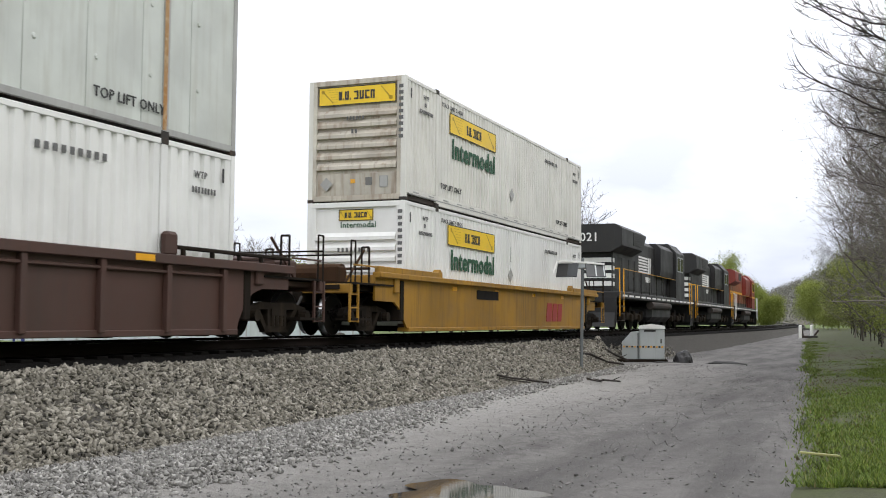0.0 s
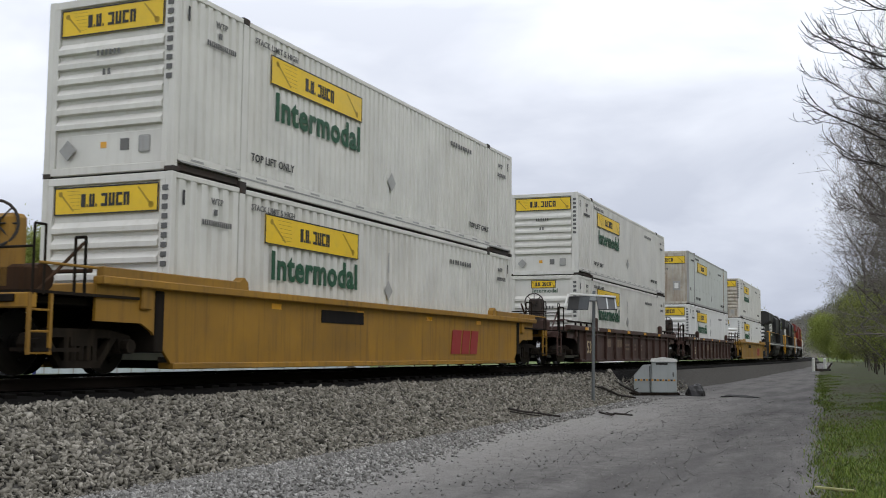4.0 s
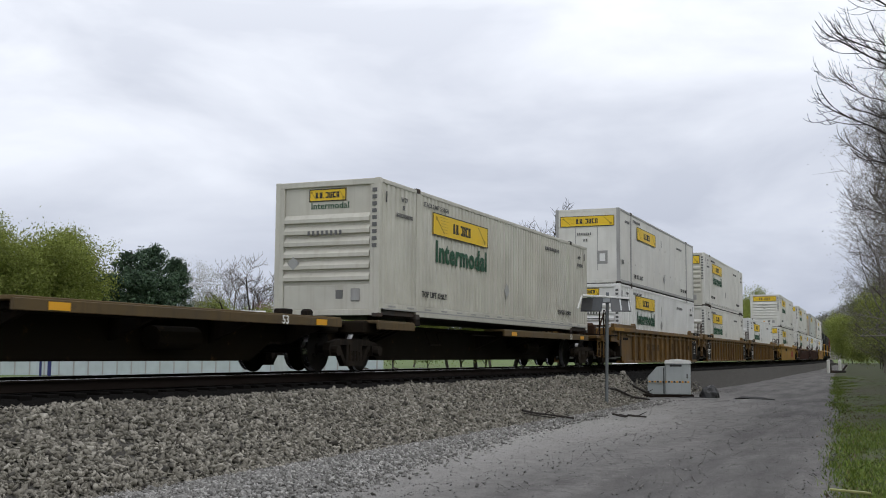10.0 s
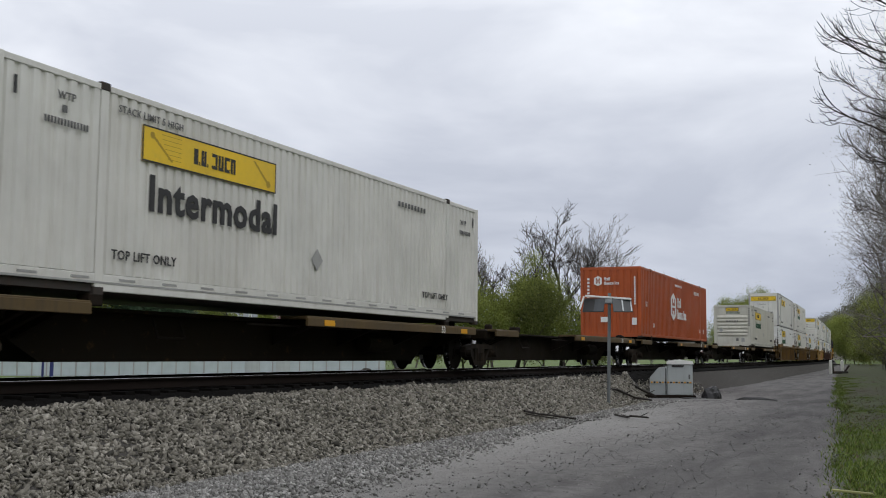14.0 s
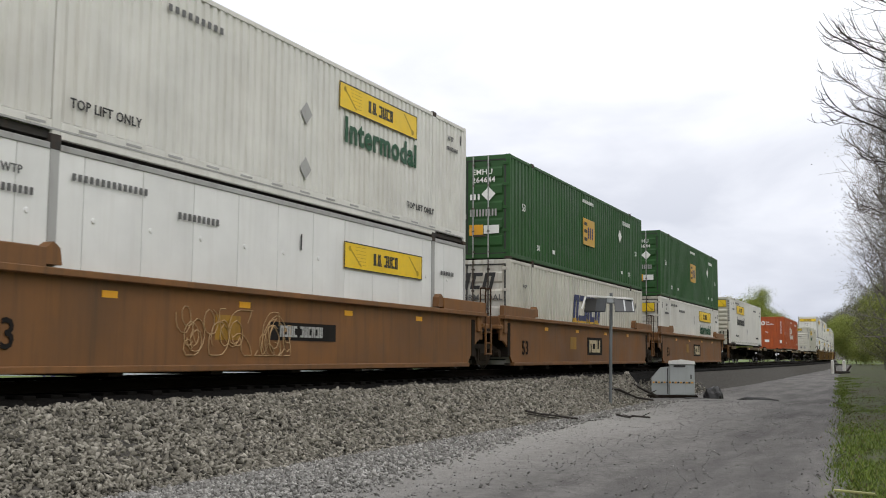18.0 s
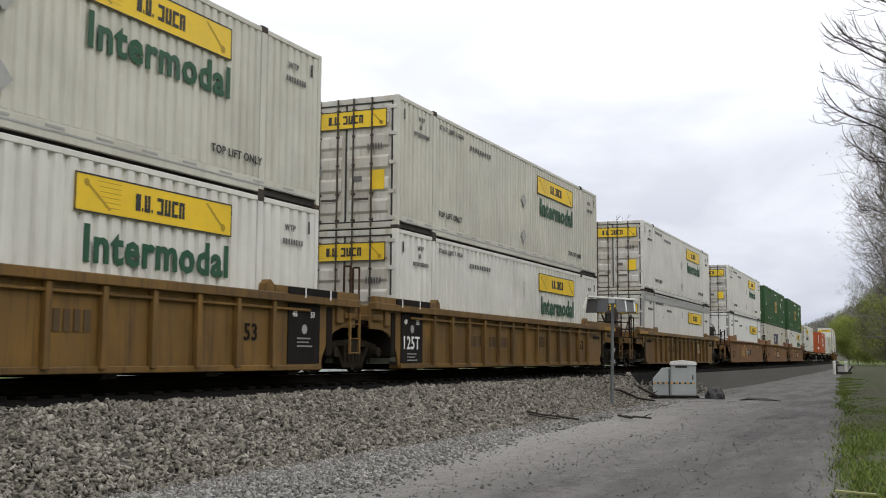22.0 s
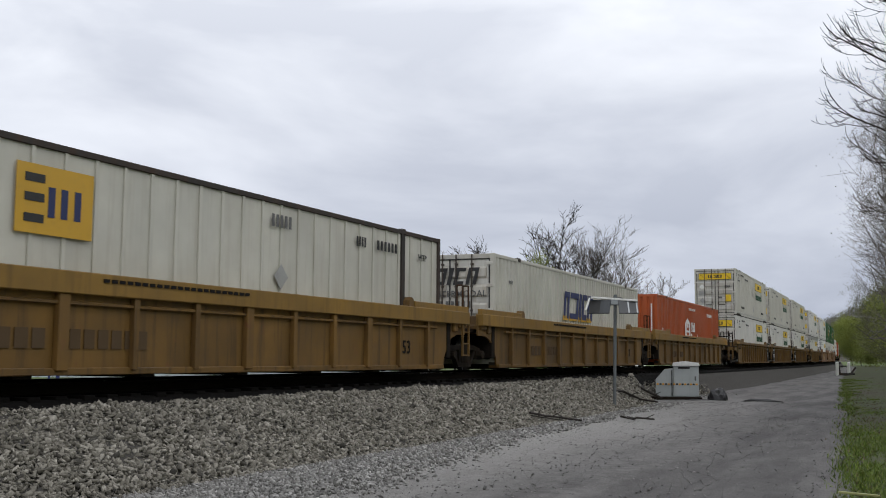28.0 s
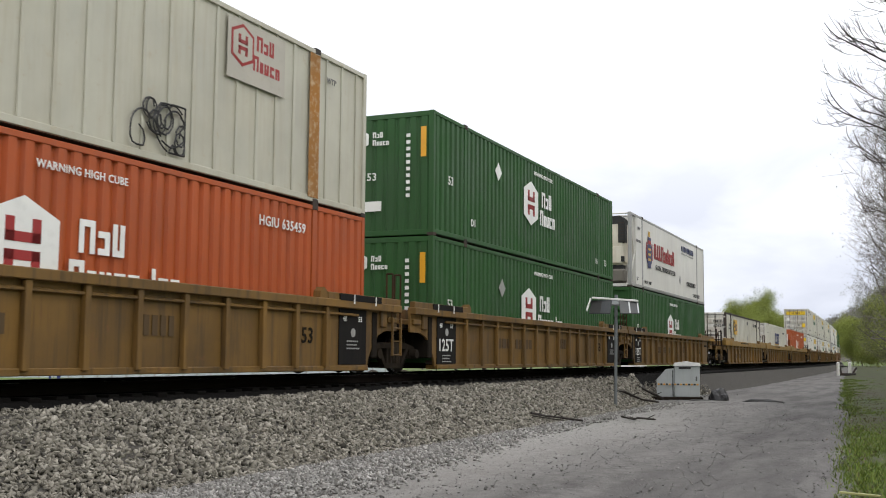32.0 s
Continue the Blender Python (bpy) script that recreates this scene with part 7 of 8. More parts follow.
# ---- plants ----
def limb_mesh(name, rng, height, r0, levels, kids, spread, up=0.25, bare_to=0.3, lean=(0, 0), shrink=0.62, thin=0.006, west=None, drawn=9):
    """Trunk, limbs and twigs of one tree as four-sided tapered pieces; also gives the tips."""
    stout, fine, tips = ([], []), ([], []), []

    def piece(a, b, ra, rb, level):
        if level > drawn:
            return
        verts, faces = stout if level < 2 else fine
        d = (b - a).normalized()
        u = d.orthogonal().normalized()
        w = d.cross(u)
        k = len(verts)
        ring = ((1, 0), (0, 1), (-1, 0), (0, -1)) if level < 2 else ((1, 0), (-0.5, 0.87), (-0.5, -0.87))
        n = len(ring)
        for p, r in ((a, ra), (b, rb)):
            for c, s in ring:
                verts.append(p + u * (r * c) + w * (r * s))
        for i in range(n):
            j = (i + 1) % n
            faces.append((k + i, k + j, k + n + j, k + n + i))

    def grow(p, d, length, r, level):
        n = (5, 3, 3, 2, 1)[min(level, 4)]
        margin = rng.uniform(-0.5, 0.3) if level > 2 else rng.uniform(-0.3, 2.2)
        for i in range(n):
            d = (d + Vector((rng.gauss(0, 0.12), rng.gauss(0, 0.12), rng.gauss(0.04 if level else 0, 0.10)))).normalized()
            q = p + d * (length / n)
            if west is not None and q.x < west + margin:       # turned aside along the road's edge
                d = Vector((abs(d.x) * 0.6 + rng.uniform(0, 0.4), d.y, abs(d.z) + rng.uniform(0.1, 0.7))).normalized()
                q = p + d * (length / n)
            r1 = r * (1 - 0.7 / n) if level else r * 0.86
            piece(p, q, r, r1, level)
            f = (i + 1) / n
            if level < levels and (level > 0 or f > bare_to):
                for _ in range(kids[level]):
                    a = rng.uniform(0, 2 * math.pi)
                    side = Vector((math.cos(a), math.sin(a), 0))
                    side = (side - d * side.dot(d)).normalized()
                    nd = (d * (1 - spread) + side * spread + Vector((lean[0], lean[1], up))).normalized()
                    at = p + (q - p) * rng.uniform(0.3, 1.0)
                    grow(at, nd, length * shrink * rng.uniform(0.6, 1.1) * (1.1 - 0.45 * f if level == 0 else 1), max(r1 * (0.62 if level < 2 else 0.5), thin), level + 1)
            p, r = q, r1
        if level >= levels - 1:
            tips.append(p)

    grow(Vector((0, 0, -0.2)), Vector((lean[0] * 0.3, lean[1] * 0.3, 1)).normalized(), height, r0, 0)
    return raw_mesh(name, [tuple(v) for v in stout[0]], stout[1]), raw_mesh("twigs", [tuple(v) for v in fine[0]], fine[1]), [tuple(t) for t in tips]


def leaf_mesh(name, seed, centres, per, sigma, size, flat=1.0):
    """Small leaves, each its own quad, in clumps round the given points."""
    rng = np.random.default_rng(seed)
    c = np.repeat(np.asarray(centres, dtype=float), per, axis=0)
    c = c + rng.normal(size=c.shape) * np.array([sigma, sigma, sigma * flat])
    n = len(c)
    u = rng.normal(size=(n, 3))
    u /= np.linalg.norm(u, axis=1, keepdims=True)
    w = np.cross(u, rng.normal(size=(n, 3)))
    w /= np.linalg.norm(w, axis=1, keepdims=True)
    s = size * rng.uniform(0.5, 1.4, (n, 1))
    q = np.stack([c - u * s, c + u * s * 0.8 - w * s * 0.62, c + u * s * 0.8 + w * s * 0.62], 1).reshape(-1, 3)
    return raw_mesh(name, q, np.arange(3 * n).reshape(-1, 3))


def tree(x, y, height, seed, label, leaves=None, bark=None, per=0, sigma=0.5, leaf=0.12, levels=4, kids=(2, 2, 2, 1), spread=0.55, r0=None, bare_to=0.3, lean=(0, 0), up=0.25, z=0.0, shrink=0.62, category="tree", group="", thin=0.006, west=None, drawn=None):
    rng = random.Random(seed)
    root = tagged(new("tree"), label, category, group)
    root.matrix_world = pose(x, y, z)
    me, tw, tips = limb_mesh("trunk", rng, height, r0 or height * 0.016, levels, kids, spread, up, bare_to, lean, shrink, thin, west, drawn or (levels - 2 if leaves and per > 1 else 9))
    part("trunk", me, bark or BARK, root, None, "branching trunk")
    tagged(part("twig_mass", tw, bark or BARK, root, None, "fine spreading twigs"), kind="stuff")
    if leaves:
        part("crown", leaf_mesh("crown", seed, tips, per, sigma, leaf), leaves, root, None, "loose leafy crown")
    return root


def pine(x, y, height, width, seed, label, taper=0.5):
    """Trunk, whorls of limbs that curve upwards, and needle tufts along them."""
    rng = random.Random(seed)
    root = tagged(new("pine_tree"), label, "tree", "pines behind the track")
    root.matrix_world = pose(x, y, 0)
    part("trunk", mesh_of(("pine_trunk", seed), lambda bm: rod(bm, (0, 0, -0.2), (0, 0, height * 0.97), height * 0.018, 7, 0.03)), BARK, root)
    tufts, limbs_v, limbs_f = [], [], []
    z = height * 0.12
    while z < height * 0.97:
        f = 1 - (z / height)
        reach = width * (f ** taper) * rng.uniform(0.7, 1.15) + 0.2
        for i in range(rng.randint(4, 6)):
            a = rng.uniform(0, 2 * math.pi)
            r = reach * rng.uniform(0.5, 1.2)
            rise = rng.uniform(0.15, 0.5) if taper < 0.6 else rng.uniform(0.0, 0.22)
            for j in range(8):
                t = 0.3 + 0.7 * (j / 7) ** 0.7
                tufts.append((r * t * math.cos(a), r * t * math.sin(a), z + rise * r * t * t - 0.08 * r * t))
            k = len(limbs_v)
            for t, w in ((0, 0.05), (1, 0.012)):
                for dz in (-w, w):
                    limbs_v.append((r * t * math.cos(a), r * t * math.sin(a), z + (rise - 0.08) * r * t + dz))
            limbs_f.append((k, k + 2, k + 3, k + 1))
        z += height * (0.042 if taper < 0.6 else 0.05) * rng.uniform(0.7, 1.4)
    part("limb", raw_mesh("limb", limbs_v, limbs_f), BARK, root)
    part("crown", leaf_mesh("crown", seed, tufts, 16, 0.24, 0.125, 0.75 if taper < 0.6 else 0.5), PINE, root, None, "dark green needle tufts")


def overhanging_tree(x, y, height, limbs, seed, bark, r, label):
    """A tree whose long limbs reach out sideways and end in knobby twigs that turn up. limbs: height at the trunk, end point, droop."""
    rng = random.Random(seed)
    root = tagged(new("tree"), label, "tree", "trees beside the road")
    root.matrix_world = pose(x, y, 0.05)
    part("trunk", mesh_of(("leaning_trunk", seed), lambda bm: rod(bm, (0, 0, -0.2), (0.2, 0, height), 0.16, 9, 0.06)), bark, root)
    for z0, end, droop in limbs:
        a, b = Vector((0.1, 0, z0)), Vector(end) - Vector((x, y, 0))

        verts, faces = [], []

        def tube(p, q, ra, rb):
            d = (q - p).normalized()
            u = d.orthogonal().normalized()
            w = d.cross(u)
            k = len(verts)
            for c, r_ in ((p, ra), (q, rb)):
                for i in range(5):
                    verts.append(tuple(c + (u * math.cos(i * 1.2566) + w * math.sin(i * 1.2566)) * r_))
            faces.extend((k + i, k + (i + 1) % 5, k + 5 + (i + 1) % 5, k + 5 + i) for i in range(5))

        def twig(p, d, length, rad, level):
            n = 7
            for i in range(n):
                lift = 0.03 if i < 3 else 0.24
                d = (d + Vector((rng.gauss(0, 0.10), rng.gauss(0, 0.10), lift + rng.gauss(0, 0.07)))).normalized()
                q = p + d * (length / n)
                tube(p, q, rad, rad * 0.92)
                rad *= 0.92
                if level < 2 and i < 5 and rng.random() < 0.42:
                    side = Vector((rng.uniform(-1, 0.2), rng.uniform(-0.7, 0.7), rng.choice((-0.5, 0.5)))).normalized()
                    twig(p.lerp(q, rng.uniform(0.2, 0.9)), (d * 0.6 + side * 0.55).normalized(), length * rng.uniform(0.35, 0.6), max(0.0045, rad * 0.7), level + 1)
                p = q
        pts, n = [], 12
        for i in range(n + 1):
            f = i / n
            p = a.lerp(b, f)
            p.z += droop * (4 * (f - 0.7) ** 2 - 0.36) * f + rng.gauss(0, 0.04)
            p.y += rng.gauss(0, 0.05)
            pts.append(p)
        for i, (p, q) in enumerate(zip(pts, pts[1:])):
            r0, r1 = r * (1 - 0.62 * i / n), r * (1 - 0.62 * (i + 1) / n)
            tube(p, q, r0, r1)
            if i >= 4:
                for up in (-0.4, 0.05, 0.45):
                    d = ((q - p).normalized() * 0.85 + Vector((0, rng.uniform(-0.4, 0.4), up))).normalized()
                    twig(p.lerp(q, rng.random()), d, rng.uniform(0.35, 0.8), max(0.006, r1 * 0.42), 0 if i % 2 else 1)
        twig(pts[-1], (pts[-1] - pts[-2]).normalized(), 0.5, r * 0.36, 0)
        part("limb", raw_mesh("reaching_limb", verts, faces), bark, root, None, "reaching limb with upturned twigs")
    return root


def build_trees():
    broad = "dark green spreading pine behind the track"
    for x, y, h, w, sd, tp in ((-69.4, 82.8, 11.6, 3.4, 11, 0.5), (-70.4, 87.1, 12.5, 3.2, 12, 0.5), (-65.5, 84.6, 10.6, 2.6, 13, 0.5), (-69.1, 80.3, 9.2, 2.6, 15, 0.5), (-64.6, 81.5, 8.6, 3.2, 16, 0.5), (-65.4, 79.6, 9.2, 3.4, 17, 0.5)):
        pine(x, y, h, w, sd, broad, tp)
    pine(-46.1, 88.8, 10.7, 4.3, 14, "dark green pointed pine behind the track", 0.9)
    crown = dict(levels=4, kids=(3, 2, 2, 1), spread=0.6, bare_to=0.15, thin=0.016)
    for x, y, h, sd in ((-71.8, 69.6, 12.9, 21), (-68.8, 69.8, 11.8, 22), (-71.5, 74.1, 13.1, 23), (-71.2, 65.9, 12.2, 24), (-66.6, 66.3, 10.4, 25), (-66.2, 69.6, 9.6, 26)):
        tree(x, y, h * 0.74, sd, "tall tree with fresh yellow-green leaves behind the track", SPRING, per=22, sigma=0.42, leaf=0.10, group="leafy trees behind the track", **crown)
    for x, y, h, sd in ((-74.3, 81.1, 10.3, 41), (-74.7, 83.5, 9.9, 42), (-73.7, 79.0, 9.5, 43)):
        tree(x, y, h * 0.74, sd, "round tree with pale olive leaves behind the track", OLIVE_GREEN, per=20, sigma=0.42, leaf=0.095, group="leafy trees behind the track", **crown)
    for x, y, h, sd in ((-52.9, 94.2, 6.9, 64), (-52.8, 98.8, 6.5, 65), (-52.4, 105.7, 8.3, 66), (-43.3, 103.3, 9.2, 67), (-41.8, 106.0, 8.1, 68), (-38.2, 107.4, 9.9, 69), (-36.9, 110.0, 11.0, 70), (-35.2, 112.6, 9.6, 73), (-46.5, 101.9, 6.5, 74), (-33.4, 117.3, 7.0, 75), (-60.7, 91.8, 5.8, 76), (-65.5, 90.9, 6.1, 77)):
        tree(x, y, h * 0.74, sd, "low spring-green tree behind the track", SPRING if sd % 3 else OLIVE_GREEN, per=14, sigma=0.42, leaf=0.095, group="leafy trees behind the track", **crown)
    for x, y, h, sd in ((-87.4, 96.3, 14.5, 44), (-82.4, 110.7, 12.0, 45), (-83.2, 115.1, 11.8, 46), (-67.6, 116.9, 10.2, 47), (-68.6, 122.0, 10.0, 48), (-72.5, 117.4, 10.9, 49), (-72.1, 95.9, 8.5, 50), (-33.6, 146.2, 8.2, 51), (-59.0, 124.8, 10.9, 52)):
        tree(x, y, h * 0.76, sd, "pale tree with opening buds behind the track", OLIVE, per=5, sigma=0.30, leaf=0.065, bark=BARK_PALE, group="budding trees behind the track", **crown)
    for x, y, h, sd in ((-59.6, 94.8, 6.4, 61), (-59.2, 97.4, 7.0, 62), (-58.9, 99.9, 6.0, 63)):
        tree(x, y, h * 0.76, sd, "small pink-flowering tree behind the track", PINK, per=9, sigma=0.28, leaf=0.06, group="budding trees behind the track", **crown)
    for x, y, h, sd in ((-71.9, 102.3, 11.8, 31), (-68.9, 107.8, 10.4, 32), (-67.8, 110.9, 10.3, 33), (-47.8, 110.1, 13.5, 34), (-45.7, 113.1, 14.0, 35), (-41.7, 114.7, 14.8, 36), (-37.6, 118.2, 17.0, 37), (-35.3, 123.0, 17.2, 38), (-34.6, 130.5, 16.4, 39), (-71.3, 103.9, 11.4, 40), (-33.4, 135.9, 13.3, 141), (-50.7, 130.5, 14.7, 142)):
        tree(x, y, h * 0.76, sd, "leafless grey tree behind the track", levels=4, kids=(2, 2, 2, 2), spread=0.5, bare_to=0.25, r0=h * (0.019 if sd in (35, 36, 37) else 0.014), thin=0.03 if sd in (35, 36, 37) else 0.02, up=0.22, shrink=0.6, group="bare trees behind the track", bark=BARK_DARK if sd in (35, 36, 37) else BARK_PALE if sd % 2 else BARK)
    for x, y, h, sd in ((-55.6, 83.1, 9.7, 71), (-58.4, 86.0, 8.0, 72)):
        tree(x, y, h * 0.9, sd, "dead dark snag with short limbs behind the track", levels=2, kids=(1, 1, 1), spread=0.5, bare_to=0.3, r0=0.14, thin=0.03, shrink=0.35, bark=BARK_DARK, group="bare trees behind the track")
    # the far end of the line
    for x, y, h, sd in ((-33.5, 246.0, 15.0, 58), (-37.0, 258.0, 16.0, 59), (-42.0, 262.0, 14.0, 60), (-30.0, 232.0, 10.0, 80), (-9.5, 236, 8.0, 241), (-12.0, 262, 10.0, 242), (-15.0, 285, 11.0, 243), (-6.0, 215, 9.0, 244), (-18.0, 300, 11.0, 245)):
        tree(x, y, h * 0.76, sd, "bushy spring-green tree at the road's far end", SPRING, per=18, sigma=0.6, leaf=0.13, group="leafy trees at the road's end", **crown)
    for i, (x, y, h) in enumerate(((-28.1, 248.4, 10.7), (-31.2, 260.1, 11.6), (-34.9, 272.8, 11.3), (-25.9, 243.6, 8.2), (-23.3, 233.8, 6.7))):
        tree(x, y, h * 0.74, 400 + i, "bright spring-green thicket beside the far curve", SPRING, per=16, sigma=0.5, leaf=0.12, group="leafy trees at the road's end", **crown)
    # along the road's grassy side
    for x, y, h, sd in ((2.6, 25.0, 10.0, 172), (2.3, 30.0, 11.5, 173), (2.0, 36.0, 12.0, 174), (1.8, 43.0, 12.5, 175), (1.2, 52.0, 13.0, 176), (0.4, 63.0, 13.0, 177), (-0.6, 76.0, 13.0, 178), (3.4, 39.0, 14.0, 179), (2.2, 33.0, 12.0, 182), (1.4, 47.0, 12.5, 183), (2.7, 28.0, 11.0, 184), (2.4, 34.5, 13.5, 188), (2.6, 41.0, 14.0, 189), (0.8, 57.0, 13.0, 185), (-2.0, 95.0, 14.0, 180), (-3.2, 115.0, 14.0, 181)):
        tree(x, y, h * 0.76, sd, "tall tree with tiny buds beside the road", BUDS, per=3, sigma=0.16, leaf=0.022, drawn=9, levels=4, kids=(3, 2, 2, 2), spread=0.58, up=0.18, bare_to=0.14, group="trees beside the road", r0=0.12, z=0.05, thin=0.007, bark=BARK if sd % 3 == 0 else BARK_PALE, west=-0.062 * y - 0.02 - x)
    overhanging_tree(3.2, 14.5, 9.5, ((4.4, (-0.72, 14.2, 5.5), 1.0), (3.9, (-0.82, 15.0, 4.8), 1.0), (5.0, (-0.5, 13.8, 6.0), 0.7), (3.4, (-0.35, 15.4, 4.2), 0.6), (4.9, (-0.8, 16.2, 6.1), 0.8), (4.2, (-0.6, 17.0, 5.2), 0.7)), 5, BARK_DARK, 0.026, "dark leafless tree reaching over the road")
    overhanging_tree(3.4, 21.0, 10.0, ((4.5, (-1.05, 21.0, 5.4), 1.2), (3.6, (-0.9, 21.5, 4.4), 1.0), (5.4, (-1.1, 20.4, 6.5), 1.0), (6.4, (-0.9, 21.2, 7.6), 0.8)), 6, BARK, 0.022, "grey leafless tree reaching over the road")
    rng = random.Random(8)
    shrub = "olive-green shrub at the edge of the road"
    for i in range(22):
        y = 48 + i * 5.0 + rng.uniform(-2, 2)
        x = edge_x(y) + 4.5 + rng.uniform(-0.1, 1.6) + (0.6 if y < 70 else 0)
        h = rng.uniform(2.6, 3.8) + 0.042 * y
        tree(x, y, h * 0.78, 290 + i, shrub, (OLIVE_GREEN, SPRING, OLIVE_GREEN, OLIVE)[i % 4], per=10, sigma=0.26, leaf=0.055, drawn=3, levels=4, kids=(2, 2, 2, 1), spread=0.62, bare_to=0.08, r0=0.06, z=0.05, category="shrub", group="shrubs beside the road", bark=BARK_DARK)
    for i in range(10):
        y = 150 + i * 13
        x = edge_x(y) + 8.0 + rng.uniform(-1, 2.0)
        tree(x, y, rng.uniform(5.5, 8.5), 320 + i, shrub, SPRING if i % 2 else OLIVE_GREEN, per=12, sigma=0.5, leaf=0.12, levels=4, kids=(2, 2, 2, 1), spread=0.6, bare_to=0.1, r0=0.09, category="shrub", group="shrubs beside the road")


LITTER = island_material("dead_leaves", [(0.0, (0.06, 0.045, 0.028)), (0.5, (0.11, 0.08, 0.05)), (0.8, (0.10, 0.12, 0.03)), (1.0, (0.20, 0.16, 0.11))], 0.9, 8.0)
OLIVE_GREEN = island_material("pale_olive_leaves", [(0.0, (0.065, 0.075, 0.020)), (0.5, (0.12, 0.14, 0.032)), (1.0, (0.20, 0.22, 0.055))], 0.8, 8.0, 0.45)


def build_grass():
    rng = np.random.default_rng(12)
    n = 270000
    y = 11 + 85 * rng.uniform(size=n) ** 1.5
    ex = np.array([edge_x(v) for v in y])
    x = ex - 0.35 + (2.2 + 0.035 * y) * rng.uniform(size=n) ** 1.2
    lumpy = np.array([smooth_noise(a * 1.1, b * 0.45, 8) + 0.6 * smooth_noise(a * 3.1, b * 1.6, 9) for a, b in zip(x, y)])
    bare = np.clip((y - 38) / 14, 0, 1) * 0.3
    keep = rng.uniform(size=n) < np.clip(0.78 + 0.8 * (lumpy - bare), 0.08, 1)
    keep &= rng.uniform(size=n) < np.clip((x - ex + 0.35) / 1.1, 0.03, 1) ** 1.5
    x, y, lumpy = x[keep], y[keep], lumpy[keep]
    n = len(x)
    z = np.array([0.035 * smooth_noise(a * 0.35, b * 0.22) + 0.10 * min(1, max(0, (a + 1.6) / 2)) for a, b in zip(x, y)]) - 0.02
    h = rng.uniform(0.03, 0.095, n) * (1 + 0.8 * np.clip(lumpy, 0, 1))
    a = rng.uniform(0, 2 * np.pi, n)
    w = 0.005 + 0.0004 * y
    b = np.stack([x, y, z], -1)
    dx = np.stack([np.cos(a) * w, np.sin(a) * w, 0 * a], -1)
    tip = b + np.stack([rng.normal(size=n) * 0.05, rng.normal(size=n) * 0.05, h], -1)
    v = np.stack([b - dx, b + dx, tip], 1).reshape(-1, 3)
    tagged(part("grass", raw_mesh("grass", v, np.arange(3 * n).reshape(-1, 3)), GRASS_BLADE), "short spring grass along the road's edge", "grass", kind="stuff")
    m = 5000
    ly = 13 + np.abs(rng.normal(size=m)) * 34
    lx = np.array([edge_x(v) for v in ly]) + 0.2 + np.abs(rng.normal(size=m)) * 1.8 + 0.25 * rng.normal(size=m)
    c = np.stack([lx, ly, 0.035 + 0.03 * np.clip(lx - np.array([edge_x(v) for v in ly]), 0, 3)], -1)
    tagged(part("leaf_litter", leaf_mesh("leaf_litter", 44, c, 1, 0.03, 0.03, 0.3), LITTER), "brown dead leaves strewn over the verge", "leaf litter", kind="stuff")
    # grassy shoulder under the blades
    ys = list(range(-60, 40, 2)) + list(range(40, 320, 8))
    vv, ff = [], []
    for yy in ys:
        e = edge_x(yy) if yy > 14 else -0.88
        for k, d in enumerate((-0.1, 0.5, 1.6, 4.0, 9.0)):
            vv.append((e + d + 0.25 * smooth_noise(yy * 0.4, k * 3.1, 9), yy, (-0.03, 0.05, 0.09, 0.13, 0.16)[k]))
    for j in range(len(ys) - 1):
        for k in range(4):
            ff.append((j * 5 + k, j * 5 + k + 1, (j + 1) * 5 + k + 1, (j + 1) * 5 + k))
    tagged(part("grass_verge", raw_mesh("grass_verge", vv, ff, True), EARTH), "grassy earth verge along the road", "verge", kind="structure")


# ---- beyond the track ----
WALL_STEEL = paint("pale_blue_grey_sheet", (0.46, 0.52, 0.54), (0.3, 0.32, 0.32), 0.25, 0.5)


def shed():
    root = tagged(new("storage_shed"), "long low shed with pale blue-grey sheet walls beyond the track", "shed")
    a, b = Vector((-72.0, 45.2, 0)), Vector((-36.0, 71.0, 0))
    d = b - a
    root.matrix_world = Matrix.Translation((a + b) / 2) @ Matrix.Rotation(math.atan2(d.y, d.x), 4, "Z")
    h = d.length / 2
    n = int(2 * h / 0.95)
    wall = part("wall", box_mesh(-h, h, 0, 8.0, -0.6, 2.45), WALL_STEEL, root)
    for i in range(n):
        # ribs take a darker grey as painted shade, since their relief hardly shows
        part("wall_rib", box_mesh(-0.045, 0.045, -0.05, 0.0, -0.6, 2.4), GREYRAIL, wall, pose(-h + (i + 0.5) * 2 * h / n, -0.002, 0))
    part("roof", mesh_of(("shed_roof",), lambda bm: prism(bm, [(-0.3, 2.45), (8.3, 2.45), (4.0, 3.0)], "x", -h - 0.3, h + 0.3)), GALV, root, None, "low metal roof")
    for x in (-16.5, 12.0, 14.2):
        part("door", box_mesh(x, x + 1.0, -0.06, 0.0, -0.6, 1.9), GREYBOX, wall)


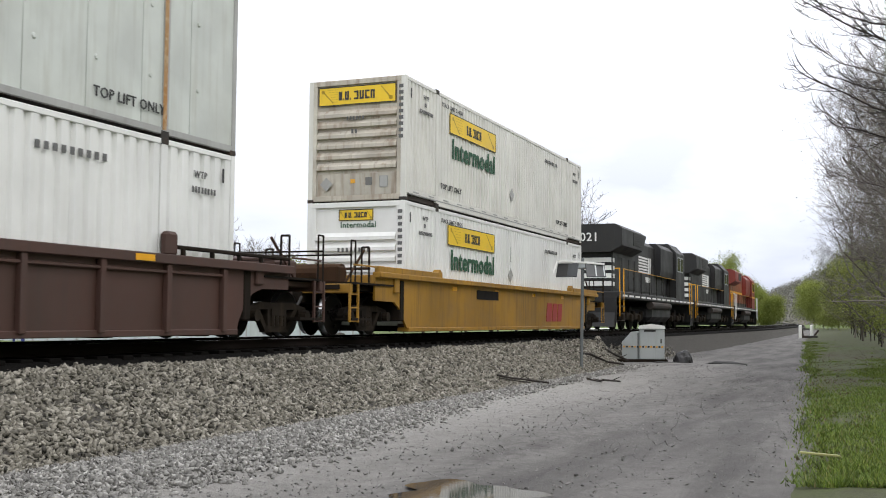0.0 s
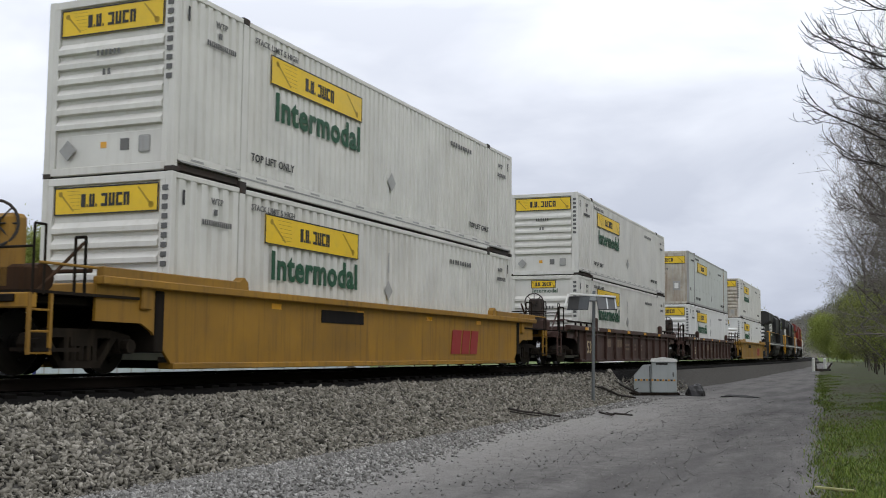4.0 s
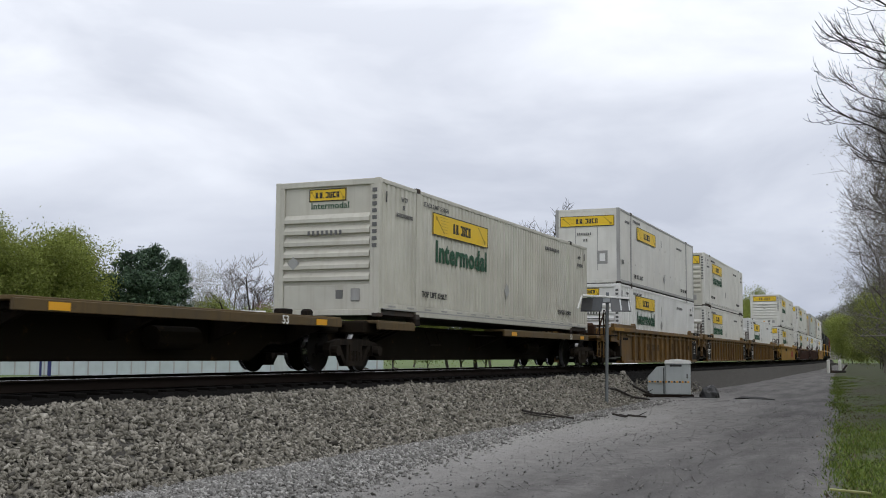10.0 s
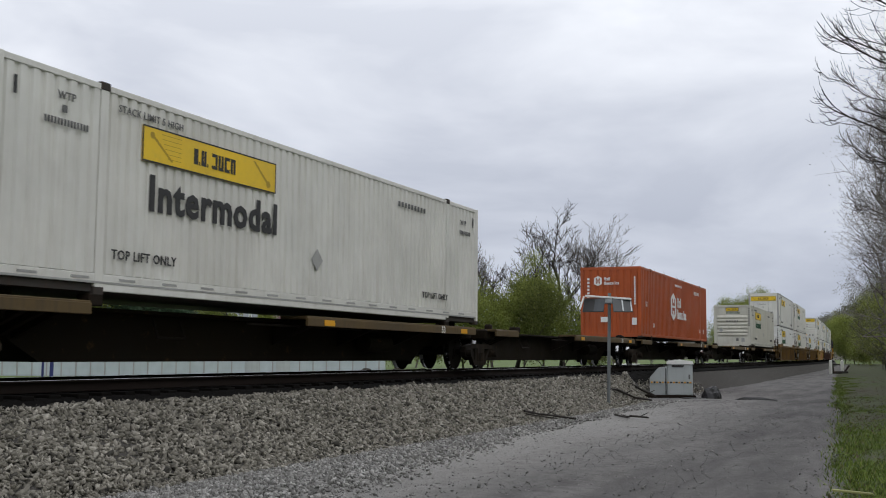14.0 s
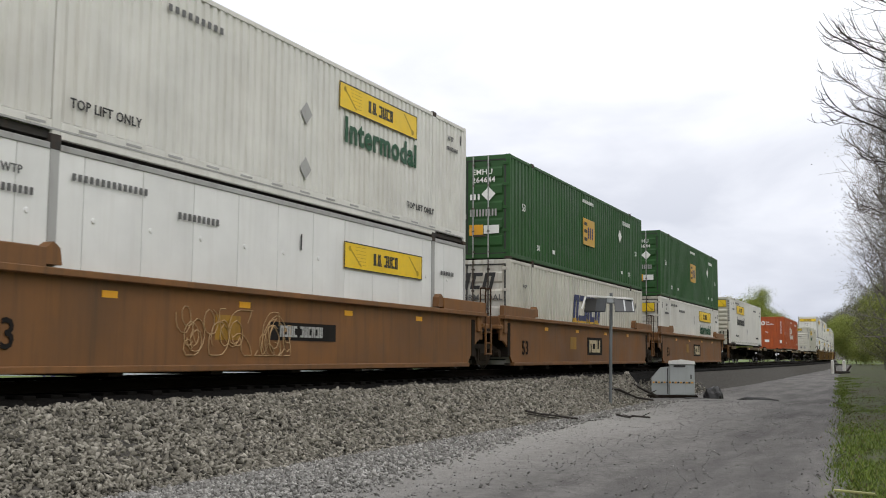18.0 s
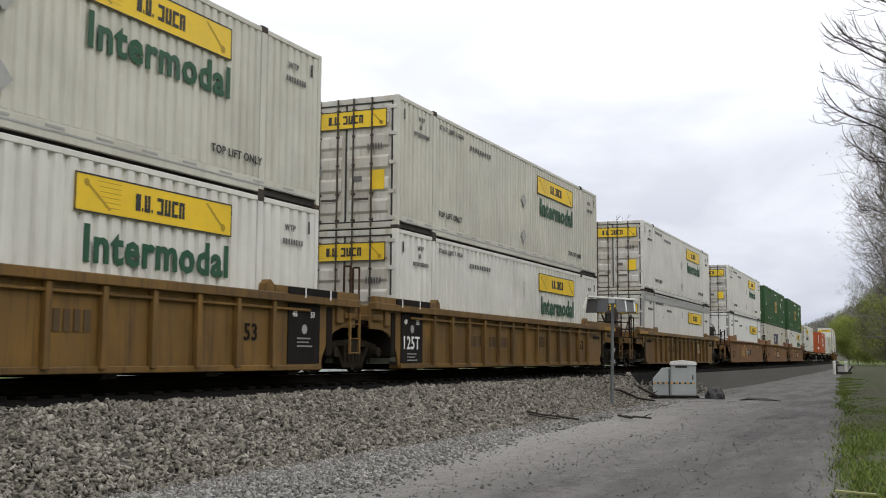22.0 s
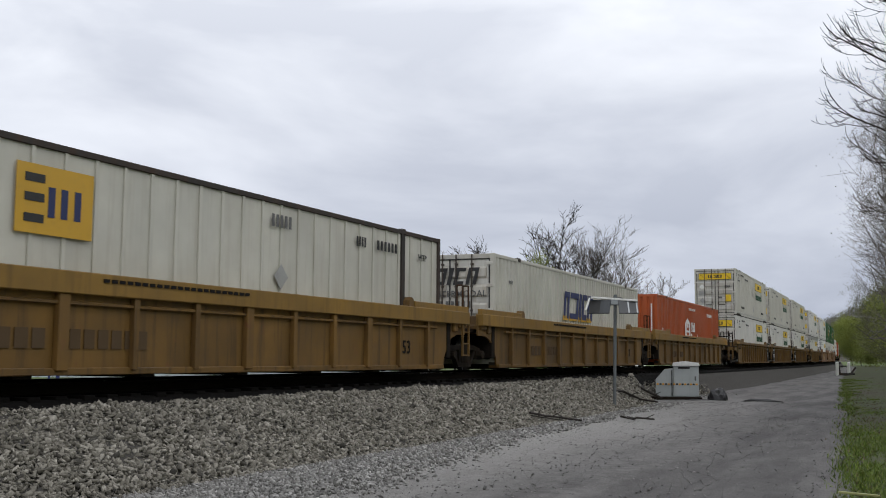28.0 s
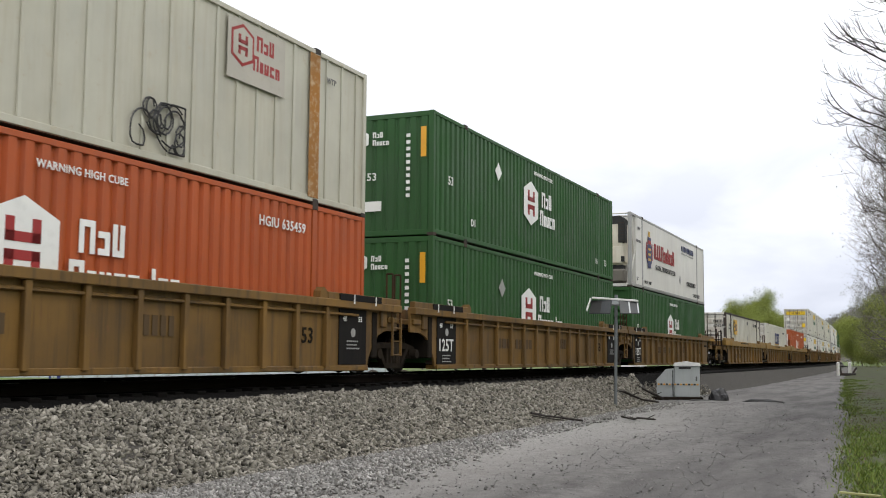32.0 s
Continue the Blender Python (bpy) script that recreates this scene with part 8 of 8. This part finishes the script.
def light_mast():
    root = tagged(new("light_mast"), "white lattice mast with a crossbar of floodlights", "light mast")
    root.matrix_world = pose(-48.1, 71.3, 0, 0, 0, 35)
    for x in (-0.75, 0.75):
        part("leg", rod_mesh((x, 0, -0.3), (x * 0.1, 0, 4.75), 0.06), WHITEPOST, root)
    part("strut", rod_mesh((-0.75, 0, -0.2), (0.5, 0, 1.6), 0.05), WHITEPOST, root)
    part("strut", rod_mesh((0.75, 0, -0.2), (-0.5, 0, 1.6), 0.05), WHITEPOST, root)
    part("crossbar", box_mesh(-1.35, 1.35, -0.12, 0.12, 4.75, 4.92, 0.02), WHITEPOST, root)
    for x in (-0.55, 0.15):
        part("floodlight", box_mesh(x, x + 0.42, -0.2, 0.1, 4.45, 4.75, 0.03), GALV, root)
    drum = part("blue_drum", mesh_of(("blue_drum",), lambda bm: rod(bm, (0, 0, -0.1), (0, 0, 1.5), 0.62, 14)), plain("dark_blue_plastic", (0.012, 0.02, 0.10), 0.4), None, pose(-46.7, 72.2, 0))
    tagged(drum, "dark blue plastic drum standing by the shed", "drum")


def parked_car(x, y, rz, label):
    root = tagged(new("parked_car"), label, "car", "cars parked beyond the track")
    root.matrix_world = pose(x, y, -0.1, 0, 0, rz)
    part("body", mesh_of(("car_body",), lambda bm: (box(bm, -2.2, 2.2, -0.88, 0.88, 0.32, 0.92, 0.12), prism(bm, [(-1.6, 0.9), (-1.1, 1.42), (0.5, 1.42), (1.2, 0.9)], "y", -0.75, 0.75))), WHITEPOST, root)
    for k in (-0.77, 0.77):
        part("side_window", mesh_of(("car_window", k), lambda bm: prism(bm, [(-1.35, 0.96), (-1.02, 1.34), (0.42, 1.34), (0.92, 0.96)], "y", k - 0.006, k + 0.006)), GLASS, root)
    for wx in (-1.35, 1.35):
        for wy in (-0.8, 0.8):
            part("wheel", mesh_of(("car_wheel",), lambda bm: rod(bm, (0, -0.1, 0), (0, 0.1, 0), 0.33, 14)), RUBBER, root, pose(wx, wy, 0.33))


def yard_things():
    parked_car(-48.5, 68.6, 122, "white car parked before the shed")
    parked_car(-45.6, 79.9, 105, "white car parked before the shed")
    gate = tagged(new("blue_gate_frame"), "dark blue frame of two posts standing before the shed", "gate frame")
    gate.matrix_world = pose(-51.3, 53.3, 0, 0, 0, 35)
    blue = plain("blue_door_paint", (0.012, 0.02, 0.12), 0.4)
    for x, w in ((-0.28, 0.07), (0.26, 0.11)):
        part("post", box_mesh(x - w, x + w, -0.08, 0.08, -0.4, 2.3, 0.015), blue, gate)
    part("crosspiece", box_mesh(-0.22, 0.16, -0.05, 0.05, 2.1, 2.2, 0.01), blue, gate)
    for x, y in ((-36.5, 69.0), (-34.8, 70.5), (-33.2, 71.6)):
        root = tagged(new("cable_reel"), "weathered wooden cable reel standing in the yard", "cable reel", "cable reels in the yard")
        root.matrix_world = pose(x, y, -0.2, 0, 0, 35)
        for k in (-0.45, 0.45):
            part("flange", mesh_of(("reel_flange",), lambda bm: rod(bm, (0, -0.05, 0.42), (0, 0.05, 0.42), 0.42, 14)), BARK, root, pose(0, k, 0))
        part("core", mesh_of(("reel_core",), lambda bm: rod(bm, (0, -0.42, 0.42), (0, 0.42, 0.42), 0.22, 12)), CASTING, root)
    for x, y, w, h in ((-25.3, 100.0, 2.4, 0.95), ):
        ob = part("utility_box", box_mesh(-w / 2, w / 2, -0.5, 0.5, 0, h, 0.04), WHITEPOST, None, pose(x, y, -0.02, 0, 0, 15))
        tagged(ob, "white utility box standing on the meadow", "utility box")
    for x, y in ((-22.0, 103.0), (-19.8, 108.0)):
        ob = part("marker_stub", box_mesh(-0.2, 0.2, -0.1, 0.1, 0, 1.0, 0.02), WHITEPOST, None, pose(x, y, -0.02))
        tagged(ob, "white marker stub standing beyond the track", "post")


def far_hills():
    """Wooded ridges all round, with a ragged skyline."""
    verts, faces = [], []
    n, rows = 420, 5
    for i in range(n):
        a = 2 * math.pi * i / n
        r = 820 + 90 * math.sin(a * 3)
        rise = 22 + 10 * math.sin(a * 5 + 1) + 7 * math.sin(a * 11) + 3 * noise.noise(Vector((i * 0.9, 1, 0)))
        right = math.degrees(math.atan2(math.sin(a), math.cos(a)))       # 0 along the track
        if -7 < right < 100:
            rise += 72 * min(1, (right + 7) / 11)
        for j in range(rows):
            f = j / (rows - 1)
            verts.append(((r + 260 * f) * math.sin(a), (r + 260 * f) * math.cos(a), -3 + rise * f ** 0.7 + 2.5 * noise.noise(Vector((i * 1.7, j * 2.1, 5))) * (f > 0)))
    for i in range(n):
        k = (i + 1) % n
        for j in range(rows - 1):
            faces.append((i * rows + j, k * rows + j, k * rows + j + 1, i * rows + j + 1))
    # hill colours greyed to stand in for haze
    m = ground_material("hazed_far_woods", (0.14, 0.125, 0.105), (0.16, 0.17, 0.10), (0.19, 0.17, 0.15), 0.15, 0.6)
    tagged(part("backdrop_hills", raw_mesh("backdrop_hills", verts, faces), m), "hazy wooded hills on the horizon", "hills", kind="structure")
    rng = np.random.default_rng(31)
    n = 13000
    i = rng.uniform(0, n, n)
    a = np.radians(rng.uniform(-12, 3, n))
    f = rng.uniform(0, 1, n) ** 0.8
    right = np.degrees(a)
    r = 820 + 90 * np.sin(a % (2 * np.pi) * 3)
    rise = 22 + 10 * np.sin(a % (2 * np.pi) * 5 + 1) + 7 * np.sin(a % (2 * np.pi) * 11) + np.where(right > -7, 72 * np.clip((right + 7) / 11, 0, 1), 0)
    c = np.stack([(r + 260 * f) * np.sin(a), (r + 260 * f) * np.cos(a), -3 + rise * f ** 0.7 + rng.uniform(-1, 4.5, n)], -1)
    tagged(part("hill_woods", leaf_mesh("hill_woods", 33, c, 10, 1.5, 0.6), FAR_WOOD), "bare and budding woods on the far hillside", "woods", kind="stuff")


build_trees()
build_grass()
shed()
light_mast()
yard_things()
far_hills()


# ---- what moves ----
def run(t):
    """How far the train has gone at t seconds, from where it stands at 16 s."""
    u = (t - 16) / 16
    return 237.386 * u - 2.894 * u ** 2 + 0.136 * u ** 3


def motions():
    for ob, s, z in RIDERS:
        rows = []
        for t in range(0, 33, 2):
            y = s + run(t)
            rows.append((t, pose(track_x(y), y, RAIL_Z + z, 0, 0, math.degrees(math.atan(2 * BEND * y)))))
        walk(ob, rows)
    # every wheelset rolls on the rails
    turning = {}
    for ob in AXLES:
        at = tuple(round(v, 3) for v in ob.matrix_local.translation)
        if at not in turning:
            radius = 0.53 if at[2] > 0.5 else 0.446
            walk(ob, [(k * 0.04, pose(*at, -math.degrees(run(k * 0.04) / radius), 0, 0)) for k in range(801)])
            turning[at] = ob.animation_data
        else:
            ob.rotation_mode = "QUATERNION"
            keys = ob.animation_data_create()
            keys.action = turning[at].action
            keys.action_slot = turning[at].action_slot


motions()
